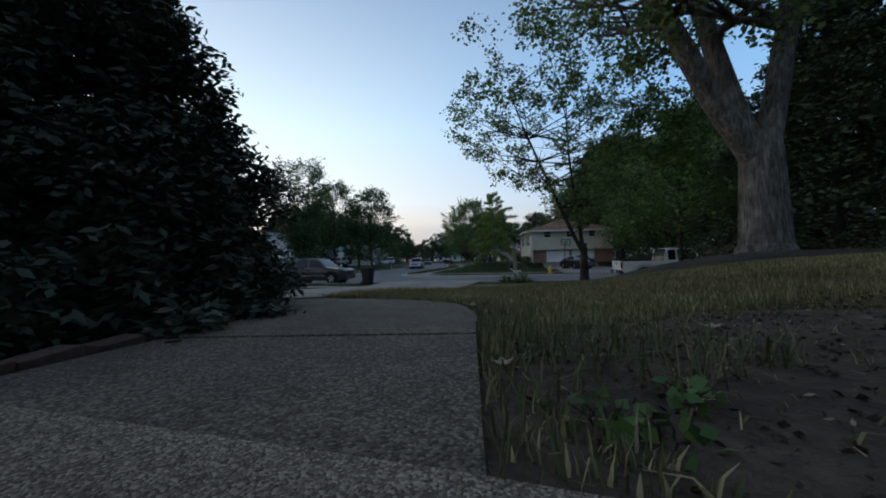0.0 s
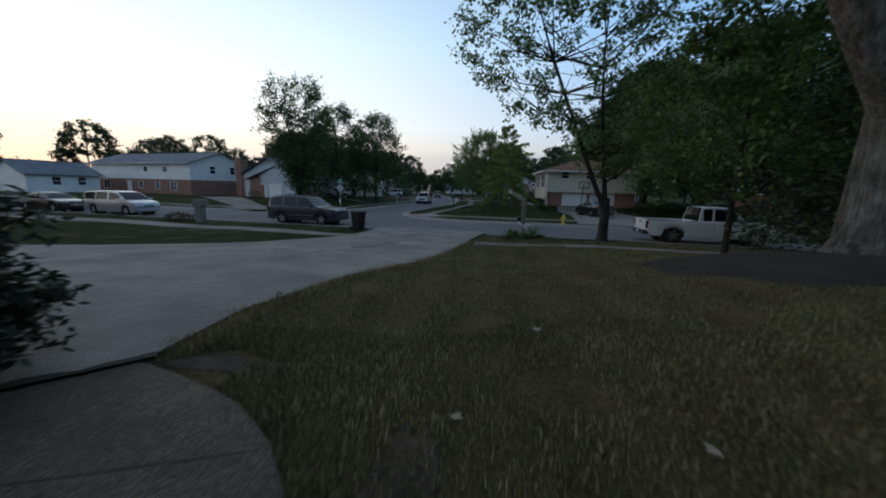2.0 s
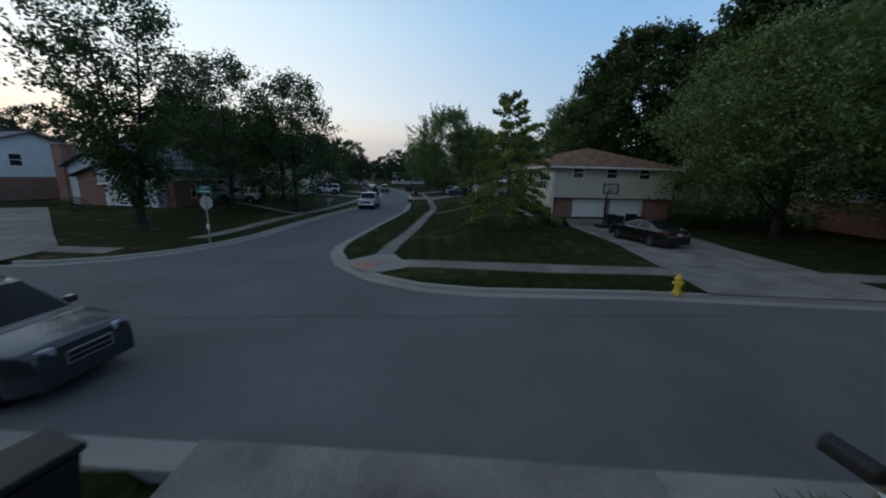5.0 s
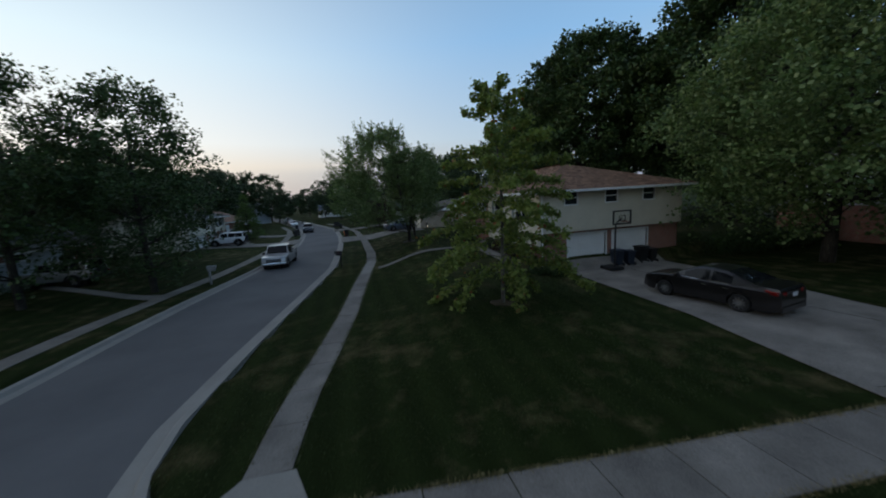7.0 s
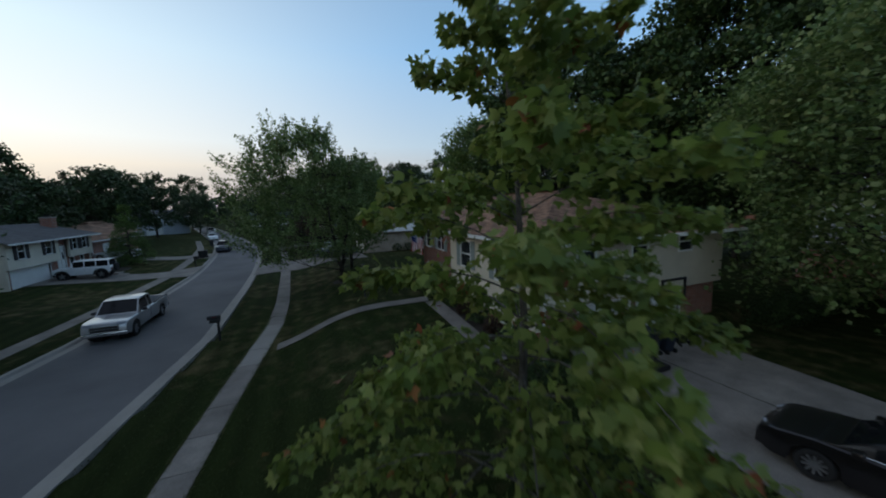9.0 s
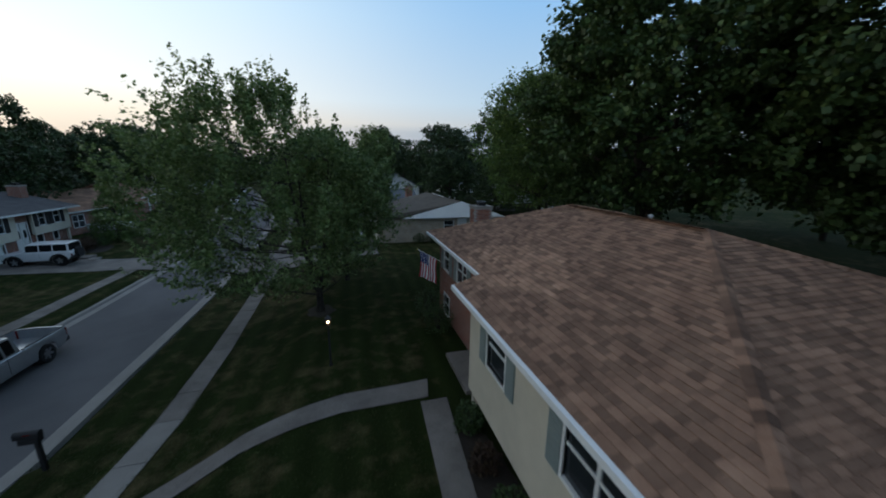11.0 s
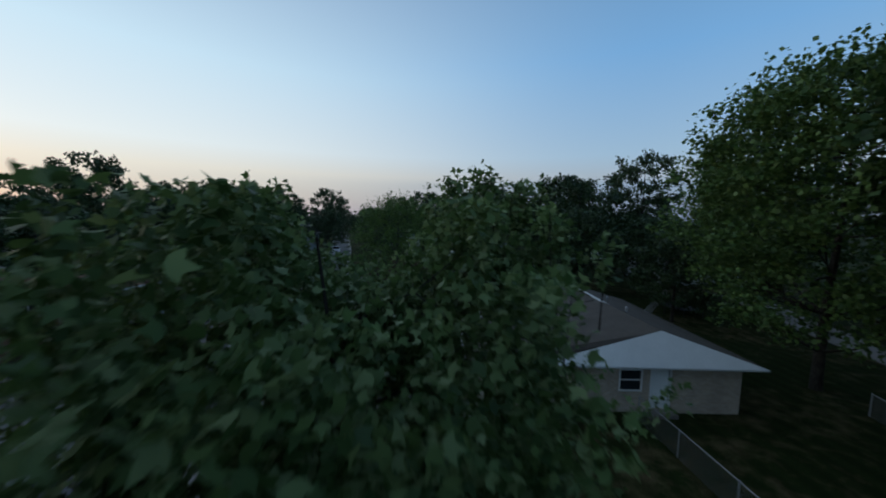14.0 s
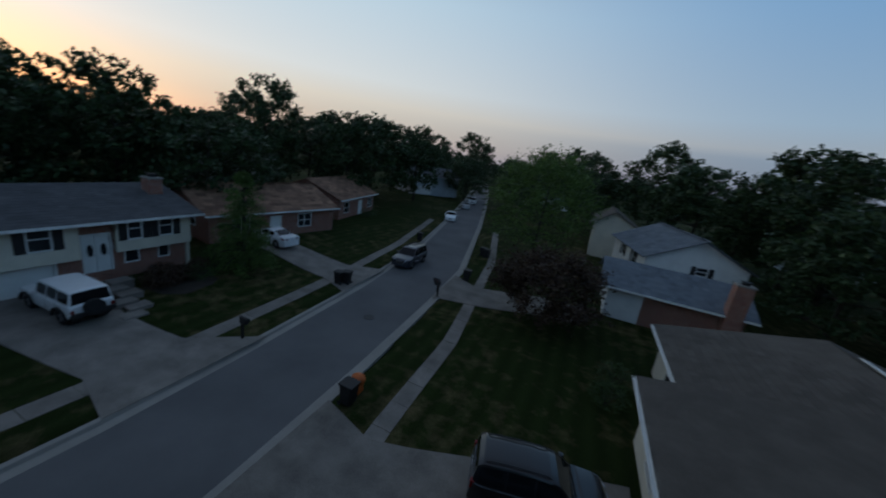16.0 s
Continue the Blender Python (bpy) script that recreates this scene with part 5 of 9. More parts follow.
def tree(name, label, at, h, r, base, trunk_r, leaf="leaf_maple", bark="bark", clumps=150, per=70, size=0.16, seed=1, shape="round", big_leaf=False, limbs=22, lean=(0, 0), fork=0, spread=0.55, category="tree", keep=None, puff=1.2, flat=0.75, shoots=(), stems_to=(), fork_z=0.0, leaf_shape=None, shift=(0, 0), rise=0.5, plume=1.6, fan=6, slim=0.30, inner=0.25):
    """A tapered trunk with limbs and a crown of leaves in uneven clumps. keep: a test of leaf centres in world places, True for those to keep."""
    rng = np.random.default_rng(seed)
    root = thing(name, label, category, at)
    top = h * 0.86
    bm = BM()
    stems = []
    nst = max(1, fork)
    fz = (fork_z or base * 0.8) if fork else 0
    if fork:
        limb(bm, [(0, 0, -0.3), (0, 0, 0.02), (0, 0, 0.3)], trunk_r * 1.75, trunk_r * 1.22, 14)
        limb(bm, [(0, 0, 0.25), (0.01, 0.01, fz * 0.4), (0, 0, fz * 0.8), (0, 0, fz * 1.02)], trunk_r * 1.22, trunk_r * 0.92, 14)
    for s in range(nst):
        a = 2 * math.pi * s / nst + 0.6
        out = spread * r if fork else 0.0
        ex_, ey_ = stems_to[s] if stems_to else (math.cos(a) * out, math.sin(a) * out)
        pts = []
        for i in range(8):
            u = i / 7
            z = fz * 0.72 + (top - fz * 0.72) * u
            pts.append(((0 if stems_to else lean[0] * u * h) + ex_ * u ** 0.85 + 0.05 * r * u * math.sin(3 * u + seed + s), (0 if stems_to else lean[1] * u * h) + ey_ * u ** 0.85 + 0.05 * r * u * math.cos(2.6 * u + seed * 2 + s), z))
        if not fork:
            pts = [(0, 0, -0.25)] + pts
        limb(bm, pts, (trunk_r * (0.66 if fork else 1.0)), trunk_r * 0.12, 10)
        stems.append(pts)
    v = rng.beta(*((1.0, 1.25) if shape == "skirt" else (1.5, 1.3)), clumps)
    a = rng.uniform(0, 2 * np.pi, clumps)
    rad = r * crown_profile(v, shape) * rng.uniform(inner, 1.0, clumps) ** 0.55 * rng.uniform(0.85, 1.12, clumps)
    cen = np.stack([shift[0] + lean[0] * h * v + rad * np.cos(a), shift[1] + lean[1] * h * v + rad * np.sin(a), base + (h - base) * v], -1)
    twigs = BM()
    order = rng.permutation(clumps)
    for i in order[: limbs]:
        c = cen[i]
        st = stems[rng.integers(len(stems))]
        zs = max(fz + 0.1, min(c[2] - 0.25 * rad[i] - 0.3, top * 0.95))
        j = min(range(len(st)), key=lambda q: abs(st[q][2] - zs))
        p0 = Vector(st[j])
        p1 = Vector(c)
        if keep is not None and not np.all(keep(np.array([p0.lerp(p1, q_ / 6) for q_ in range(7)]) + np.array(at))):
            continue
        mid = p0.lerp(p1, 0.5) + Vector((0, 0, -0.06 * (p1 - p0).length))
        th = trunk_r * 0.30 * (1.1 - 0.6 * j / len(st))
        limb(twigs, [p0, p0.lerp(mid, 0.5) + Vector((0, 0, 0.02)), mid, p1], th, th * 0.18, 6)
        for q in range(2):
            k = order[rng.integers(clumps)]
            tip = p1 + (Vector(cen[k]) - p1).normalized() * min(1.6, 0.28 * r + 0.3)
            tip.z = min(tip.z, p1.z + 0.1)
            if keep is None or np.all(keep(np.array([mid.lerp(tip, q_ / 4) for q_ in range(5)]) + np.array(at))):
                limb(twigs, [mid, mid.lerp(tip, 0.5), tip], th * 0.5, th * 0.1, 5)
    tips = []
    for sx, sy, sz, ln in shoots:
        if not np.all(off_way(np.array([(sx, sy, sz), (sx, sy, sz - 0.5 * ln), (sx, sy, sz - ln)]))):
            continue
        p1 = Vector((sx, sy, sz)) - Vector(at)
        p0 = p1 + Vector((rng.normal(0, 0.1), rng.normal(0, 0.1), -ln - 0.5))
        limb(twigs, [p0, p0.lerp(p1, 0.5), p1], 0.012, 0.004, 5)
        u = rng.uniform(0.1, 1.0, int(60 * ln))
        tips.append(np.array(p1)[None] - np.array([0, 0, 1.0])[None] * (ln * (1 - u))[:, None] + rng.normal(0, 0.085, (len(u), 3)) * np.array([1, 1, 0.5]))
    bmesh.ops.recalc_face_normals(bm, faces=bm.faces[:])
    part("trunk", bm, bark, root, smooth=True)
    if len(twigs.faces):
        bmesh.ops.recalc_face_normals(twigs, faces=twigs.faces[:])
        tagged(part("branching", twigs, bark, root, smooth=True), kind="stuff")
    rc = (0.15 * r + 0.25) * puff
    # every clump is a spray of shoots that point outwards and up, leafy along their length
    axis = np.array([shift[0] + lean[0] * h * 0.5, shift[1] + lean[1] * h * 0.5])
    out = np.concatenate([cen[:, :2] - axis, np.zeros((clumps, 1))], 1) / max(r, 0.1)
    aim = out[:, None, :] * 0.75 + np.array([0, 0, rise]) + rng.normal(0, 0.48, (clumps, fan, 3))
    aim /= np.linalg.norm(aim, axis=2, keepdims=True) + 1e-9
    csz = rng.uniform(0.55, 1.25, (clumps, fan)) * rc * plume
    pick = rng.integers(0, fan, (clumps, per))
    who = np.arange(clumps)[:, None]
    u = rng.uniform(0, 1, (clumps, per)) ** 0.8
    side = rng.normal(0, 1, (clumps, per, 3)) * (slim * rc * (1.0 - 0.62 * u))[:, :, None] * np.array([1, 1, flat])
    lc = (cen[:, None, :] + aim[who, pick] * (csz[who, pick] * (u - 0.15))[:, :, None] + side).reshape(-1, 3)
    lc = lc[lc[:, 2] > base * 0.55]
    if keep is not None:
        lc = lc[keep(lc + np.array(at))]
    if tips:
        lc = np.concatenate([lc] + tips)
    vv, ff = leaf_arrays(rng, lc, size, leaf_shape if leaf_shape is not None else LEAF6 if big_leaf else LEAF4)
    array_mesh("crown", vv, ff, leaf, root)
    return root


def branch_tree(name, label, at, h, leaf, bark, seed, reach, keep, size=0.125):
    """A young tree: a leader with tiers of long arching side branches, leafy along their twigs, with gaps between."""
    rng = np.random.default_rng(seed)
    root = thing(name, label, "tree", at)
    bm = BM()
    lead = [(0, 0, -0.25), (0.05, 0, 0.25 * h), (0.1, 0.03, 0.5 * h), (0.0, 0.05, 0.75 * h), (-0.25, 0.08, 0.97 * h)]
    limb(bm, lead, 0.085, 0.012, 9)
    lx, lz = [p[0] for p in lead], [p[2] for p in lead]
    leaves = []
    n = 62
    for i in range(n):
        v = (i + rng.uniform(0, 0.8)) / n
        z = h * (0.13 + 0.84 * v)
        ln = reach(v) * rng.uniform(0.62, 1.18)
        a = i * 2.399 + rng.uniform(-0.4, 0.4)
        d = np.array([math.cos(a), math.sin(a), 0.0])
        p0 = np.array([np.interp(z, lz, lx), 0.03, z])
        up = 0.15 + 0.75 * v
        q = [p0 + d * ln * w + np.array([0, 0, ln * (up * w - (0.62 - 0.45 * v) * w * w)]) for w in (0, 0.25, 0.5, 0.75, 1.0)]
        if keep is not None and not np.all(keep(np.array(q) + np.array(at))):
            q = q[:3]
            if not np.all(keep(np.array(q) + np.array(at))):
                continue
        bough = BM()
        limb(bough, [tuple(p) for p in q], 0.022 * (1.15 - v), 0.004, 5)
        part("branch", bough, bark, root, smooth=True)
        qa = np.array(q)
        k = int(230 * ln / 2.2) + 30
        w = rng.uniform(0.22, 1.0, k) ** 0.8 * (len(q) - 1)
        j = np.minimum(w.astype(int), len(q) - 2)
        c = qa[j] + (qa[j + 1] - qa[j]) * (w - j)[:, None]
        sd = np.stack([-d[1] * np.ones(k), d[0] * np.ones(k), np.zeros(k)], -1)
        t = w / (len(q) - 1)
        c = c + sd * (rng.normal(0, 0.17, k) * ln * 0.55 * (1.15 - 0.75 * t))[:, None] + np.stack([rng.normal(0, 0.05, k), rng.normal(0, 0.05, k), rng.normal(-0.07, 0.09, k)], -1)
        leaves.append(c)
    bmesh.ops.recalc_face_normals(bm, faces=bm.faces[:])
    part("trunk", bm, bark, root, smooth=True)
    lc = np.concatenate(leaves)
    if keep is not None:
        lc = lc[keep(lc + np.array(at))]
    red = rng.uniform(0, 1, len(lc)) < 0.012
    for nm, sel, mt in (("crown", ~red, leaf), ("turning_leaves", red, "leaf_turning")):
        vv, ff = leaf_arrays(rng, lc[sel], size, LEAFM, 0.55)
        array_mesh(nm, vv, ff, mt, root)
    return root


def conifer(name, label, at, h, r, leaf="needle", seed=1, boughs=150, per=150, size=0.14, skirt=0.5, trunk_r=0.3, blunt=0.0, category="tree"):
    """Drooping boughs in whorls, thick with short needles."""
    rng = np.random.default_rng(seed)
    root = thing(name, label, category, at)
    bm = BM()
    limb(bm, [(0, 0, -0.2), (0, 0, h * 0.5), (0, 0, h * 0.97)], trunk_r, 0.03, 9)
    cs = []
    for i in range(boughs):
        v = rng.uniform(0, 1) ** 1.15
        z = skirt + (h - skirt) * v
        ln = r * ((1 - v) ** (0.75 - 0.35 * blunt) * (1 - 0.1 * rng.random()) + 0.05) * rng.uniform(0.75, 1.08)
        a = rng.uniform(0, 2 * np.pi)
        d = np.array([math.cos(a), math.sin(a), 0.0])
        tip_z = z - 0.18 * ln + 0.1
        if i % 2 == 0:
            limb(bm, [(0, 0, z), tuple(d * ln * 0.5 + np.array([0, 0, z + 0.02 * ln])), tuple(d * ln * 0.92 + np.array([0, 0, tip_z]))], 0.05, 0.01, 5)
        u = rng.uniform(0.15, 1.0, per) ** 0.7
        w = rng.normal(0, 0.13 * ln + 0.06, per) * (1.1 - 0.5 * u)
        side = np.array([-d[1], d[0], 0])
        p = d[None] * (u * ln)[:, None] + side[None] * w[:, None]
        p[:, 2] = z + (tip_z - z) * u ** 1.5 + rng.normal(0, 0.09 + 0.03 * ln, per)
        cs.append(p)
    bmesh.ops.recalc_face_normals(bm, faces=bm.faces[:])
    part("trunk", bm, "bark_dark", root, smooth=True)
    cs = np.concatenate(cs)
    cs = cs[cs[:, 2] > 0.08]
    vv, ff = leaf_arrays(rng, cs, size, np.array([(0, 0, 0), (0.22, 0.4, 0.03), (0, 1, 0), (-0.22, 0.4, 0.03)]), 0.1)
    array_mesh("foliage", vv, ff, leaf, root)
    return root


def shrub(name, label, at, h, r, leaf="leaf_dark", seed=1, n=2500, size=0.07, category="shrub", group="", stem=0.025):
    rng = np.random.default_rng(seed)
    root = thing(name, label, category, at, group=group)
    bm = BM()
    for i in range(7):
        a = 2 * math.pi * i / 7
        limb(bm, [(0, 0, -0.05), (0.3 * r * math.cos(a), 0.3 * r * math.sin(a), 0.45 * h), (0.6 * r * math.cos(a + 0.4), 0.6 * r * math.sin(a + 0.4), 0.8 * h)], stem, stem * 0.32, 5)
    part("stems", bm, "bark_dark", root)
    d = rng.normal(0, 1, (n, 3))
    d /= np.linalg.norm(d, axis=1, keepdims=True)
    lump = 1 + 0.16 * np.sin(d[:, 0] * 7 + seed) * np.sin(d[:, 1] * 6 + 2 * seed) + 0.1 * np.sin(d[:, 2] * 9)
    c = d * (rng.uniform(0.3, 1, n) ** 0.4 * lump)[:, None] * np.array([r, r, h / 2]) + np.array([0, 0, h / 2])
    c = c[c[:, 2] > 0.03]
    vv, ff = leaf_arrays(rng, c, size)
    array_mesh("foliage", vv, ff, leaf, root)
    return root


def base_at(x, y):
    return (x, y, gz(x, y))


# first garden
tree("juniper", "tall dark dense juniper beside the front walk", base_at(-1.95, 6.4), 3.2, 1.85, 0.0, 0.10, "juniper", "bark_dark", 400, 290, 0.088, 4, "skirt", False, 60, puff=0.75, flat=0.7, leaf_shape=SCALE4, rise=0.35, plume=0.85)
tree("juniper", "low spreading juniper hanging over the edge of the front walk", base_at(-0.9, 5.75), 1.35, 1.2, 0.0, 0.06, "juniper", "bark_dark", 150, 240, 0.085, 6, "skirt", False, 26, puff=0.7, flat=0.7, leaf_shape=SCALE4, rise=0.2, plume=0.85)
tree("juniper", "dark open juniper with gaps beside the front walk", base_at(-4.7, 5.6), 4.9, 2.1, 0.0, 0.14, "juniper", "bark_dark", 230, 280, 0.09, 5, "dome", False, 60, puff=0.7, flat=0.6, leaf_shape=SCALE4, rise=0.3, plume=1.0)
tree("silver_maple", "huge grey-barked maple with several rising stems", (9.2, 12.5, gz(9.2, 12.5) + 0.2), 17, 9.8, 4.9, 0.44, "leaf_silver", "bark", 230, 100, 0.135, 11, "vase", limbs=64, fork=3, puff=0.62, plume=1.1, fork_z=3.0, stems_to=((-6.2, -0.6), (-2.6, 0.9), (1.9, -0.3)), rise=0.1, shift=(-1.6, -0.3))
conifer("spruce", "dark spruce with low sweeping boughs", base_at(14.2, 15.8), 10.6, 4.8, seed=9, boughs=280, per=150, size=0.18, skirt=0.7, trunk_r=0.3)
tree("street_maple", "slim leaning street maple with a sparse crown on the verge", base_at(8.3, 22.8), 12.0, 5.4, 2.9, 0.19, "leaf_silver", "bark_dark", 190, 90, 0.135, 21, "vase", limbs=44, fork=2, lean=(-0.2, 0), puff=0.65, plume=1.2, fork_z=2.0, rise=0.2, stems_to=((-3.6, -0.8), (-0.5, 0.4)))
tree("lawn_maple", "small round green maple on the slope before the spruce", base_at(10.4, 17.8), 7.4, 2.9, 1.9, 0.12, "leaf_maple", "bark_dark", 130, 80, 0.13, 24, "round", False, 24, puff=0.9)
# corner lawn
branch_tree("young_maple", "young maple with light green ragged crown and thin grey trunk", base_at(5.4, 43.6), 8.3, "leaf_young", "bark", 31, lambda v: float(np.interp(v, [0, 0.15, 0.35, 0.6, 0.8, 1.0], [2.5, 3.5, 3.1, 2.1, 1.35, 0.5])), clear_of_way(0.62))
rng_m = np.random.default_rng(17)
wide_open = clear_of_way(1.2)
tree("maple", "broad silvery-green maple on the lawn before the house", base_at(5.6, 67.3), 10.5, 5.4, 1.6, 0.16, "leaf_silver", "bark_dark", 350, 150, 0.118, 41, "round", True, 60, fork=4, spread=0.3, leaf_shape=LEAFM, fan=3, slim=0.2, keep=lambda c: wide_open(c) & ~((c[:, 1] > 69.6) & (c[:, 2] > 9.6)) & (c[:, 1] < 70.6) & ~((c[:, 0] > 5.2) & (c[:, 2] > 9.9)), puff=0.85, shift=(-1.9, -0.2), rise=0.95, plume=2.3,
     shoots=[(3.7 + q * math.cos(a_), 67.1 + q * math.sin(a_), 11.7 - 0.11 * q * q + rng_m.uniform(-0.3, 0.6), rng_m.uniform(0.7, 1.3)) for q, a_ in zip(rng_m.uniform(0.3, 4.2, 46), rng_m.uniform(2.2, 6.9, 46))])
far_open = clear_of_way(1.15)
tree("maple", "lower silvery-green maple with upright young shoots beside the driveway", base_at(7.0, 72.2), 10.6, 4.7, 2.4, 0.12, "leaf_silver", "bark_dark", 600, 140, 0.115, 42, "dome", True, 50, fork=3, spread=0.3, rise=0.95, plume=2.3, leaf_shape=LEAFM, fan=3, slim=0.2, inner=0.0, keep=lambda c: far_open(c) & ~((c[:, 0] > 9.8) & (c[:, 1] < 72.6)) & ~((c[:, 0] > 9.0) & (c[:, 2] > 9.6)) & ~((c[:, 0] < 5.6) & (c[:, 2] > 9.7)) & (c[:, 0] > 4.3) & (c[:, 2] < 10.4) & ~((c[:, 1] > 74.2) & (c[:, 2] > 6.5)) & ~((c[:, 0] < 5.2) & (c[:, 1] > 73.2) & (c[:, 2] > 6.0)), puff=0.85,
     shoots=[(sx + rng_m.uniform(-0.22, 0.22), 74.4 + rng_m.uniform(-0.2, 0.2), sz - rng_m.uniform(0.45, 0.75), 1.0) for sx, sz in ((8.5, 11.5), (9.05, 11.65), (9.75, 11.5), (10.05, 11.3)) for _ in range(3)] + [(sx, sy + (0.4 if sx > 7.5 else -0.3), sz - 0.45, 0.8) for sx, sy, sz in ((5.3, 73.3, 11.2), (5.7, 73.5, 11.1), (4.9, 73.2, 10.9), (6.6, 73.9, 11.1), (7.3, 74.0, 11.0), (8.1, 73.9, 11.2), (8.5, 74.0, 11.4), (8.8, 73.8, 11.2), (9.3, 73.9, 11.5), (9.7, 73.6, 11.2), (10.2, 73.4, 11.3), (9.1, 72.4, 10.9), (10.0, 72.2, 10.8), (5.0, 71.6, 10.6), (5.6, 70.9, 10.8), (4.2, 72.4, 10.5), (10.6, 71.6, 10.4))] + [(rng_m.uniform(*xr), rng_m.uniform(72.5, 74.0), rng_m.uniform(*zr), 1.1) for xr, zr in (((3.8, 6.1), (9.7, 10.25)), ((8.7, 10.4), (9.8, 10.4)), ((9.3, 10.8), (9.2, 9.8)), ((3.4, 5.6), (9.4, 10.0))) for _ in range(17)])
tree("shade_maple", "large spreading maple beside the driveway", base_at(25.5, 44.5), 13.6, 7.5, 1.8, 0.38, "leaf_silver", "bark_dark", 380, 150, 0.20, 51, "round", False, 36, plume=1.4)
tree("oak", "very tall dark tree behind the house", base_at(33, 74), 23.5, 10.2, 3.6, 0.55, "leaf_dark", "bark_dark", 560, 150, 0.36, 61, "round", False, 46, fork=3, spread=0.3, puff=0.9, plume=1.2)
tree("oak", "tall dark tree in the back gardens", base_at(40, 61), 24, 9.0, 3.2, 0.5, "leaf_dark", "bark_dark", 460, 140, 0.37, 62, "round", False, 36, fork=2, spread=0.3, plume=1.2)
tree("maple", "rounded green tree over the back lane", base_at(30.0, 87), 18.0, 7.2, 3.4, 0.33, "leaf_maple", "bark_dark", 360, 125, 0.24, 63, "round", False, 36, plume=1.2)
# left of the junction
tl1 = tree("elm", "tall feathery tree at the corner of the junction", base_at(-17.7, 44.0), 13.4, 3.7, 1.2, 0.26, "leaf_dark", "bark_dark", 200, 100, 0.175, 71, "vase", False, 36, fork=2, spread=0.3)
tl2 = tree("elm", "tall ragged tree shading the corner lawn", base_at(-17.5, 54.5), 12.6, 3.9, 0.9, 0.24, "leaf_dark", "bark_dark", 180, 100, 0.175, 72, "round", False, 30)
copy_thing(tl2, Matrix.LocRotScale(base_at(-12.6, 57.0), Euler((0, 0, 1.9)), (1.0, 1.0, 0.98)))
copy_thing(tl1, Matrix.LocRotScale(base_at(-23.0, 62.0), Euler((0, 0, 2.4)), (0.9, 0.9, 0.85)))
copy_thing(tl2, Matrix.LocRotScale(base_at(-17.5, 66.5), Euler((0, 0, 4.1)), (1.05, 1.05, 0.8)))
# beyond the corner house
tp = tree("street_tree", "round-crowned street tree over the verge", base_at(1.2, 116.5), 11.5, 5.6, 1.6, 0.2, "leaf_bright", "bark_dark", 210, 80, 0.20, 81)
tree("plum_tree", "dark red-leaved small tree on the lawn", base_at(4.9, 99.2), 4.6, 3.2, 0.7, 0.1, "leaf_red", "bark_dark", 130, 110, 0.17, 82)
conifer("small_conifer", "broad green conical tree before the houses", base_at(-16.1, 92.2), 7.0, 2.6, "leaf_bright", 83, 170, 110, 0.15, 0.3, 0.12, 0.6)
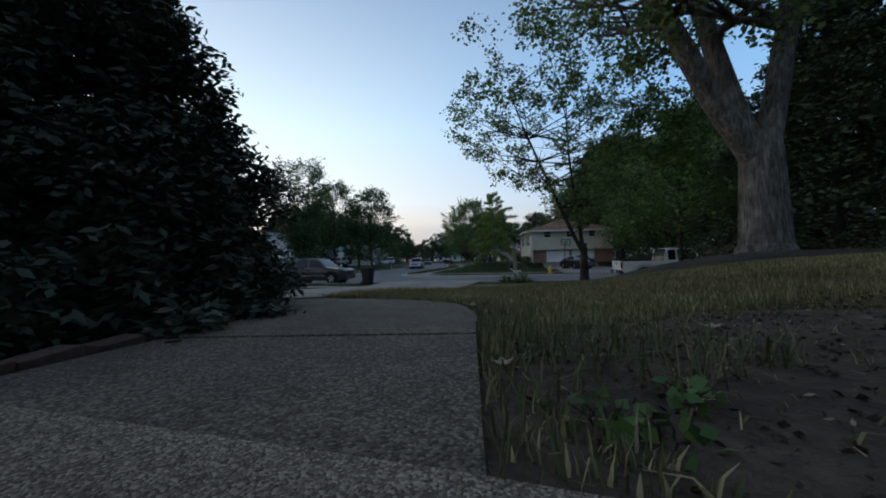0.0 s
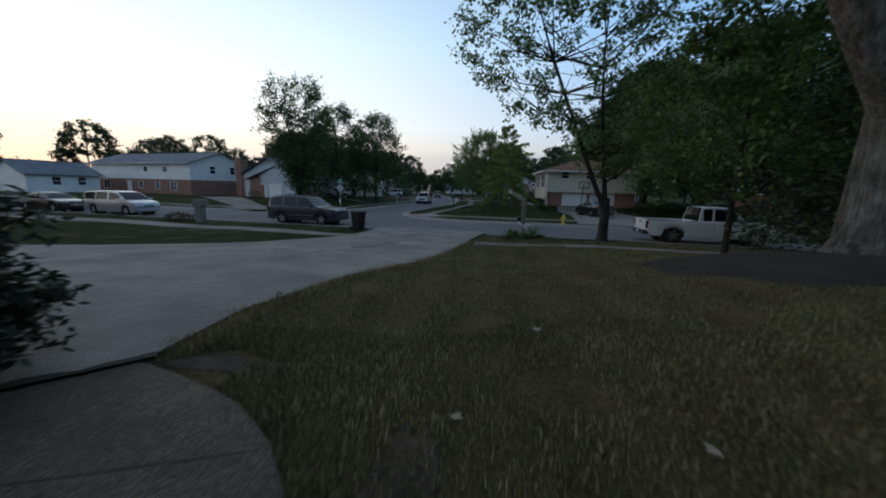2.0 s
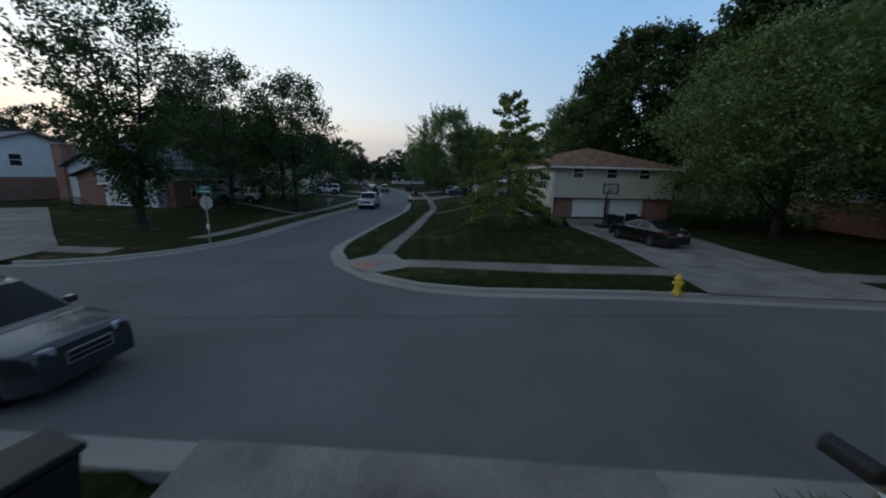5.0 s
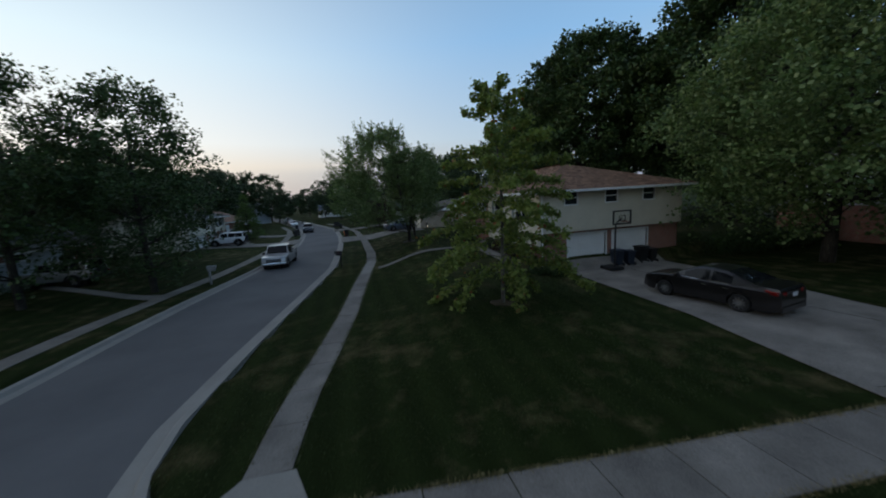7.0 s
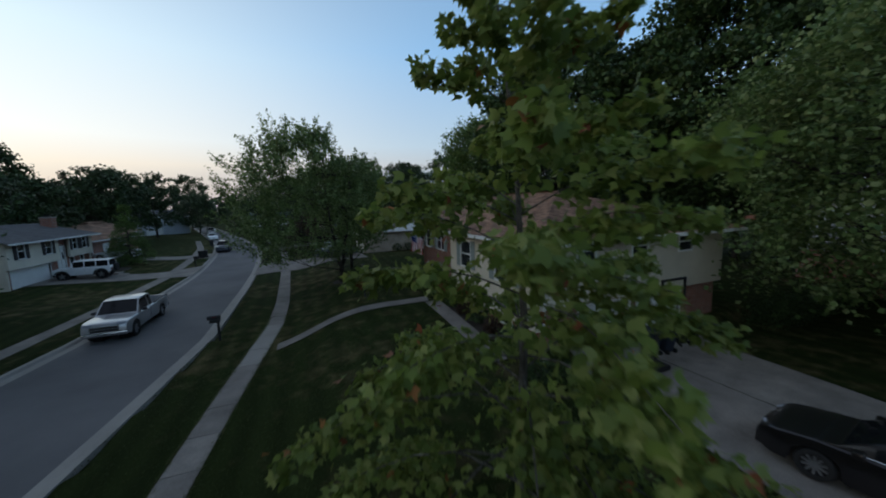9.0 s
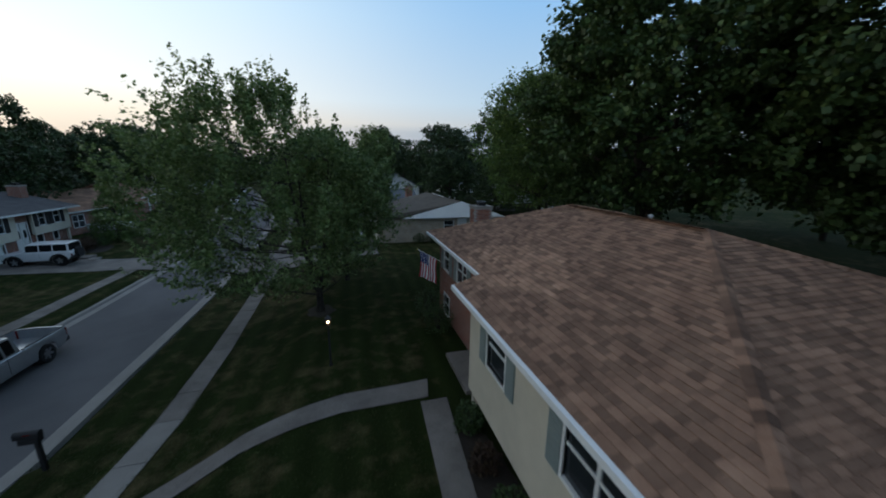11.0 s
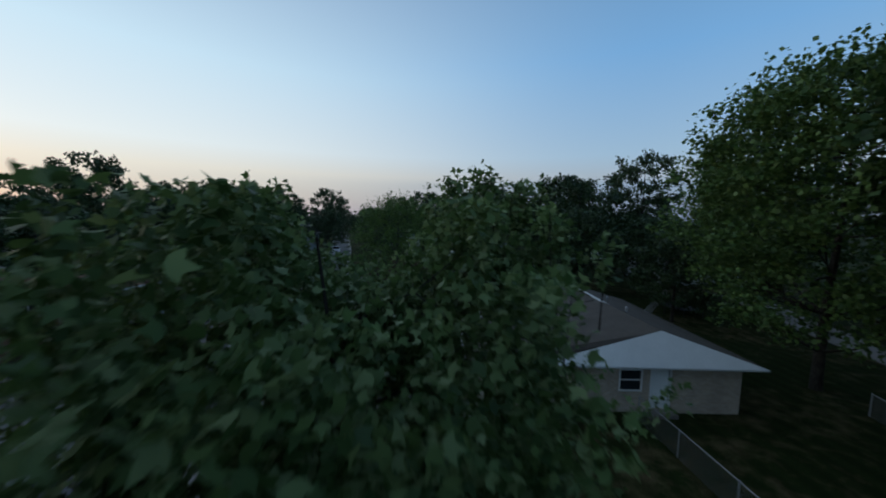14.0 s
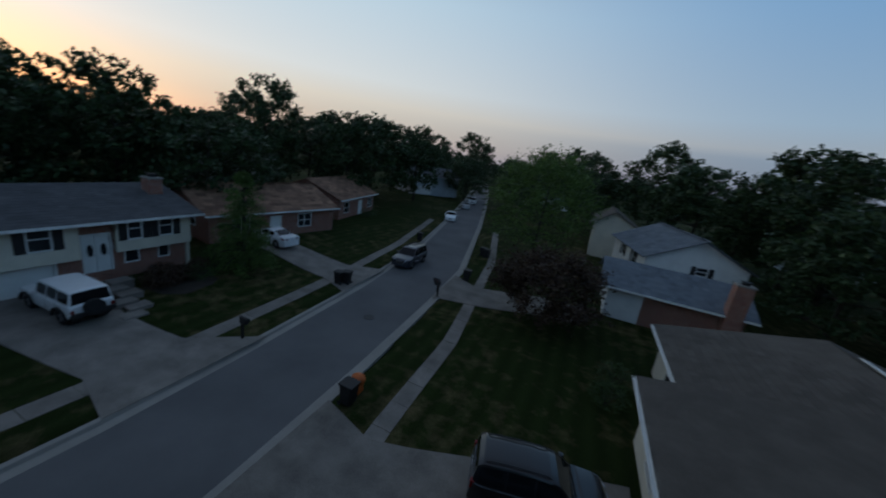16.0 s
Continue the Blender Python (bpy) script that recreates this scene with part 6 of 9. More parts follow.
# woods and garden trees behind: a few forms, set again and again
forms = [tree("garden_tree", "full green garden tree behind the houses", base_at(-33, 84), 13, 5.0, 1.5, 0.25, "leaf_far", "bark_dark", 130, 62, 0.36, 91, "round", False, 18, plume=1.0),
         tree("garden_tree", "tall dark tree among the back gardens", base_at(-62, 128), 16, 5.4, 2.0, 0.3, "leaf_far", "bark_dark", 135, 62, 0.36, 92, "vase", False, 20, plume=1.0),
         tree("garden_tree", "broad dark tree above the roofs", base_at(-31, 70), 11, 5.8, 1.4, 0.25, "leaf_far", "bark_dark", 130, 62, 0.36, 93, "round", False, 18, plume=1.0)]
SPOTS = [(25.5, 111, 2, 0.85), (30, 100, 0, 0.7), (28, 119, 1, 1.0), (38, 100, 1, 1.0), (35, 112, 2, 0.9), (24, 130, 1, 0.75), (44, 108, 0, 1.1), (-29, 98, 2, 1.0), (-31, 122, 0, 1.1), (-40, 80, 0, 0.75), (-47, 92, 1, 0.75), (-36, 106, 2, 0.95), (-40, 114, 0, 1.15), (-33, 131, 2, 1.35), (-45, 128, 2, 1.2), (-28, 140, 0, 1.0), (-40, 150, 1, 1.0), (-24, 160, 2, 1.0), (-54, 76, 1, 0.65), (-56, 105, 0, 0.95), (-52, 140, 0, 1.2), (-30, 178, 1, 1.0),
         (-3.5, 146, 0, 0.95), (-9, 160, 2, 0.9), (3, 150, 1, 0.85), (6, 164, 0, 1.2), (22, 142, 2, 1.3), (17, 153, 0, 1.25), (29, 129, 0, 1.35), (34, 138, 2, 1.2), (44, 132, 1, 1.2), (52, 120, 0, 1.0), (56, 102, 1, 1.0), (50, 88, 2, 1.2), (58, 74, 0, 1.3), (54, 58, 1, 1.2), (44, 50, 2, 1.2), (38, 58, 0, 1.2), (60, 44, 0, 1.3), (48, 36, 1, 1.1), (36, 34, 2, 1.0), (30, 38, 0, 0.9), (66, 92, 1, 1.2), (64, 130, 2, 1.2),
         (21, 19, 2, 1.0), (26, 12, 1, 1.0), (20, 6, 0, 1.0), (33, 22, 0, 1.1), (44, 18, 1, 1.2),
         (-44, 78, 2, 0.7), (-58, 90, 0, 0.8), (-70, 84, 1, 0.7), (-80, 92, 2, 1.2), (-92, 84, 0, 1.2), (-66, 76, 2, 0.65), (-104, 70, 1, 1.0), (-96, 58, 2, 1.2), (-50, 64, 0, 0.5),
         (-18, 196, 0, 1.0), (-48, 190, 1, 1.0), (-62, 170, 2, 1.2), (-36, 214, 2, 1.1), (-60, 222, 0, 1.1), (-14, 225, 1, 1.0), (8, 190, 2, 1.1), (26, 185, 0, 1.1), (44, 170, 1, 1.1), (62, 160, 2, 1.2), (-50, 250, 1, 1.2), (-80, 240, 0, 1.3), (-30, 262, 2, 1.2),
         # first 13 added out of view, to block bright low sky from car reflections
         (-24, 8, 0, 1.0), (-33, 1, 1, 0.9), (-38, 12, 2, 1.0), (-27, -8, 1, 1.0), (-50, 8, 0, 1.1), (-58, 20, 2, 1.0), (-20, -18, 2, 1.1), (-8, -24, 0, 1.0), (4, -26, 1, 0.9), (14, -20, 2, 1.1), (26, -10, 0, 1.0), (-72, 30, 1, 1.0), (-44, -6, 2, 1.2), (-34, 93, 0, 0.95), (-42, 98, 2, 1.05), (-33, 77, 2, 0.9), (-38, 88, 0, 0.9)]
for i, (x, y, k, s) in enumerate(SPOTS):
    copy_thing(forms[k], Matrix.LocRotScale(base_at(x, y), Euler((0, 0, i * 1.7)), (s * (1 + 0.08 * math.sin(i)), s, s * (1 + 0.1 * math.cos(i * 2.1)))))


def far_wood(seed, name, label, spots):
    """A far belt of trees: leaf clumps in crowns of uneven height, one mesh."""
    rng = np.random.default_rng(seed)
    cs = []
    for x, y, h, r in spots:
        n = 190
        d = rng.normal(0, 1, (n, 3))
        d /= np.linalg.norm(d, axis=1, keepdims=True)
        k = 1 + 0.25 * np.sin(d[:, 0] * 5 + x) * np.sin(d[:, 1] * 4 + y)
        c = d * (k * rng.uniform(0.6, 1, n))[:, None] * np.array([r, r, h * 0.5]) + np.array([x, y, h * 0.52])
        cs.append(c)
    c = np.concatenate(cs)
    vv, ff = leaf_arrays(rng, c, 1.9)
    return tagged(array_mesh(name, vv, ff, "leaf_far"), label, "woods", kind="stuff")


rng0 = np.random.default_rng(5)
spots = []
for i in range(230):
    a = rng0.uniform(-0.5, 3.64)
    d = rng0.uniform(175, 330)
    spots.append((10 + d * math.cos(a), 55 + d * math.sin(a), rng0.uniform(9, 15), rng0.uniform(5, 9)))
far_wood(6, "far_trees", "distant belt of dark green trees along the horizon", [s for s in spots if not (left_of_a(s[1]) - 6 < s[0] < right_of_a(s[1]) + 6)])

# ---- vehicles ----
PAINTS = {}


def car_paint(name, c, metal=0.35):
    if name not in M:
        M[name] = paint(name, c, 0.28, metal, 0.6)
    return name


TOPS = {   # height of the top line, from the nose back, in shares of length and of height
    "suv": [(0, 0.40), (0.012, 0.50), (0.035, 0.545), (0.10, 0.57), (0.255, 0.62), (0.27, 0.635), (0.345, 0.80), (0.41, 0.935), (0.46, 0.965), (0.60, 0.985), (0.80, 0.975), (0.93, 0.945), (0.965, 0.90), (0.982, 0.70), (0.993, 0.58), (1, 0.45)],
    "sedan": [(0, 0.42), (0.012, 0.50), (0.05, 0.565), (0.13, 0.61), (0.255, 0.665), (0.27, 0.675), (0.36, 0.84), (0.44, 0.955), (0.50, 0.985), (0.57, 0.985), (0.66, 0.955), (0.76, 0.85), (0.845, 0.745), (0.92, 0.73), (0.975, 0.715), (0.99, 0.66), (1, 0.45)],
    "van": [(0, 0.42), (0.012, 0.48), (0.05, 0.535), (0.15, 0.60), (0.175, 0.615), (0.27, 0.80), (0.35, 0.935), (0.42, 0.97), (0.60, 0.985), (0.82, 0.97), (0.94, 0.93), (0.97, 0.86), (0.985, 0.65), (1, 0.45)],
    "pickup": [(0, 0.46), (0.012, 0.53), (0.03, 0.565), (0.09, 0.585), (0.235, 0.61), (0.245, 0.62), (0.30, 0.80), (0.345, 0.955), (0.40, 0.985), (0.54, 0.985), (0.575, 0.965), (0.590, 0.80), (0.598, 0.61), (0.6, 0.605), (1, 0.605)],
    "jeep": [(0, 0.50), (0.012, 0.55), (0.03, 0.575), (0.10, 0.585), (0.285, 0.615), (0.295, 0.625), (0.345, 0.93), (0.375, 0.975), (0.60, 0.985), (0.93, 0.975), (0.965, 0.955), (0.975, 0.80), (0.98, 0.62), (1, 0.56)],
}
BELTS = {"suv": 0.605, "sedan": 0.645, "van": 0.595, "pickup": 0.605, "jeep": 0.615}
GLASS = {   # windscreen and rear window spans, and the side posts between panes, in shares of length
    "suv": ((0.272, 0.41), (0.965, 0.985), (0.33, 0.555, 0.755, 0.955)),
    "sedan": ((0.275, 0.435), (0.665, 0.835), (0.36, 0.565, 0.715)),
    "van": ((0.18, 0.35), (0.965, 0.985), (0.26, 0.50, 0.73, 0.955)),
    "pickup": ((0.25, 0.345), (0.578, 0.596), (0.30, 0.485, 0.57)),
    "jeep": ((0.298, 0.345), (0.968, 0.979), (0.345, 0.545, 0.74, 0.955)),
}


def smooth_sharp(ob, degrees=32):
    ob.data.shade_smooth()
    ob.data.set_sharp_from_angle(angle=radians(degrees))
    return ob


def skin(rows, keep):
    """The quads of a grid of points for which keep(i, j) holds, as one mesh."""
    bm = BM()
    made = {}

    def at(i, j):
        if (i, j) not in made:
            made[i, j] = bm.verts.new(rows[i][j])
        return made[i, j]
    for i in range(len(rows) - 1):
        for j in range(len(rows[0]) - 1):
            if keep(i, j):
                bm.faces.new((at(i, j), at(i, j + 1), at(i + 1, j + 1), at(i + 1, j)))
    bmesh.ops.remove_doubles(bm, verts=bm.verts[:], dist=0.0004)
    bmesh.ops.recalc_face_normals(bm, faces=bm.faces[:])
    return bm


def wheel(parent, x, y, r, w, side, spokes=5):
    prof = [(0.60, -0.5), (0.93, -0.5), (0.99, -0.40), (1.0, -0.2), (1.0, 0.2), (0.99, 0.40), (0.93, 0.5), (0.66, 0.5), (0.645, 0.42), (0.63, 0.1)]
    n = 28
    rows = [[(x + r * q * math.cos(2 * math.pi * k / n), y + side * w * u, r + r * q * math.sin(2 * math.pi * k / n)) for q, u in prof] for k in range(n + 1)]
    wh = smooth_sharp(part("wheel", skin(rows, lambda i, j: True), "rubber", parent))
    o = y + side * w * 0.22
    part("rim", cyl(BM(), (x, o - side * 0.06, r), (x, o - side * 0.03, r), r * 0.64, None, 24), "dark_metal", wh)
    bm = BM()
    for i in range(spokes):
        a = 2 * math.pi * i / spokes + 0.3
        c, s = math.cos(a), math.sin(a)
        h = (0.11 if spokes < 8 else 0.06) * r
        q = [(x + u * c - v * s, r + u * s + v * c) for u, v in ((0.06 * r, h * 1.1), (0.65 * r, h), (0.65 * r, -h), (0.06 * r, -h * 1.1))]
        prism(bm, q, o - side * 0.01, o + side * 0.035, "y")
    cyl(bm, (x, o - side * 0.02, r), (x, o + side * 0.045, r), r * 0.15, r * 0.12, 12)
    cyl(bm, (x, o - side * 0.03, r), (x, o + side * 0.05, r), r * 0.665, r * 0.655, 28, False)
    part("spokes", bm, "alloy", wh)


def vehicle(name, label, at, turn, kind, color, L=4.8, W=1.88, H=1.75, wheel_r=0.36, wb=2.75, category="car"):
    """kind: suv, sedan, van, pickup, jeep. Its own +x is the way it faces."""
    v = thing(name, label, category, at, turn)
    hw, f, b = W / 2, L / 2, -L / 2
    boxy = kind in ("pickup", "jeep")
    z0 = {"sedan": 0.20, "van": 0.22, "suv": 0.27, "pickup": 0.36, "jeep": 0.42}[kind]
    tops = TOPS[kind]
    belt = BELTS[kind] * H
    ax_f = f - (L - wb) * (0.47 if kind != "pickup" else 0.43)
    ax_r = ax_f - wb
    arch_r = wheel_r * (1.17 if not boxy else 1.24)
    us = [p[0] for p in tops]

    def top(u):
        return float(np.interp(u, us, [p[1] for p in tops])) * H

    def wide(u):
        d = max(0.0, (abs(u - 0.5) - 0.40) / 0.10)
        return hw * (1 - (0.07 if boxy else 0.17 if u < 0.5 else 0.13) * d * d)
    xs = set(np.linspace(0, 1, 61)) | set(us)
    for ax in (ax_f, ax_r):
        xs |= {(f - ax + arch_r * math.cos(math.pi * k / 12)) / L for k in range(13)}
    if kind == "pickup":
        xs |= {0.6001, 0.6002, 0.984, 0.9841}
    xs = sorted(u for u in xs if 0 <= u <= 1)
    low, cab = [], []
    for u in xs:
        x, w, t = f - u * L, wide(u), top(u)
        edge = min(t, belt)
        zb = z0 + 0.10 * max(0, (abs(u - 0.5) - 0.44) / 0.06)
        for ax in (ax_f, ax_r):
            if abs(x - ax) < arch_r:
                zb = max(zb, wheel_r + math.sqrt(arch_r ** 2 - (x - ax) ** 2))
        sh = max(zb + 0.04, z0 + (edge - z0) * 0.72)
        half = [(0.95 * w, zb), (0.992 * w, zb + 0.35 * (sh - zb)), (1.0 * w, sh), (0.985 * w, max(sh + 0.01, edge - 0.03))]
        if kind == "pickup" and 0.6001 < u < 0.9841:
            half += [(0.965 * w, belt), (0.90 * w, belt), (0.89 * w, 0.72), (0, 0.72)]
        else:
            half += [(0.95 * w, edge), (0.86 * w, edge + (0.012 if t <= belt + 0.01 else 0.0)), (0.45 * w, edge + (0.03 if t <= belt + 0.01 else 0.0)), (0, edge + (0.035 if t <= belt + 0.01 else 0.0))]
        low.append([(x, -y, z) for y, z in half] + [(x, y, z) for y, z in reversed(half[:-1])])
        if t > belt + 0.004 and (kind != "pickup" or u <= 0.6):
            k = min(1.0, (t - belt) / (0.97 * H - belt))
            gw = 0.93 * w
            tw = gw - (gw - hw * (0.70 if not boxy and kind != "van" else 0.80)) * k
            lo, hi = belt + min(0.05, 0.2 * (t - belt)), t - min(0.085, 0.3 * (t - belt))
            side = [(gw, belt - 0.012), (gw + (tw - gw) * (lo - belt) / (t - belt), lo), (gw + (tw - gw) * (hi - belt) / (t - belt), hi), (tw, t - 0.022 * k), (tw * 0.93, t), (tw * 0.5, t + 0.018 * k), (0, t + 0.025 * k)]
            cab.append((u, [(x, -y, z) for y, z in side] + [(x, y, z) for y, z in reversed(side[:-1])]))
    bm = skin(low, lambda i, j: True)
    bm.faces.new([bm.verts.new(p) for p in low[0]])
    bm.faces.new([bm.verts.new(p) for p in low[-1]])
    bmesh.ops.remove_doubles(bm, verts=bm.verts[:], dist=0.0004)
    bmesh.ops.recalc_face_normals(bm, faces=bm.faces[:])
    body = smooth_sharp(part("body", bm, color, v))
    (s0, s1), (t0, t1), posts = GLASS[kind]
    rows = [r for _, r in cab]
    mid = [(cab[i][0] + cab[i + 1][0]) / 2 for i in range(len(cab) - 1)]

    def is_screen(i, j):
        return s0 < mid[i] < s1 and 4 <= j <= 7

    def is_rear(i, j):
        return t0 < mid[i] < t1 and 4 <= j <= 7

    def pane_of(i, j):
        if j not in (1, 10):
            return None
        for k in range(len(posts) - 1):
            if posts[k] + 0.009 < mid[i] < posts[k + 1] - 0.009:
                return k
        return None
    smooth_sharp(part("cabin", skin(rows, lambda i, j: not (is_screen(i, j) or is_rear(i, j) or pane_of(i, j) is not None)), color, body), 40)
    smooth_sharp(part("windscreen", skin(rows, is_screen), "car_glass", body), 60)
    smooth_sharp(part("rear_window", skin(rows, is_rear), "car_glass", body), 60)
    for k in range(len(posts) - 1):
        for jj in (1, 10):
            smooth_sharp(part("side_window", skin(rows, lambda i, j: j == jj and pane_of(i, j) == k), "car_glass", body), 60)
    for x in (ax_f, ax_r):
        for s in (-1, 1):
            part("wheel_arch", cyl(BM(), (x, s * hw * 0.35, wheel_r), (x, s * (hw - 0.20), wheel_r), arch_r * 0.995, None, 24), "black_plastic", body)
            wheel(v, x, s * (hw - 0.125), wheel_r, 0.22, s, 10 if kind == "sedan" else 5 if kind != "pickup" else 6)
    part("underbody", box(BM(), ax_r - 0.3, ax_f + 0.3, -hw * 0.8, hw * 0.8, z0 - 0.03, z0 + 0.12), "black_plastic", body)
    nz = top(0.012)
    gw_ = {"suv": 0.42, "sedan": 0.34, "van": 0.36, "pickup": 0.60, "jeep": 0.52}[kind] * hw
    g1, g0 = nz * (0.93 if kind != "sedan" else 0.90), nz * {"suv": 0.66, "sedan": 0.70, "van": 0.72, "pickup": 0.62, "jeep": 0.62}[kind]
    gr = part("grille", box(BM(), f - 0.10, f + 0.015, -gw_, gw_, g0, g1, 0.03), "black_plastic", body)
    bm = BM()
    for zz in ((g0 + 0.02, g1 - 0.02, (g0 + g1) / 2) if kind != "jeep" else ()):
        box(bm, f + 0.006, f + 0.026, -gw_ * 0.97, gw_ * 0.97, zz - 0.014, zz + 0.014, 0.006)
    for q in ((-gw_ * 0.95, gw_ * 0.95) if kind != "jeep" else tuple(gw_ * (k - 3) / 3.2 for k in range(7))):
        box(bm, f + 0.006, f + 0.024, q - 0.016, q + 0.016, g0, g1, 0.005)
    part("grille_bar", bm, "chrome" if kind != "jeep" else color, gr)
    part("bumper", box(BM(), f - 0.30, f + (0.05 if boxy else 0.02), -hw * (0.93 if boxy else 0.84), hw * (0.93 if boxy else 0.84), z0 + 0.04, z0 + 0.24, 0.06), "chrome" if kind == "pickup" else "black_plastic" if kind == "jeep" else color, body)
    rb = 0.10 if boxy else 0.025
    part("bumper", box(BM(), b - rb, b + 0.25, -hw * (0.93 if boxy else 0.86), hw * (0.93 if boxy else 0.86), z0 + 0.05, z0 + 0.28, 0.05), "dark_metal" if boxy else color, body)
    part("number_plate", box(BM(), b - rb - 0.012 if boxy else b - 0.02, b - 0.006 if not boxy else b - rb + 0.01, -0.15, 0.15, (z0 + 0.10) if boxy else 0.60 * H - 0.12, (z0 + 0.24) if boxy else 0.60 * H + 0.02, 0.004), "plate", body)
    for s in (-1, 1):
        if kind == "jeep":
            part("headlight", cyl(BM(), (f - 0.03, s * hw * 0.66, (g0 + g1) / 2 + 0.04), (f + 0.03, s * hw * 0.66, (g0 + g1) / 2 + 0.04), 0.10, 0.09, 16), "lamp_clear", body)
        else:
            bm = BM()
            lz, lh, ln = top(0.04) * 0.90, {"sedan": 0.065, "suv": 0.085, "van": 0.085, "pickup": 0.11}[kind], 0.34 if kind != "pickup" else 0.16
            box(bm, f - ln, f - 0.012, s * hw * 0.50, s * hw * 0.90, lz - lh, lz + lh, 0.05)
            for q in bm.verts:
                q.co.x -= 0.42 * max(0, abs(q.co.y) / hw - 0.52) * (1 if kind != "pickup" else 0.2)
            part("headlight", bm, "lamp_clear", body, "clear headlamp lens")
        bm = BM()
        if kind == "sedan":
            box(bm, b - 0.004, b + 0.34, s * hw * 0.52, s * hw * 0.965, 0.60 * H - 0.07, 0.60 * H + 0.06, 0.03)
            for q in bm.verts:
                q.co.x += 0.30 * max(0, abs(q.co.y) / hw - 0.62)
                q.co.z += 0.05 * max(0, (q.co.x - b) / 0.34)
        elif kind == "pickup":
            box(bm, b - 0.012, b + 0.14, s * hw * 0.82, s * hw * 0.945, belt - 0.42, belt - 0.04, 0.03)
        elif kind == "jeep":
            box(bm, b - 0.05, b + 0.02, s * hw * 0.78, s * hw * 0.92, belt * 0.66, belt * 0.82, 0.015)
        else:
            box(bm, b - 0.006, b + 0.14, s * hw * 0.72, s * hw * 0.905, belt * 0.76, belt * 1.02, 0.03)
        part("tail_light", bm, "tail_red", body, "dark red tail lamp lens")
        mx = f - (s0 + 0.055) * L
        bm = BM()
        box(bm, mx - 0.09, mx + 0.08, s * (hw + 0.02), s * (hw + 0.22), belt + 0.02, belt + 0.17, 0.045)
        box(bm, mx - 0.04, mx + 0.03, s * hw * 0.92, s * (hw + 0.05), belt + 0.02, belt + 0.07, 0.01)
        part("mirror", bm, color if kind != "pickup" else "black_plastic", body)
        for k, q in enumerate(posts[1:-1] if kind in ("suv", "van", "jeep") else posts[1:2] if kind == "pickup" else posts[1:]):
            xx = f - q * L
            part("door_handle", box(BM(), xx + 0.10, xx + 0.28, s * hw * 0.985, s * (hw + 0.03), belt * 0.85, belt * 0.885, 0.01), "chrome" if kind == "sedan" else color, body)
            part("door_seam", box(BM(), xx - 0.005, xx + 0.005, s * hw * 0.94, s * (hw + 0.002), z0 + 0.14, belt * 0.985), "black_plastic", body)
        if kind == "suv":
            part("side_moulding", box(BM(), ax_r + arch_r + 0.05, ax_f - arch_r - 0.05, s * hw * 0.985, s * (hw + 0.012), z0 + 0.30, z0 + 0.34, 0.006), "chrome", body, "bright side moulding")
        if kind == "sedan":
            bm = BM()
            limb(bm, [(f - q * L, s * (hw * 0.93 * (1 - 0.02 * k_)), belt + 0.02) for k_, q in enumerate((0.33, 0.45, 0.6, 0.74))], 0.010, 0.010, 5)
            part("window_trim", bm, "chrome", body, "bright window trim")
    if kind in ("suv", "van"):
        for s in (-1, 1):
            y_ = s * hw * 0.60
            bm = limb_mesh([(f - q * L, y_, top(q) + z_) for q, z_ in ((0.46, 0.01), (0.49, 0.055), (0.70, 0.06), (0.88, 0.055), (0.91, 0.01))], 0.018)
            part("roof_rail", bm, "dark_metal", body)
    if kind == "pickup":
        tg = part("tailgate", box(BM(), b - 0.004, b + 0.05, -hw * 0.80, hw * 0.80, z0 + 0.30, belt + 0.005, 0.015), color, v)
        part("handle", box(BM(), b - 0.018, b + 0.01, -0.13, 0.13, belt - 0.18, belt - 0.08, 0.012), "black_plastic", tg)
        for s in (-1, 1):
            part("bed_cap", box(BM(), b + 0.06, b + 0.39 * L, s * hw * 0.89, s * hw * 0.955, belt + 0.002, belt + 0.03, 0.008), "black_plastic", body)
    if kind == "jeep":
        part("spare_wheel", cyl(BM(), (b - 0.26, 0, belt * 0.82), (b - 0.01, 0, belt * 0.82), wheel_r * 1.02, None, 24), "rubber", v, "black spare wheel on the tailgate")
        for x in (ax_f, ax_r):
            for s in (-1, 1):
                bm = BM()
                pts = [(x + (arch_r + 0.02) * math.cos(math.pi * k / 8), wheel_r + (arch_r + 0.02) * math.sin(math.pi * k / 8)) for k in range(9)]
                inn = [(x + (arch_r + 0.075) * math.cos(math.pi * k / 8), wheel_r + (arch_r + 0.075) * math.sin(math.pi * k / 8)) for k in range(9)]
                prism(bm, inn + pts[::-1], s * hw * 0.93, s * (hw + 0.10), "y")
                part("fender", bm, "black_plastic", body)
    return v


def limb_mesh(pts, r):
    bm = BM()
    limb(bm, pts, r, r, 6)
    return bm


car_paint("paint_charcoal", (0.045, 0.052, 0.062), 0.5)
car_paint("paint_white", (0.72, 0.73, 0.74), 0.0)
car_paint("paint_silver", (0.40, 0.41, 0.42), 0.6)
car_paint("paint_steel", (0.10, 0.125, 0.165), 0.4)
car_paint("paint_black", (0.012, 0.012, 0.014), 0.2)
car_paint("paint_graphite", (0.022, 0.020, 0.022), 0.5)
car_paint("paint_navy", (0.02, 0.025, 0.04), 0.3)
vehicle("parked_suv", "dark grey boxy SUV parked at the kerb", (-8.6, 27.7, 0), -7, "suv", "paint_charcoal", 4.85, 1.95, 1.82, 0.37, 2.77)
vehicle("pickup_truck", "white pickup truck with extended cab parked at the kerb", (14.1, 25.15, 0), -7, "pickup", "paint_white", 5.9, 2.0, 1.9, 0.41, 3.65, "truck")
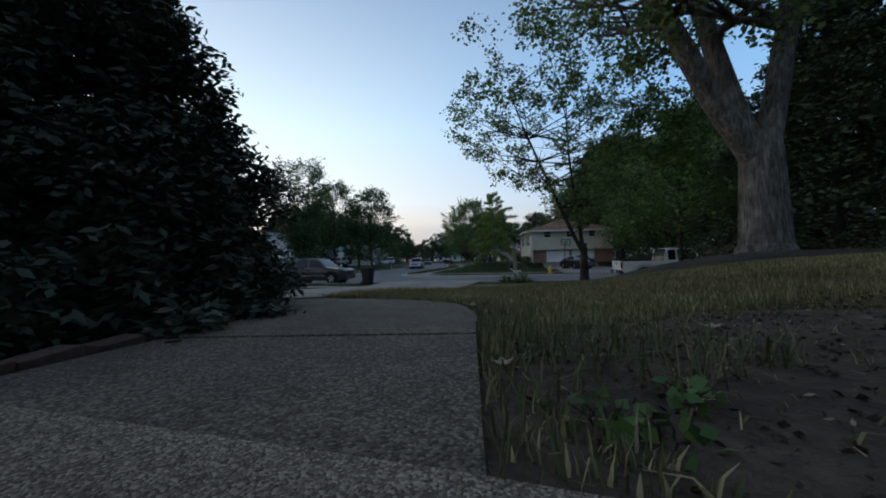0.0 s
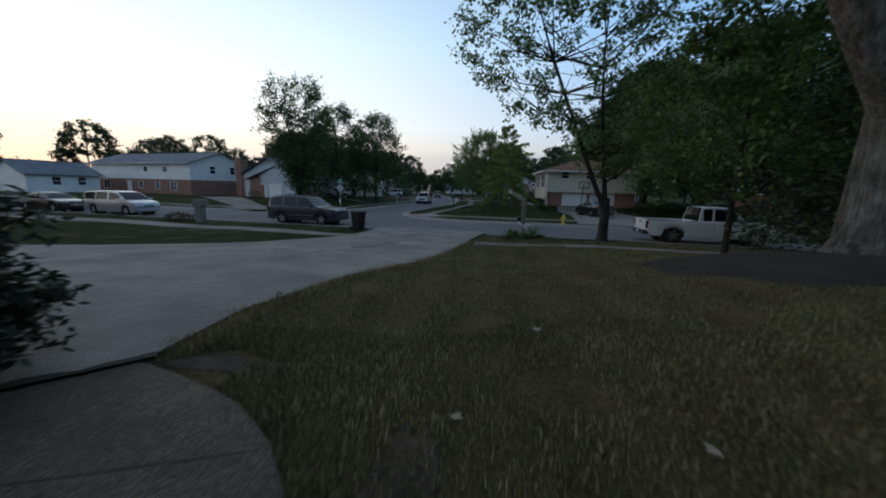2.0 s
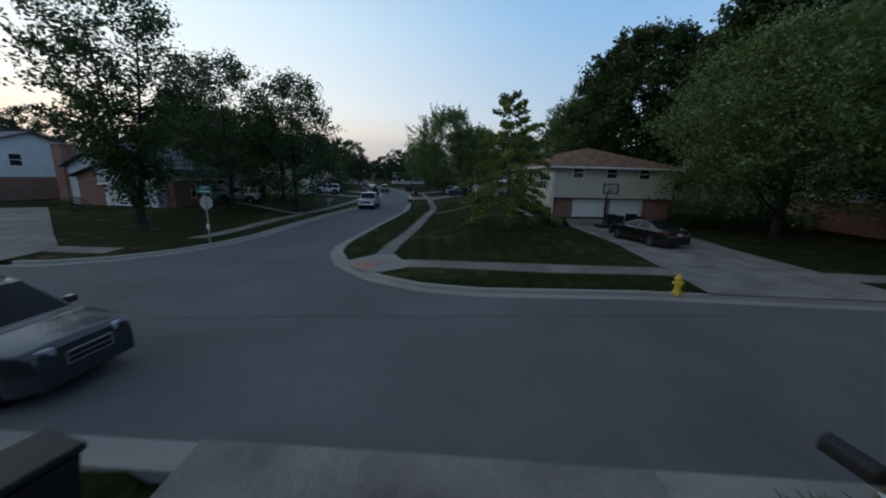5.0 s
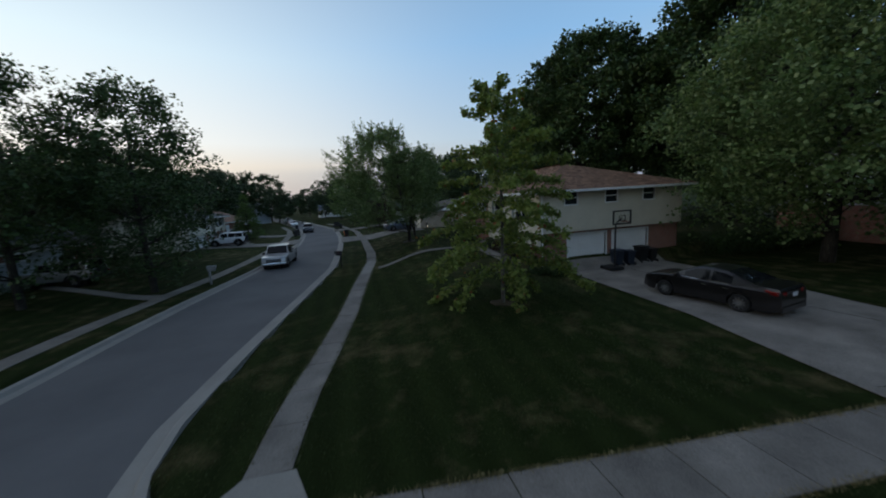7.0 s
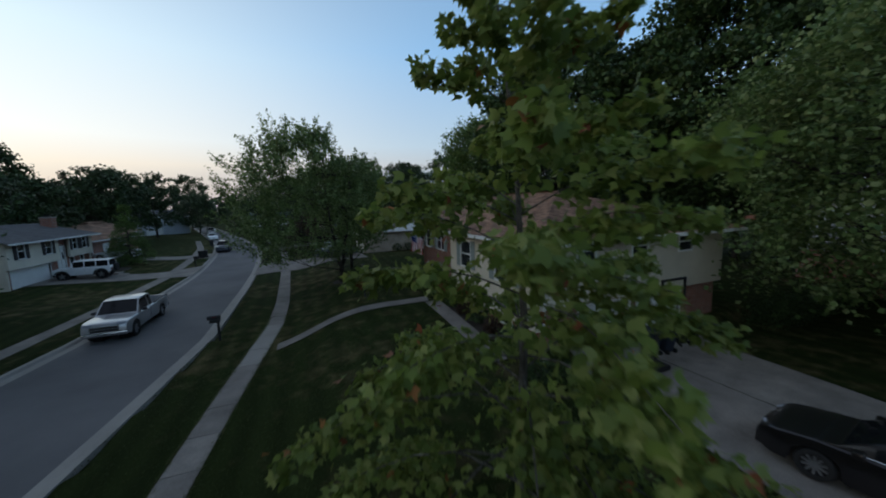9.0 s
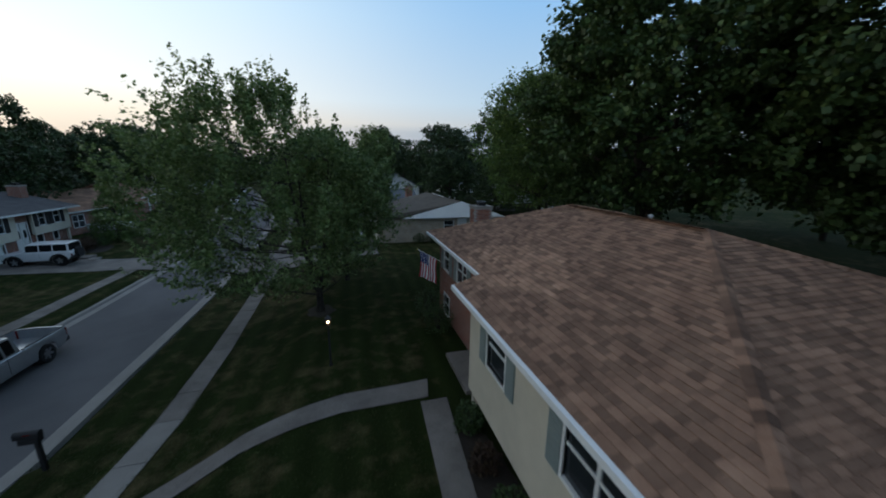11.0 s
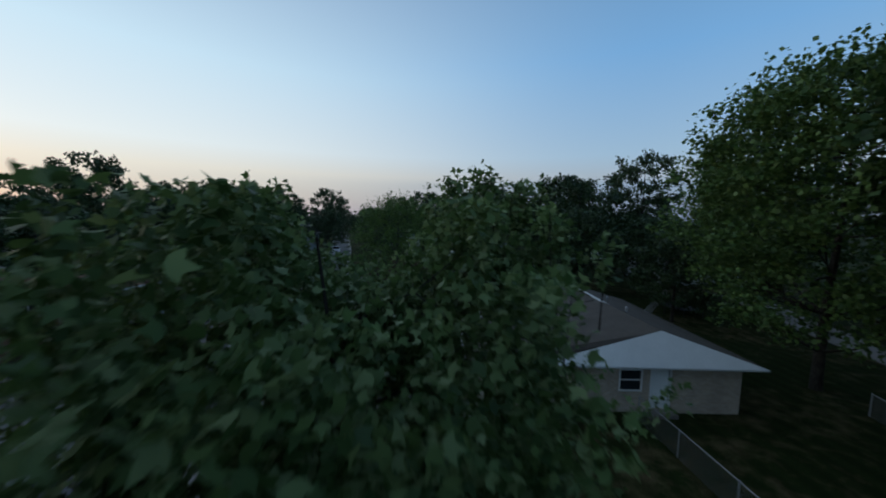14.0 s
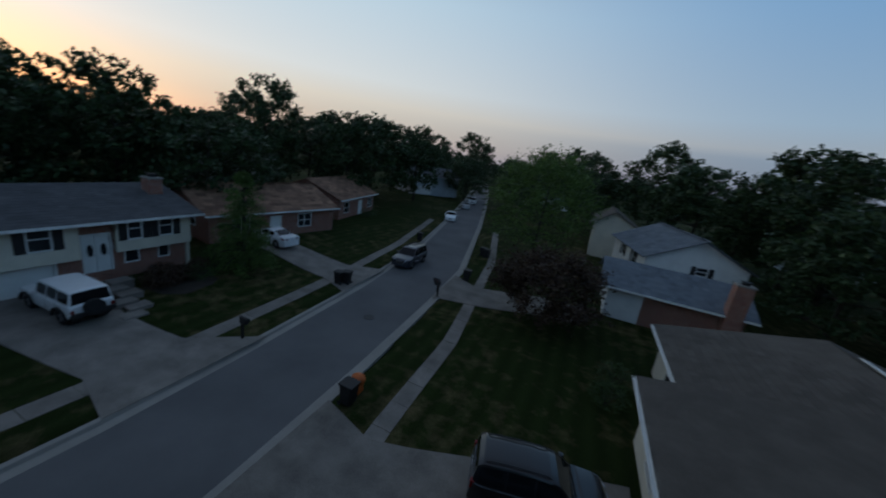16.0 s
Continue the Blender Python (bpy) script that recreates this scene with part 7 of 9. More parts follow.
vehicle("parked_sedan", "dark graphite sedan parked on the driveway", (14.0, 42.0, gz(14.0, 42.0) + 0.05), 98, "sedan", "paint_graphite", 5.0, 1.83, 1.47, 0.34, 2.78)
vehicle("pickup_truck", "silver crew cab pickup parked facing along the kerb", (-6.45, 64.6, 0), -91, "pickup", "paint_silver", 5.7, 1.95, 1.85, 0.4, 3.6, "truck")
vehicle("off_road_car", "white boxy four-door off-road car on the driveway", (-16.1, 82.75, gz(-16.1, 82.75) + 0.05), 183, "jeep", "paint_white", 4.1, 1.78, 1.76, 0.38, 2.7)
vehicle("parked_suv", "black compact SUV parked on the driveway", (6.75, 84.75, gz(6.75, 84.75) + 0.05), 13, "suv", "paint_black", 4.2, 1.8, 1.66, 0.36, 2.55)
vehicle("parked_sedan", "silver-blue car parked on the driveway", (6.6, 82.0, gz(6.6, 82.0) + 0.05), 12, "sedan", "paint_steel", 4.6, 1.8, 1.45, 0.34, 2.7)
vehicle("parked_suv", "dark SUV standing in the street", (-8.6, 104.2, 0), -86, "suv", "paint_navy", 4.7, 1.88, 1.75, 0.36, 2.7)
vehicle("minivan", "silver minivan parked across the street", (-24.0, 29.5, 0), -7, "van", "paint_silver", 5.0, 1.95, 1.72, 0.34, 3.0)
vehicle("parked_sedan", "dark saloon car parked beside the minivan", (-30.2, 29.8, 0), -7, "sedan", "paint_graphite", 4.8, 1.83, 1.46, 0.34, 2.75)
for x, y, t_, k, c, lb in ((-15.5, 131, -70, "sedan", "paint_white", "white car parked far down the street"), (-21, 158, -70, "suv", "paint_white", "white car parked far down the street"), (-19, 148, 110, "sedan", "paint_silver", "silver car far down the street"), (-19.5, 97.8, 178, "sedan", "paint_white", "white car parked on a driveway behind a tree"), (-19.5, 60.5, 175, "jeep", "paint_silver", "pale car parked in shade behind trees"), (27, 33.5, -7, "sedan", "paint_navy", "dark car parked beyond the driveway")):
    vehicle("parked_car", lb, (x, y, 0.0 if abs(t_) > 60 and abs(t_) < 120 or y < 34 and False else gz(x, y) + 0.03), t_, k, c, 4.6, 1.82, 1.48 if k == "sedan" else 1.7, 0.34, 2.7)

# ---- first garden: step, walk, bed, mulch, grass ----
bm = prism(BM(), [(-3.0, -1.5), (3.2, -1.5), (3.2, 3.49), (1.95, 3.79), (1.74, 3.845), (1.02, 4.0), (-3.0, 4.85)], 0.9, 1.335, "z")
bmesh.ops.bevel(bm, geom=[e for e in bm.edges if all(v.co.z > 1.3 for v in e.verts)], offset=0.03, segments=3, affect="EDGES")
step = mesh_ob("porch_slab", bm, "porch_aggregate")
tagged(step, "worn exposed-aggregate concrete porch slab at the start of the walk", "porch", kind="structure")
WL = [(0.30, 3.7), (0.30, 5.08), (0.27, 5.6), (0.2, 6.05), (0.0, 6.6), (-0.32, 7.1), (-0.75, 7.55)]
WR = [(1.76, 3.7), (1.79, 5.14), (1.81, 5.6), (1.80, 6.05), (1.60, 6.98), (0.85, 7.75), (-0.26, 8.18)]


def curve_fine(ps, k=4):
    out = []
    for i in range(len(ps) - 1):
        p0, p1, p2, p3 = (Vector(ps[max(0, min(len(ps) - 1, j))]) for j in (i - 1, i, i + 1, i + 2))
        for q in range(k):
            u = q / k
            v = 0.5 * ((2 * p1) + (p2 - p0) * u + (2 * p0 - 5 * p1 + 4 * p2 - p3) * u * u + (3 * p1 - p0 - 3 * p2 + p3) * u ** 3)
            out.append((v.x, v.y))
    return out + [ps[-1]]


fl, fr = curve_fine(WL), curve_fine(WR)
walk_host = thing("front_walk", "curved front walk of exposed-aggregate concrete panels", "walk", kind="structure")
for a, b in ((0, 4), (4, 12), (12, 18), (18, 24)):
    bm = BM()
    rows_ = []
    for i in range(a, b + 1):
        (x0, y0), (x1, y1) = fl[i], fr[i]
        if i == a:
            y0, y1 = y0 + 0.012, y1 + 0.012
        row = []
        for j in range(9):
            u = j / 8
            x, y = x0 + (x1 - x0) * u, y0 + (y1 - y0) * u
            row.append(bm.verts.new((x, y, gz(x, y) + 0.035 + (0.006 if a == 4 else 0))))
        rows_.append(row)
    for p, q in zip(rows_, rows_[1:]):
        for j in range(8):
            bm.faces.new((p[j], p[j + 1], q[j + 1], q[j]))
    r = bmesh.ops.extrude_face_region(bm, geom=bm.faces[:])
    bmesh.ops.translate(bm, vec=(0, 0, -0.12), verts=[v for v in r["geom"] if isinstance(v, bmesh.types.BMVert)])
    bmesh.ops.recalc_face_normals(bm, faces=bm.faces[:])
    part("panel", bm, "aggregate", walk_host)


def patch(name, cx, cy, rx, ry, material, label, category, lift=0.012, seed=1, dome=0.0, fade=0.25, kind="structure"):
    """An uneven patch laid on the ground."""
    bm = BM()
    rngp = random.Random(seed)
    ph = [rngp.uniform(0, 6.28) for _ in range(4)]
    rings = []
    c = bm.verts.new((cx, cy, gz(cx, cy) + lift + dome))
    for k in range(1, 9):
        row = []
        for i in range(40):
            a = 2 * math.pi * i / 40
            w = 1 + fade * (0.5 * math.sin(2 * a + ph[0]) + 0.35 * math.sin(5 * a + ph[1]) + 0.25 * math.sin(9 * a + ph[2]))
            u = k / 8
            x, y = cx + rx * w * u * math.cos(a), cy + ry * w * u * math.sin(a)
            row.append(bm.verts.new((x, y, gz(x, y) + lift * (1 if k < 8 else -2) + dome * (1 - u * u) + 0.012 * math.sin(7 * x) * math.sin(6 * y))))
        rings.append(row)
    for i in range(40):
        bm.faces.new((c, rings[0][i], rings[0][(i + 1) % 40]))
    for p, q in zip(rings, rings[1:]):
        for i in range(40):
            bm.faces.new((p[i], q[i], q[(i + 1) % 40], p[(i + 1) % 40]))
    bmesh.ops.recalc_face_normals(bm, faces=bm.faces[:])
    ob = mesh_ob(name, bm, material, smooth=True)
    return tagged(ob, label, category, kind=kind)


patch("bare_soil", 4.4, 4.6, 2.6, 1.45, "dirt", "bare dry soil with dead stalks beside the walk", "soil", 0.015, 3)
patch("bare_soil", 1.98, 6.9, 0.2, 1.0, "dirt", "dark bare soil along the curved walk", "soil", 0.016, 21)
patch("bare_soil", 0.35, 8.3, 0.7, 0.13, "dirt", "dark bare soil between walk and driveway", "soil", 0.012, 22)
patch("bare_soil", 7.6, 5.6, 2.2, 0.8, "dirt", "bare trodden soil in the thin lawn", "soil", 0.012, 5)
patch("mulch_bed", 9.6, 12.5, 3.6, 2.4, "mulch", "dark mulch bed round the big maple", "mulch", 0.02, 7, 0.27)
patch("mulch_bed", -3.6, 6.9, 3.4, 2.3, "mulch", "dark mulch bed under the junipers", "mulch", 0.016, 8)
patch("mulch_bed", 5.4, 43.6, 0.5, 0.5, "dirt", "small soil ring round the young maple", "mulch", 0.012, 9)
patch("mulch_bed", 5.6, 67.3, 0.8, 0.8, "mulch", "mulch ring round the lawn maple", "mulch", 0.012, 10)
patch("flower_bed", 10.45, 54.0, 0.75, 3.6, "mulch", "dark planting bed along the tan house", "bed", 0.014, 11, 0, 0.12)
patch("flower_bed", -16.4, 88.2, 1.7, 2.2, "mulch", "dark planting bed before the split-level house", "bed", 0.014, 12, 0, 0.12)


def blades(name, label, n, inside, height, seed, box_, lean=0.5, mat="grass", width=0.006, plain=False):
    """Grass blades on the ground, each a bent strip."""
    rng = np.random.default_rng(seed)
    x, y = rng.uniform(box_[0], box_[1], n), rng.uniform(box_[2], box_[3], n)
    ok = inside(x, y) & ~on_road(x, y)
    x, y = x[ok], y[ok]
    n = len(x)
    z = ground_z(x, y)
    h = height * rng.uniform(0.4, 1.25, n)
    a = rng.uniform(0, 2 * np.pi, n)
    d = np.stack([np.cos(a), np.sin(a), 0 * a], -1)
    s = np.stack([-np.sin(a), np.cos(a), 0 * a], -1) * (width * rng.uniform(0.6, 1.5, n))[:, None]
    k = (rng.uniform(0.1, 1, n) * lean)[:, None]
    p = np.stack([x, y, z - 0.01], -1)
    up = np.array([0, 0, 1.0])
    hh = h[:, None]
    mid = p + up * hh * 0.6 + d * hh * k * 0.35
    tip = p + up * hh * (1 - 0.35 * k) + d * hh * k
    if plain:
        v, f = np.stack([p - s, p + s, tip], 1).reshape(-1, 3), np.arange(n * 3).reshape(n, 3)
    else:
        v = np.stack([p - s, p + s, mid + s * 0.8, mid - s * 0.8, tip + s * 0.12, tip - s * 0.12], 1).reshape(-1, 3)
        f = (np.arange(n)[:, None, None] * 6 + np.array([[0, 1, 2, 3], [3, 2, 4, 5]])[None]).reshape(-1, 4)
    return tagged(array_mesh(name, v, f, mat), label, "grass", kind="stuff")


def not_paved(x, y):
    wr = np.interp(y, [p[1] for p in fr], [p[0] for p in fr])
    soil = ((x - 4.4) / 2.5) ** 2 + ((y - 4.6) / 1.4) ** 2 < 1
    soil2 = ((x - 7.6) / 2.2) ** 2 + ((y - 5.6) / 0.8) ** 2 < 1
    m_ = ((x - 9.3) / 3.5) ** 2 + ((y - 12.6) / 2.3) ** 2 < 1
    drv = x < np.interp(y, [8.3, 9.6, 12.0, 14.3, 18.6, 21.7, 24.9], [-0.25, -0.4, 0.0, 0.86, 1.55, 2.1, 2.9]) + 0.03
    thin = np.sin(x * 2.3 + 1.1 * np.sin(y * 1.7)) * np.sin(y * 2.1) > -0.75
    pav = (y > 20.1 - 0.115 * (x - 2.3)) & (y < 21.2 - 0.115 * (x - 2.3))
    return (x > np.where(y < 8.3, wr + 0.03, -9)) & ~((soil | soil2) & (np.sin(13 * x) * np.sin(11 * y) < 0.86)) & ~m_ & ~((y > 8.2) & drv) & thin & ~pav & ((y > 4.26 - 0.235 * x + 0.02) | (x > 3.25))


blades("grass", "short dry mown grass with tan and green blades", 84000, not_paved, 0.075, 1, (1.7, 10, 3.1, 10), mat="grass_dry", width=0.0035)
blades("grass", "short green grass among the dry blades", 36000, not_paved, 0.07, 11, (1.7, 10, 3.1, 10), width=0.0035)
blades("grass", "short dry grass at the bend of the walk", 15000, not_paved, 0.07, 12, (-0.6, 1.7, 7.0, 9.2), mat="grass_dry", width=0.004)
blades("grass", "short green grass at the bend of the walk", 9000, not_paved, 0.07, 13, (-0.6, 1.7, 7.0, 9.2), width=0.004)
blades("grass", "dry mown grass sloping to the street", 110000, not_paved, 0.06, 2, (-1.5, 13, 9, 22.5), width=0.006, mat="grass_dry", plain=True)
blades("grass", "green grass among the dry blades on the slope", 70000, not_paved, 0.07, 16, (-1.5, 13, 9, 22.5), width=0.006, plain=True)
blades("grass", "green mown grass on the corner lawn", 60000, lambda x, y: (x > right_of_a(y) + 0.3) & (y > far_of_b(x) + 0.3) & (x < np.interp(y, [35, 50, 51], [9.6, 11.8, 9.0])) & ~((x > pave_line(y) - 0.03) & (x < pave_line(y) + 0.87)) & ~((y < 37.0) & (y > 34.6)), 0.06, 12, (-4, 12, 33, 60), width=0.014, plain=True, mat="grass_lawn")
blades("grass", "uneven grass edge hanging over the driveway", 70000, lambda x, y: (x > np.interp(y, [8.3, 9.6, 12.0, 14.3, 18.6, 21.7], [-0.25, -0.4, 0.0, 0.86, 1.55, 2.1]) - 0.05 + 0.06 * np.sin(5 * y) * np.sin(2.3 * y)) & (x < np.interp(y, [8.3, 9.6, 12.0, 14.3, 18.6, 21.7], [-0.25, -0.4, 0.0, 0.86, 1.55, 2.1]) + 0.25), 0.13, 15, (-0.6, 2.5, 8.35, 21.0), 0.8, "grass_dry", 0.006, True)
blades("grass", "longer grass tufts along the front walk", 7000, lambda x, y: (np.abs(x - np.interp(y, [p[1] for p in fr], [p[0] for p in fr]) - 0.14) < 0.14) & (y < 7.9) & (y > 4.0), 0.12, 3, (0.3, 2.4, 3.95, 8.3), 0.9, width=0.0028)
blades("grass", "weed tufts at the edge of the bare soil", 900, lambda x, y: ((x - 2.3) / 0.4) ** 2 + ((y - 4.95) / 0.5) ** 2 < 1, 0.17, 4, (1.86, 2.9, 4.4, 5.5), 1.2, width=0.0025)
blades("grass", "dead straw stalks lying on the bare soil", 3600, lambda x, y: ((x - 4.4) / 2.6) ** 2 + ((y - 4.6) / 1.45) ** 2 < 1, 0.06, 14, (1.8, 7.0, 3.1, 6.1), 2.4, "grass_dry", 0.003)
blades("grass", "weed tuft in the bare soil", 160, lambda x, y: ((x - 2.75) / 0.1) ** 2 + ((y - 4.75) / 0.1) ** 2 < 1, 0.17, 5, (2.6, 2.9, 4.6, 4.9), 1.2, width=0.003)

blades("grass", "ragged grass fringe along the pavement slabs", 70000, lambda x, y: (np.abs(y - 36.75 + 0.105 * (x + 0.7)) < 0.09) | (np.abs(y - 35.4 + 0.105 * (x + 0.7)) < 0.09), 0.09, 17, (-0.7, 16, 33.6, 36.9), 0.9, "grass_dry", 0.008, True)
blades("grass", "ragged grass fringe along the narrow pavement", 130000, lambda x, y: (np.abs(x - pave_line(y)) < 0.08) | (np.abs(x - pave_line(y) - 0.84) < 0.08), 0.09, 18, (-2.6, 3.2, 37.9, 62), 0.9, "grass", 0.01, True)


def dead_leaf(x, y, s, turn, lb="curled dry tan maple leaf on the ground"):
    bm = BM()
    vs = [bm.verts.new((p[0] * s, p[1] * s, 0.015 + 0.35 * s * (abs(p[0]) ** 1.5) + 0.12 * s * abs(p[1] - 0.5))) for p in ((0, 0), (0.32, 0.18), (0.62, 0.62), (0.22, 0.6), (0.0, 1.1), (-0.22, 0.6), (-0.62, 0.62), (-0.32, 0.18))]
    bm.faces.new(vs)
    r = bmesh.ops.extrude_face_region(bm, geom=bm.faces[:])
    bmesh.ops.translate(bm, vec=(0, 0, 0.003), verts=[v for v in r["geom"] if isinstance(v, bmesh.types.BMVert)])
    ob = mesh_ob("dry_leaf", bm, "dry")
    ob.matrix_world = pose(x, y, gz(x, y) + 0.02, 6, -4, turn)
    return tagged(ob, lb, "leaf", "dry leaves on the first lawn")


M["dry"] = surface("dry_leaf_tan", (0.20, 0.15, 0.10), (0.36, 0.29, 0.20), None, 20, 3, 0.9, 0.3, 0.003)
for i, (x, y, s) in enumerate(((1.86, 4.6, 0.06), (1.84, 6.5, 0.10), (2.85, 6.35, 0.11), (2.6, 4.0, 0.07), (3.2, 3.5, 0.08), (2.9, 5.2, 0.08), (4.4, 5.4, 0.09), (3.6, 7.6, 0.09), (5.0, 8.0, 0.1), (2.2, 7.8, 0.08), (4.2, 4.2, 0.07), (3.0, 9.4, 0.1), (5.5, 6.2, 0.1))):
    dead_leaf(x, y, s, i * 67)
# weeds by the step: broad green leaves on short stems
for i, (x, y) in enumerate(((2.02, 4.25), (2.12, 4.18), (2.28, 4.4))):
    shrub("weed", "low broad-leaved green weed at the walk's edge", base_at(x, y), 0.07, 0.1, "leaf_maple", 300 + i, 30, 0.04, "weed", "weeds by the walk", 0.004)
# crumbs of earth and leaf litter on the bare soil
rng_l = np.random.default_rng(44)
a_, q_ = rng_l.uniform(0, 2 * np.pi, 5200), rng_l.uniform(0, 1, 5200) ** 0.5
lx, ly = 4.4 + 2.6 * q_ * np.cos(a_), 4.6 + 1.45 * q_ * np.sin(a_)
ok_ = (lx > 1.85) & (ly > 4.3 - 0.235 * lx)
lx, ly = lx[ok_], ly[ok_]
vv, ff = leaf_arrays(rng_l, np.stack([lx, ly, ground_z(lx, ly) + 0.02], -1), 0.022, SCALE4 * np.array([2.2, 1, 1]), 0.0)
tagged(array_mesh("leaf_litter", vv, ff, "dirt"), "brown crumbs and leaf litter on the bare soil", "litter", kind="stuff")
vv, ff = leaf_arrays(rng_l, np.stack([lx[:500], ly[:500], ground_z(lx[:500], ly[:500]) + 0.022], -1), 0.03, SCALE4, 0.0)
tagged(array_mesh("leaf_litter", vv, ff, "dry"), "pale dry bits of leaf on the bare soil", "litter", kind="stuff")
# brick edging and toy beside the walk
edge_host = thing("brick_edging", "low brown brick edging between walk and mulch", "edging", kind="structure")
bm = BM()
box(bm, -0.10, 0.10, -0.05, 0.05, -0.06, 0.035, 0.006)
brick_data = bpy.data.meshes.new("brick")
bm.to_mesh(brick_data)
bm.free()
brick_data.materials.append(M["brick_piece"])
M["edging_brick"] = surface("soil_dark_brick", (0.028, 0.017, 0.012), (0.06, 0.032, 0.022), (0.10, 0.055, 0.038), 30, 5, 0.95, 0.5, 0.005, per_object=0.4)
edging_data = brick_data.copy()
edging_data.materials[0] = M["edging_brick"]
acc = 0.0
for (x0, y0), (x1, y1) in zip(fl, fl[1:]):
    d = math.hypot(x1 - x0, y1 - y0)
    k = max(1, round(d / 0.215))
    for i in range(k):
        u = (i + 0.5) / k
        x, y = x0 + (x1 - x0) * u - 0.075, y0 + (y1 - y0) * u
        o = new("brick", edging_data)
        o.parent = edge_host
        o.matrix_local = pose(x, y, gz(x, y) + 0.03 + random.uniform(-0.01, 0.012), random.uniform(-4, 4), random.uniform(-4, 4), math.degrees(math.atan2(y1 - y0, x1 - x0)) + random.uniform(-5, 5))
toy = thing("toy_truck", "yellow and green plastic toy lying in the mulch", "toy", (-0.72, 5.05, gz(-0.72, 5.05) - 0.02), 20)
bm = BM()
box(bm, -0.26, 0.26, -0.14, 0.14, 0.05, 0.17, 0.04)
M["toy_yellow"] = paint("toy_yellow", (0.50, 0.30, 0.03), 0.45)
M["toy_green"] = paint("toy_green", (0.03, 0.13, 0.07), 0.5)
part("body", bm, "toy_yellow", toy)
bm = BM()
box(bm, -0.2, 0.05, -0.12, 0.12, 0.165, 0.30, 0.05)
part("cab", bm, "toy_green", toy)
for sx in (-0.17, 0.17):
    for sy in (-0.14, 0.14):
        bm = BM()
        cyl(bm, (sx, sy - 0.025, 0.055), (sx, sy + 0.025, 0.055), 0.06, None, 12)
        part("wheel", bm, "black_plastic", toy)


def crack(line, width, seed, label="long soil-filled crack in the driveway", lift=0.0525, mat="dark_soil_gap", name="crack"):
    rc_ = random.Random(seed)
    bm = BM()
    prev = None
    for i in range(len(line) - 1):
        (x0, y0), (x1, y1) = line[i], line[i + 1]
        k = max(2, int(math.hypot(x1 - x0, y1 - y0) / 0.12))
        dx, dy = x1 - x0, y1 - y0
        ln = math.hypot(dx, dy)
        for j in range(k + (i == len(line) - 2)):
            u = j / k
            x, y = x0 + dx * u + rc_.uniform(-0.02, 0.02), y0 + dy * u + rc_.uniform(-0.02, 0.02)
            w = width * rc_.uniform(0.25, 1.3)
            a = bm.verts.new((x - dy / ln * w, y + dx / ln * w, gz(x, y) + lift))
            b = bm.verts.new((x + dy / ln * w, y - dx / ln * w, gz(x, y) + lift))
            if prev:
                bm.faces.new((prev[0], prev[1], b, a))
            prev = (a, b)
    bmesh.ops.recalc_face_normals(bm, faces=bm.faces[:])
    if bm.faces[0].normal.z < 0:
        bmesh.ops.reverse_faces(bm, faces=bm.faces[:])
    return tagged(mesh_ob(name, bm, mat), label, "crack", kind="structure")


crack([(-0.24, 8.28), (-0.4, 8.05), (-0.58, 7.82), (-0.78, 7.58)], 0.04, 11, "soil and dead leaves in the joint between walk and driveway", lift=0.062)
crack([(-2.45, 13.4), (-2.2, 14.31), (-1.95, 15.3), (-1.72, 16.2)], 0.028, 1, lift=0.085)
crack([(-1.72, 16.2), (-1.58, 16.9), (-1.25, 18.4), (-0.82, 20.2), (-0.6, 20.8)], 0.032, 2, lift=0.06)
crack([(-3.6, 21.35), (-1.0, 21.15), (2.0, 20.85)], 0.012, 3, "straight joint across the driveway")
crack([(-3.3, 22.9), (-0.5, 22.55), (2.3, 22.2)], 0.012, 4, "straight joint across the driveway")
crack([(-1.7, 16.3), (-0.9, 16.2), (0.0, 16.6)], 0.007, 6, "branching hairline crack in the driveway")
crack([(16.4, 36.0), (16.0, 40.0), (15.6, 44.0), (15.5, 49.6)], 0.03, 7, "dark joint along the stained driveway")
crack([(11.0, 36.0), (17.6, 35.2)], 0.03, 8, "dark joint across the stained driveway")
crack([(12.6, 43.0), (18.2, 42.0)], 0.012, 9, "straight joint across the driveway")
for i, (x, y, rx, ry) in enumerate(((-1.75, 17.3, 0.22, 0.13), (-1.2, 15.0, 0.16, 0.07), (-0.5, 18.6, 0.3, 0.08))):
    blades("grass", "small grass clump growing in a driveway crack", 160, lambda X_, Y_, x=x, y=y, rx=rx, ry=ry: ((X_ - x) / rx) ** 2 + ((Y_ - y) / ry) ** 2 < 1, 0.06, 30 + i, (x - rx, x + rx, y - ry, y + ry))
    patch("mud_patch", x, y, rx, ry, "dark_soil_gap", "dark soil patch in the driveway", "soil", 0.054, 40 + i)
M["stain"] = surface("pale_spall", (0.22, 0.205, 0.185), (0.34, 0.32, 0.29), None, 26, 3, 0.95, 0.3, 0.005)
rng_p = random.Random(12)
for i, (x, y, rx, ry) in enumerate([(rng_p.uniform(-2.6, 0.6), rng_p.uniform(13.2, 16.2), rng_p.uniform(0.02, 0.06), rng_p.uniform(0.05, 0.2)) for _ in range(24)] + [(0.1, 19.2, 0.2, 0.1), (-2.6, 17.2, 0.3, 0.06)]):
    patch("spalled_patch", x, y, rx, ry, "stain", "pale spalled patch on the driveway", "stain", 0.058, 50 + i, 0, 0.5)


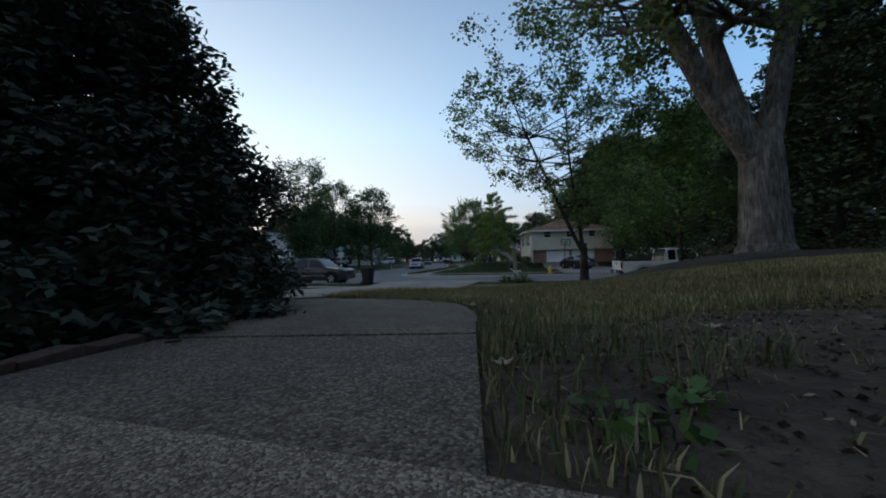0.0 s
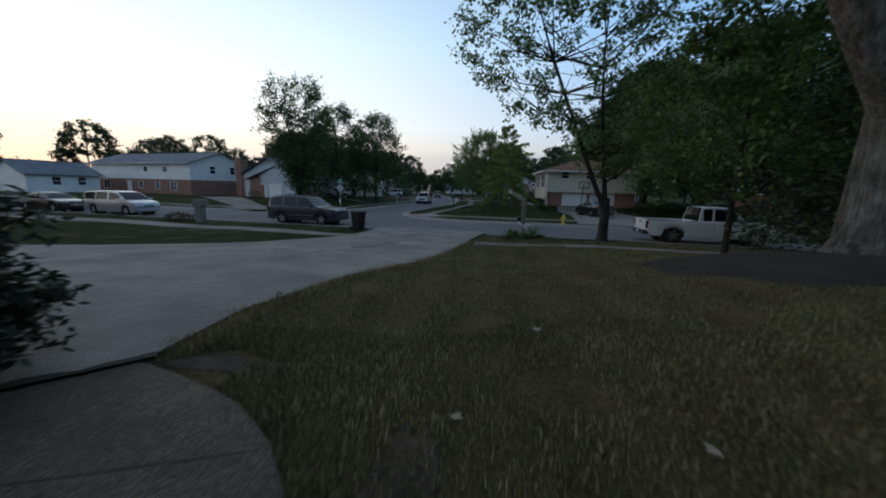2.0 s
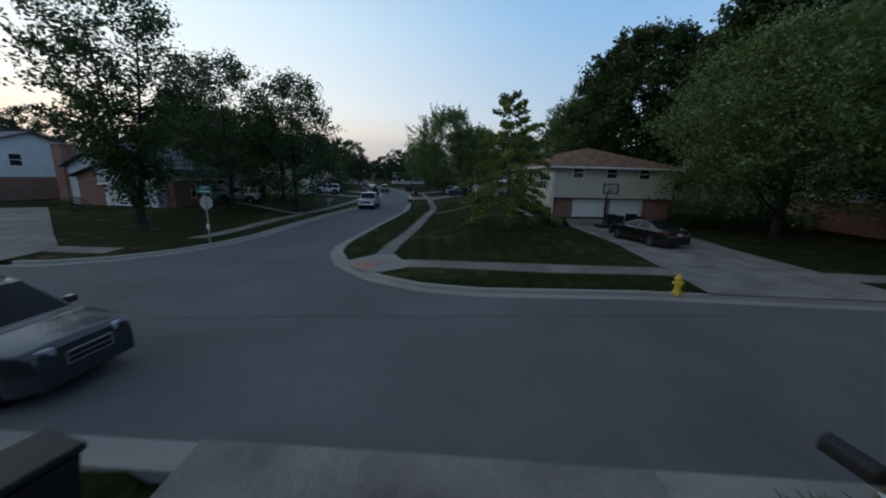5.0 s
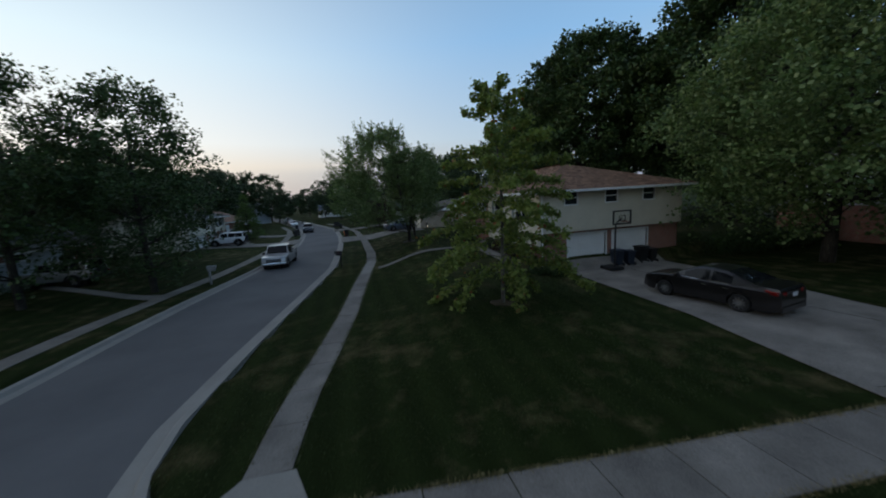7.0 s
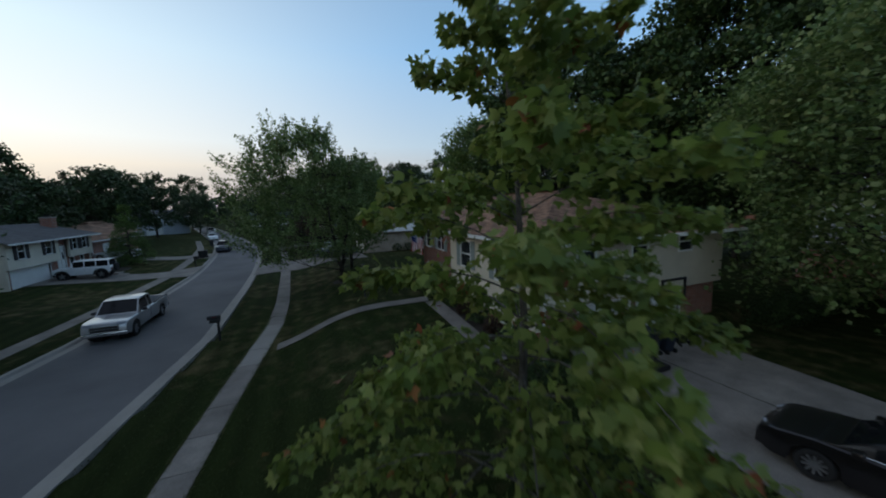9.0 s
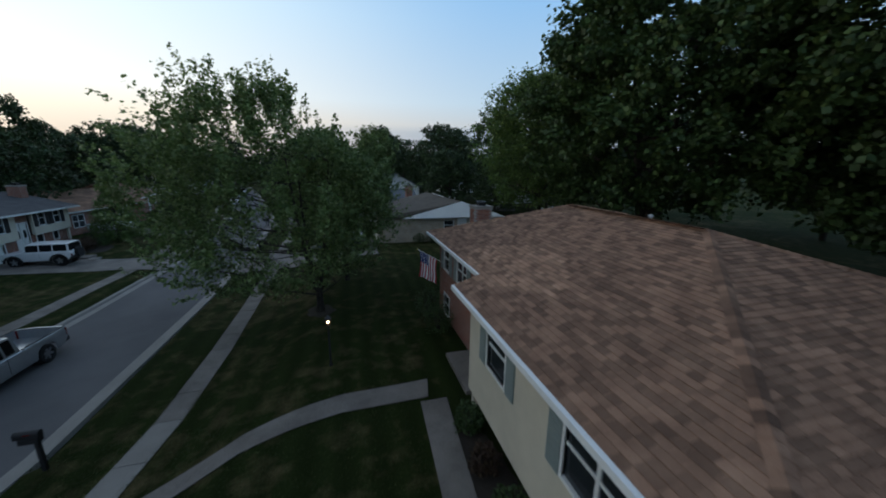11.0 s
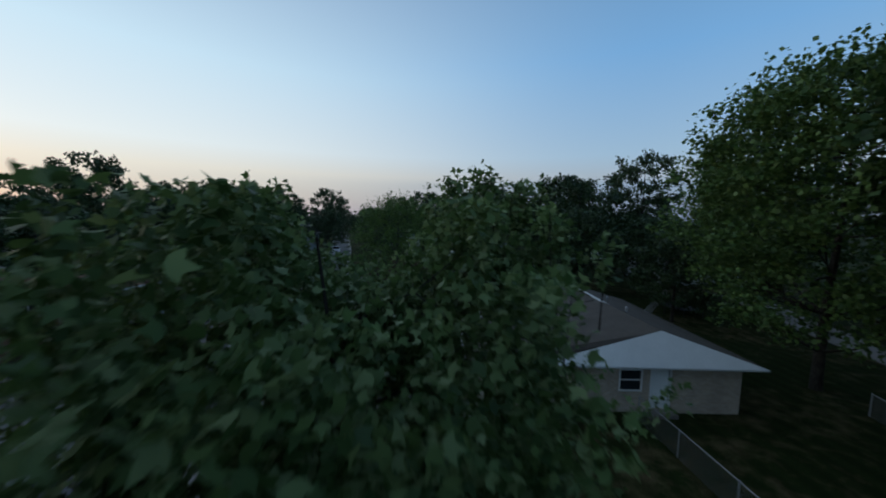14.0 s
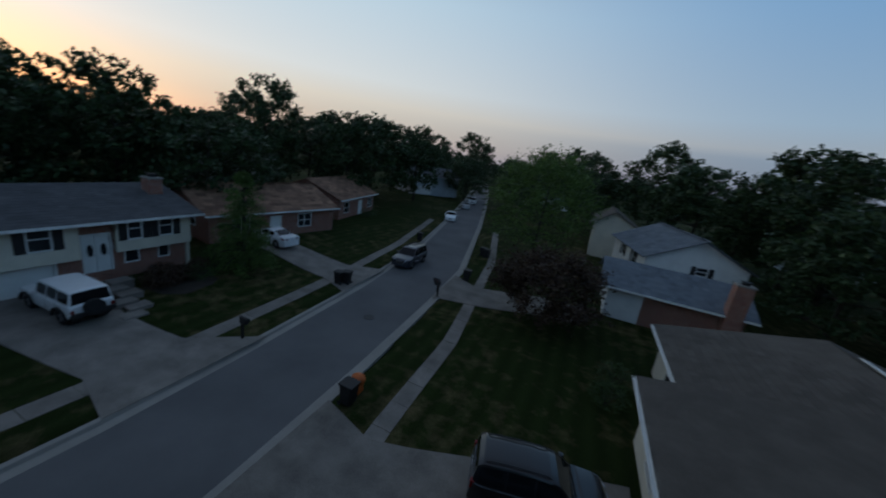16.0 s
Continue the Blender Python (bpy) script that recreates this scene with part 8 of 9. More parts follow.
# ---- street furniture ----
def wheelie_bin(x, y, z, turn, label, mat="black_plastic", lid="black_plastic", h=1.05):
    b_ = thing("trash_bin", label, "bin", (x, y, z), turn)
    bm = BM()
    k = h / 1.05
    lo, hi = [(-0.24, -0.22), (0.24, -0.22), (0.24, 0.22), (-0.24, 0.22)], [(-0.3, -0.31), (0.3, -0.31), (0.3, 0.31), (-0.3, 0.31)]
    va = [bm.verts.new((p[0] * k, p[1] * k, 0.04)) for p in lo]
    vb = [bm.verts.new((p[0] * k, p[1] * k, 0.94 * k)) for p in hi]
    bm.faces.new(list(reversed(va)))
    bm.faces.new(vb)
    for i in range(4):
        bm.faces.new((va[i], va[(i + 1) % 4], vb[(i + 1) % 4], vb[i]))
    bmesh.ops.bevel(bm, geom=bm.edges[:], offset=0.035, segments=2, affect="EDGES")
    part("body", bm, mat, b_)
    bm = BM()
    box(bm, -0.33 * k, 0.33 * k, -0.35 * k, 0.33 * k, 0.94 * k, 1.03 * k, 0.035)
    part("lid", bm, lid, b_)
    bm = BM()
    cyl(bm, (-0.26 * k, 0.37 * k, 0.96 * k), (0.26 * k, 0.37 * k, 0.96 * k), 0.018, None, 8)
    for s in (-0.24, 0.24):
        cyl(bm, (s * k, 0.3 * k, 0.95 * k), (s * k, 0.37 * k, 0.96 * k), 0.015, None, 6)
    part("handle", bm, mat, b_)
    for s in (-1, 1):
        bm = BM()
        cyl(bm, (s * 0.22 * k, 0.26 * k, 0.1), (s * 0.29 * k, 0.26 * k, 0.1), 0.1, None, 14)
        part("wheel", bm, "rubber", b_)
    return b_


M["bin_blue"] = surface("blue_plastic", (0.012, 0.018, 0.032), (0.02, 0.03, 0.05), None, 20, 2, 0.5, 0.1, 0.003)
wheelie_bin(-4.1, 24.35, gz(-4.1, 24.35), 160, "black wheeled trash bin on the verge")
wheelie_bin(-1.05, 85.5, gz(-1.05, 85.5), 90, "black wheeled trash bin at the kerb", lid="black_plastic")
wheelie_bin(-9.75, 95.2, gz(-9.75, 95.2), -80, "black trash bin at the driveway's edge")
wheelie_bin(-9.35, 95.6, gz(-9.35, 95.6), -80, "black trash bin at the driveway's edge")
wheelie_bin(-2.4, 103.6, gz(-2.4, 103.6), 90, "black trash bin on the verge")
wheelie_bin(-3.2, 112.5, gz(-3.2, 112.5), 90, "black trash bin on the verge")
wheelie_bin(-3.8, 112.8, gz(-3.8, 112.8), 90, "black trash bin on the verge")
wheelie_bin(-11.9, 112.5, gz(-11.9, 112.5), -80, "black trash bin on the far verge")
wheelie_bin(15.6, 49.2, gz(15.6, 49.2) + 0.03, 180, "dark blue trash bin beside the garage door", "bin_blue", "bin_blue")
wheelie_bin(16.4, 49.1, gz(16.4, 49.1) + 0.03, 180, "dark blue trash bin beside the garage door", "bin_blue", "bin_blue", 0.95)
wheelie_bin(17.6, 49.4, gz(17.6, 49.4) + 0.03, 180, "black trash bin beside the garage door", h=1.1)
wheelie_bin(18.3, 49.3, gz(18.3, 49.3) + 0.03, 180, "black trash bin beside the garage door", h=0.9)
bm = BM()
bmesh.ops.create_uvsphere(bm, u_segments=20, v_segments=12, radius=0.32)
for v in bm.verts:
    v.co.z = v.co.z * 0.85 * (1 + 0.05 * math.cos(6 * math.atan2(v.co.y, v.co.x)))
    k = 1 + 0.07 * math.cos(8 * math.atan2(v.co.y, v.co.x))
    v.co.x, v.co.y = v.co.x * k, v.co.y * k
orange = thing("orange_bucket", "rounded orange plastic bag beside the trash bin", "bag", (-1.2, 86.3, gz(-1.2, 86.3)))
for v in bm.verts:
    v.co.z += 0.62
part("bag", bm, "orange", orange, smooth=True)
bm = BM()
box(bm, -0.2, 0.2, -0.2, 0.2, 0.0, 0.4, 0.03)
part("box", bm, "orange", orange)


def mailbox(x, y, turn, label, post="black_plastic", box_mat="black_plastic", h=1.1, paper=True, lean=0.0):
    """A rural letter box with a domed top on a post; it faces its own -y."""
    m_ = thing("mailbox", label, "mailbox", (x, y, gz(x, y)), turn)
    bm = BM()
    prism(bm, [(-0.05, -0.2), (0.05, -0.2), (0.05 + lean, h), (-0.05 + lean, h)], -0.05, 0.05, "y")
    part("post", bm, post, m_)
    bm = BM()
    arc = [(-0.085, h)] + [(0.085 * math.cos(math.pi - i * math.pi / 8), h + 0.1 + 0.085 * math.sin(math.pi - i * math.pi / 8)) for i in range(9)] + [(0.085, h)]
    prism(bm, arc, -0.42, 0.12, "y")
    bx = part("box", bm, box_mat, m_)
    bm = BM()
    prism(bm, [(u * 1.04, h + (v - h) * 1.03) for u, v in arc], -0.435, -0.415, "y")
    part("door", bm, box_mat, bx)
    bm = BM()
    box(bm, 0.087, 0.093, -0.2, -0.05, h + 0.1, h + 0.13)
    part("flag", bm, "tail_red", bx)
    if paper:
        bm = BM()
        box(bm, -0.1, 0.1, -0.35, 0.1, h - 0.17, h - 0.01, 0.02)
        part("paper_holder", bm, post, m_)
    return m_


mailbox(-1.17, 59.3, 90 + 180, "black letter box with paper holder on a dark post")
mailbox(-2.9, 98.4, 90 + 180, "black letter box on a dark post beside the driveway")
mailbox(-8.3, 86.2, 90, "black letter box on a dark post on the verge")
mailbox(-9.65, 57.7, 90, "pale letter box on a post before the shaded lawn", "grey_metal", "grey_metal")
mailbox(-3.3, 99.2, 90 + 180, "small letter box beside its neighbour", h=0.95)
# thick leaning wooden post with a black letter box and a white bracket, yuccas at its foot
mp = thing("mailbox", "tall pale wooden post with black letter box and white bracket", "mailbox", (4.75, 23.9, gz(4.75, 23.9)), 0)
bm = BM()
prism(bm, [(-0.09, -0.25), (0.09, -0.25), (0.06, 1.95), (-0.12, 1.95)], -0.09, 0.09, "y")
bmesh.ops.bevel(bm, geom=bm.edges[:], offset=0.012, segments=1, affect="EDGES")
part("post", bm, "wood", mp)
bm = BM()
arc = [(-0.1, 0.0)] + [(0.1 * math.cos(math.pi - i * math.pi / 8), 0.11 + 0.1 * math.sin(math.pi - i * math.pi / 8)) for i in range(9)] + [(0.1, 0.0)]
prism(bm, arc, -0.1, 0.42, "y")
bmesh.ops.translate(bm, vec=(-0.22, 0.1, 0.82), verts=bm.verts[:])
part("box", bm, "black_plastic", mp)
bm = BM()
prism(bm, [(-0.34, 0.80), (-0.28, 0.80), (0.14, 0.52), (0.14, 0.45), (0.08, 0.45)], -0.12, -0.06, "y")
box(bm, -0.02, 0.30, -0.14, -0.05, 0.60, 0.68, 0.02)
part("bracket", bm, "white", mp)
for i, (x, y, s) in enumerate(((5.2, 23.75, 1.15), (4.1, 23.95, 0.85), (4.85, 23.55, 0.6), (4.45, 24.1, 0.7))):
    rngy = np.random.default_rng(400 + i)
    n = 46
    a = rngy.uniform(0, 2 * np.pi, n)
    el = rngy.uniform(0.25, 1.35, n)
    L_ = s * rngy.uniform(0.5, 0.8, n)
    d = np.stack([np.cos(a) * np.cos(el), np.sin(a) * np.cos(el), np.sin(el)], -1)
    sd = np.stack([-np.sin(a), np.cos(a), 0 * a], -1) * 0.022 * s
    p = d * 0.03
    md = d * (L_ * 0.55)[:, None]
    tp_ = d * L_[:, None] - np.array([0, 0, 1]) * (0.10 * L_ * np.cos(el))[:, None]
    vv = np.stack([p - sd, p + sd, md + sd * 1.1, tp_, md - sd * 1.1], 1).reshape(-1, 3)
    y_ = thing("yucca", "spiky grey-green yucca at the foot of the post", "plant", (x, y, gz(x, y)), 0, "yuccas by the wooden post")
    array_mesh("leaf_rosette", vv, np.arange(n * 5).reshape(n, 5), "leaf_silver", y_)

# stone letter-box pillar on the left verge with a low shrub
pil = thing("mailbox_pillar", "grey stone letter-box pillar with a broad cap", "mailbox", (-14.2, 25.3, gz(-14.2, 25.3)), -7)
part("shaft", box(BM(), -0.2, 0.2, -0.2, 0.2, -0.1, 0.95, 0.02), "concrete", pil)
part("head", box(BM(), -0.3, 0.36, -0.24, 0.24, 0.95, 1.32, 0.03), "concrete", pil)
part("letter_door", box(BM(), -0.12, 0.12, 0.235, 0.255, 1.02, 1.24, 0.01), "black_plastic", pil)
shrub("low_shrub", "low rusty-brown shrub at the foot of the pillar", base_at(-15.6, 25.3), 0.5, 0.8, "leaf_red", 91, 900, 0.07)

# hydrant
hy = thing("fire_hydrant", "yellow fire hydrant on the corner verge", "hydrant", (8.75, 32.2, gz(8.75, 32.2)), 0)
bm = BM()
cyl(bm, (0, 0, -0.05), (0, 0, 0.06), 0.16, None, 14)
cyl(bm, (0, 0, 0.05), (0, 0, 0.5), 0.105, 0.10, 14)
part("barrel", bm, "yellow", hy)
bm = BM()
cyl(bm, (0, 0, 0.5), (0, 0, 0.54), 0.14, None, 14)
cyl(bm, (0, 0, 0.54), (0, 0, 0.66), 0.115, 0.05, 14)
cyl(bm, (0, 0, 0.66), (0, 0, 0.72), 0.03, None, 6)
part("bonnet", bm, "yellow", hy)
for dx, dy in ((1, 0), (-1, 0), (0, -1)):
    bm = BM()
    cyl(bm, (0, 0, 0.38), (dx * 0.19, dy * 0.19, 0.38), 0.055, 0.06, 10)
    part("outlet", bm, "yellow", hy)

# stop sign with street name blades, seen from behind
sg = thing("stop_sign", "octagonal stop sign from behind with green street name blades", "sign", (-11.5, 40.3, gz(-11.5, 40.3)), -8)
bm = BM()
box(bm, -0.03, 0.03, -0.025, 0.025, -0.2, 2.85, 0.005)
part("post", bm, "grey_metal", sg)
octa = [(0.37 * math.cos(math.pi / 8 + i * math.pi / 4), 2.12 + 0.37 * math.sin(math.pi / 8 + i * math.pi / 4)) for i in range(8)]
pl_ = part("plate", prism(BM(), octa, 0.028, 0.032, "y"), "sign_back", sg)
part("face", prism(BM(), [(u * 0.96, 2.12 + (v - 2.12) * 0.96) for u, v in octa], 0.034, 0.036, "y"), "red_sign", pl_)
bl = part("street_blade", box(BM(), -0.42, 0.42, -0.012, 0.012, 2.62, 2.80, 0.004), "green_sign", sg)
part("lettering", box(BM(), -0.3, 0.3, -0.016, -0.0135, 2.68, 2.74), "cloth_white", bl, "white unreadable lettering as a bar")
bl = part("street_blade", box(BM(), -0.012, 0.012, -0.4, 0.4, 2.82, 3.0, 0.004), "green_sign", sg)
part("lettering", box(BM(), 0.0135, 0.016, -0.28, 0.28, 2.88, 2.94), "cloth_white", bl)
part("tag", box(BM(), -0.09, 0.09, -0.034, -0.03, 0.75, 1.0), "cloth_white", sg, "small white tag on the post")

# lit garden lantern
lp = thing("lamp_post", "black garden lamp post with a small lit lantern", "lamp", (6.35, 61.6, gz(6.35, 61.6)), 0)
bm = BM()
cyl(bm, (0, 0, -0.2), (0, 0, 1.7), 0.04, 0.032, 10)
cyl(bm, (0, 0, 0.0), (0, 0, 0.12), 0.075, 0.05, 10)
part("post", bm, "dark_metal", lp)
bm = BM()
for i in range(6):
    a = i * math.pi / 3
    cyl(bm, (0.07 * math.cos(a), 0.07 * math.sin(a), 1.72), (0.11 * math.cos(a), 0.11 * math.sin(a), 1.98), 0.008, None, 5)
cyl(bm, (0, 0, 1.98), (0, 0, 2.12), 0.14, 0.02, 6)
cyl(bm, (0, 0, 1.68), (0, 0, 1.73), 0.05, 0.08, 8)
part("lantern", bm, "dark_metal", lp)
mg = bpy.data.materials.new("lamp_glow")
mg.use_nodes = True
mg.node_tree.nodes["Principled BSDF"].inputs["Emission Color"].default_value = (1.0, 0.62, 0.30, 1)
mg.node_tree.nodes["Principled BSDF"].inputs["Emission Strength"].default_value = 14.0
M["lamp_glow"] = mg
bm = BM()
bmesh.ops.create_uvsphere(bm, u_segments=10, v_segments=8, radius=0.045, matrix=Matrix.Translation((0, 0, 1.83)))
part("bulb", bm, "lamp_glow", lp, "glowing warm bulb")

# flag on a slanting pole
fg = thing("wall_flag", "red, white and blue striped flag hanging from a slanting pole", "flag", (11.93, 65.05, 3.6), 180)
bm = BM()
cyl(bm, (0, 0, 0), (1.35, -0.3, 0.75), 0.015, None, 8)
part("pole", bm, "cloth_white", fg)
bm = BM()
bmesh.ops.create_uvsphere(bm, u_segments=8, v_segments=6, radius=0.03, matrix=Matrix.Translation((1.37, -0.305, 0.76)))
part("finial", bm, "yellow", fg)


def flag_at(u, v):
    """u along the pole (hoist), v down the cloth."""
    x = 0.42 + 0.80 * u
    bx, by, bz = x, -0.3 * x / 1.35, 0.75 * x / 1.35
    return Vector((bx + 0.10 * v + 0.03 * math.sin(5 * v + 2 * u), by + 0.10 * v + 0.07 * math.sin(4 * u * math.pi + 2.2 * v) * v, bz - 1.25 * v))


def cloth(u0, u1, v0, v1, mat, name, off=0.0):
    bm = BM()
    n, k = 10, 4
    g_ = [[bm.verts.new(flag_at(u0 + (u1 - u0) * j / k, v0 + (v1 - v0) * i / n) + Vector((0, off, 0))) for j in range(k + 1)] for i in range(n + 1)]
    for i in range(n):
        for j in range(k):
            bm.faces.new((g_[i][j], g_[i][j + 1], g_[i + 1][j + 1], g_[i + 1][j]))
    return part(name, bm, mat, fg)


for i in range(13):
    u0, u1 = i / 13, (i + 1) / 13
    v0 = 0.42 if u1 > 6 / 13 + 0.01 else 0.0
    cloth(u0, u1, v0, 1.0, "flag_red" if i % 2 == 0 else "cloth_white", "stripe")
cn = cloth(6 / 13, 1.0, 0.0, 0.42, "flag_blue", "canton")
bm = BM()
for i in range(5):
    for j in range(6):
        c = flag_at(6 / 13 + (i + 0.6) / 5.2 * (7 / 13), 0.03 + j * 0.066)
        for off in (-0.006, 0.006):
            pts_ = [c + Vector((0.022 * math.cos(a), off, 0.022 * math.sin(a))) for a in (k * 2 * math.pi / 5 for k in range(5))]
            bm.faces.new([bm.verts.new(p) for p in pts_])
tagged(part("stars", bm, "cloth_white", cn), kind="stuff")

# basketball stand
cs_, n_, l_, b_ = node_mat("clear_sheet", 0.05)
b_.inputs["Transmission Weight"].default_value, b_.inputs["IOR"].default_value = 1.0, 1.1
b_.inputs["Base Color"].default_value = (0.9, 0.92, 0.92, 1)
M["clear_sheet"] = cs_
hp = thing("basketball_stand", "black portable basketball stand before the garage", "basketball hoop", (14.55, 48.2, gz(14.55, 48.2) + 0.05), 0)
bm = BM()
cyl(bm, (0, 0, 0), (0.05, -0.0, 2.75), 0.05, None, 10)
cyl(bm, (0.05, 0, 2.7), (0.05, -0.45, 3.05), 0.04, None, 8)
part("pole", bm, "dark_metal", hp)
part("base", box(BM(), -0.4, 0.45, -0.3, 0.75, 0, 0.2, 0.06), "black_plastic", hp)
bd = part("backboard", box(BM(), -0.52, 0.62, -0.50, -0.47, 2.75, 3.45, 0.01), "clear_sheet", hp, "clear backboard with black border")
bm = BM()
for q in ((-0.56, 0.66, 3.42, 3.5), (-0.56, 0.66, 2.7, 2.78), (-0.56, -0.48, 2.78, 3.42), (0.58, 0.66, 2.78, 3.42)):
    box(bm, q[0], q[1], -0.515, -0.455, q[2], q[3])
part("border", bm, "black_plastic", bd)
bm = BM()
for q in ((-0.16, 0.26, 3.17, 3.21), (-0.16, 0.26, 2.9, 2.94), (-0.16, -0.12, 2.94, 3.17), (0.22, 0.26, 2.94, 3.17)):
    box(bm, q[0], q[1], -0.512, -0.498, q[2], q[3])
part("target", bm, "black_plastic", bd)
bm = BM()
for i in range(18):
    a, b = 2 * math.pi * i / 18, 2 * math.pi * (i + 1) / 18
    cyl(bm, (0.05 + 0.22 * math.cos(a), -0.75 + 0.22 * math.sin(a), 2.88), (0.05 + 0.22 * math.cos(b), -0.75 + 0.22 * math.sin(b), 2.88), 0.012, None, 5)
part("rim", bm, "tail_red", hp)

# shrubs and planting
k = 0
for x, y, h_, r_, lf in ((10.35, 51.2, 0.9, 0.5, "leaf_dark"), (10.3, 52.6, 0.7, 0.45, "leaf_red"), (10.4, 54.1, 0.85, 0.5, "leaf_dark"), (10.35, 55.6, 0.7, 0.4, "leaf_red"), (10.4, 57.0, 0.9, 0.45, "leaf_dark"), (11.1, 63.2, 1.5, 0.7, "leaf_dark"), (11.1, 65.0, 1.7, 0.75, "leaf_dark"),
                          (-16.6, 87.2, 1.0, 1.1, "leaf_red"), (-16.3, 89.2, 0.9, 1.0, "leaf_dark"), (-17.2, 90.8, 1.6, 1.3, "leaf_dark"), (9.0, 91.8, 1.3, 0.9, "leaf_dark"), (9.4, 93.6, 1.4, 1.0, "leaf_dark"), (14.2, 82.9, 1.0, 0.7, "leaf_dark"), (15.6, 83.0, 1.1, 0.7, "leaf_dark"), (8.2, 103.6, 0.8, 0.6, "leaf_dark"), (11.0, 48.9, 0.7, 0.6, "leaf_dark"), (10.2, 49.2, 0.8, 0.6, "leaf_dark"),
                          (-27.5, 50.5, 1.1, 0.9, "leaf_dark"), (-20.6, 57.0, 1.0, 0.9, "leaf_dark"), (-20.8, 62.5, 1.0, 0.9, "leaf_dark"), (-23.0, 108.5, 1.3, 1.2, "leaf_dark"), (-22.5, 116.5, 1.5, 1.3, "leaf_dark")):
    k += 1
    shrub("shrub", "low dark garden shrub against the house wall" if lf == "leaf_dark" else "rusty red low garden shrub against the house wall", base_at(x, y), h_, r_, lf, 500 + k, 900, 0.075)
rngh = np.random.default_rng(77)
hc = np.stack([rngh.uniform(22.6, 34, 9000), rngh.uniform(48.2, 49.6, 9000), rngh.uniform(0.1, 1.5, 9000)], -1)
hc[:, 2] *= 1 + 0.12 * np.sin(hc[:, 0] * 2.1)
vv, ff = leaf_arrays(rngh, hc, 0.1)
tagged(array_mesh("hedge", vv, ff, "leaf_dark"), "dark clipped hedge beside the driveway", "hedge", kind="stuff")

# low dark red bushes before the split-level house
for i, (x, y, r_) in enumerate(((-16.3, 86.8, 0.95), (-17.4, 87.6, 0.8), (-16.6, 88.3, 0.75), (-17.4, 89.8, 0.7))):
    shrub("bush", "low dark red-leaved bush in the planting bed", base_at(x, y), 0.9 * r_ + 0.3, r_, "leaf_red", 340 + i, 900, 0.11, "bush", "red bushes before the split-level house")

# ---- back garden of the corner house: deck, rail, parasol, tub, fence ----
M["deck"] = surface("reddish_deck", (0.10, 0.045, 0.035), (0.17, 0.08, 0.06), None, 25, 2, 0.85, 0.4, 0.006, per_object=0.2)
deck = thing("deck", "reddish timber deck with a pale rail behind the house", "deck", (0, 0, 0))
for i in range(44):
    part("plank", box(BM(), 15.05 + i * 0.2, 15.24 + i * 0.2, 66.5, 71.9, 2.28, 2.32), "deck", deck)
for x in (15.1, 19.4, 23.7):
    for y in (66.7, 69.2, 71.75):
        part("post", box(BM(), x - 0.05, x + 0.05, y - 0.05, y + 0.05, 0.2, 3.31), "white", deck)
for a, b in (((15.1, 66.7), (15.1, 71.75)), ((15.1, 71.75), (23.7, 71.75)), ((23.7, 66.7), (23.7, 71.75))):
    for z in (2.43, 3.29):
        bm = BM()
        box(bm, min(a[0], b[0]) - 0.04, max(a[0], b[0]) + 0.04, min(a[1], b[1]) - 0.04, max(a[1], b[1]) + 0.04, z - 0.035, z + 0.035)
        part("rail", bm, "white", deck)
    n = int(math.hypot(b[0] - a[0], b[1] - a[1]) / 0.22)
    for i in range(1, n):
        u = i / n
        x, y = a[0] + (b[0] - a[0]) * u, a[1] + (b[1] - a[1]) * u
        part("baluster", box(BM(), x - 0.012, x + 0.012, y - 0.012, y + 0.012, 2.46, 3.26), "dark_metal", deck)
um = thing("parasol", "closed white cantilever parasol on an arched pale pole", "parasol", (20.3, 70.7, 2.32), 0)
bm = BM()
pts_ = [(1.3 - 1.3 * (i / 8) ** 1.6, 0.0, 3.0 * math.sin(i / 8 * math.pi / 2) + 0.0) for i in range(9)]
limb(bm, pts_, 0.035, 0.03, 8)
limb(bm, [(0.75, 0, 0.0), (0.75, 0, 1.75)], 0.03, 0.03, 8)
limb(bm, [(0.3, 0, 0.06), (1.4, 0, 0.06)], 0.04, 0.04, 8)
part("pole", bm, "white", um)
bm = BM()
rings_ = []
for i in range(8):
    z = 3.0 - i * 0.25
    rr = [0.03, 0.09, 0.14, 0.18, 0.22, 0.25, 0.28, 0.30][i]
    rings_.append([bm.verts.new(((rr * (1 + 0.22 * (j % 2))) * math.cos(2 * math.pi * j / 16), (rr * (1 + 0.22 * (j % 2))) * math.sin(2 * math.pi * j / 16), z)) for j in range(16)])
for a, b in zip(rings_, rings_[1:]):
    for j in range(16):
        bm.faces.new((a[j], a[(j + 1) % 16], b[(j + 1) % 16], b[j]))
part("canopy", bm, "cloth_white", um)
tb = thing("garden_swing", "garden swing seat with a blue cushion on the deck", "swing", (17.0, 70.2, 2.32), 5)
part("cushion", box(BM(), -0.8, 0.8, -0.3, 0.3, 0.42, 0.56, 0.05), "bin_blue", tb, "blue seat cushion")
part("backrest", box(BM(), -0.8, 0.8, 0.28, 0.4, 0.5, 1.0, 0.04), "bin_blue", tb)
for s in (-0.95, 0.95):
    bm = BM()
    limb(bm, [(s, -0.6, 0), (s, 0.0, 1.5), (s, 0.6, 0)], 0.03, 0.03, 6)
    part("frame_leg", bm, "dark_metal", tb)
bm = BM()
cyl(bm, (-0.95, 0, 1.5), (0.95, 0, 1.5), 0.03, None, 8)
part("top_bar", bm, "dark_metal", tb)
tt = thing("garden_table", "round pale garden table on the deck", "table", (19.6, 68.8, 2.32), 0)
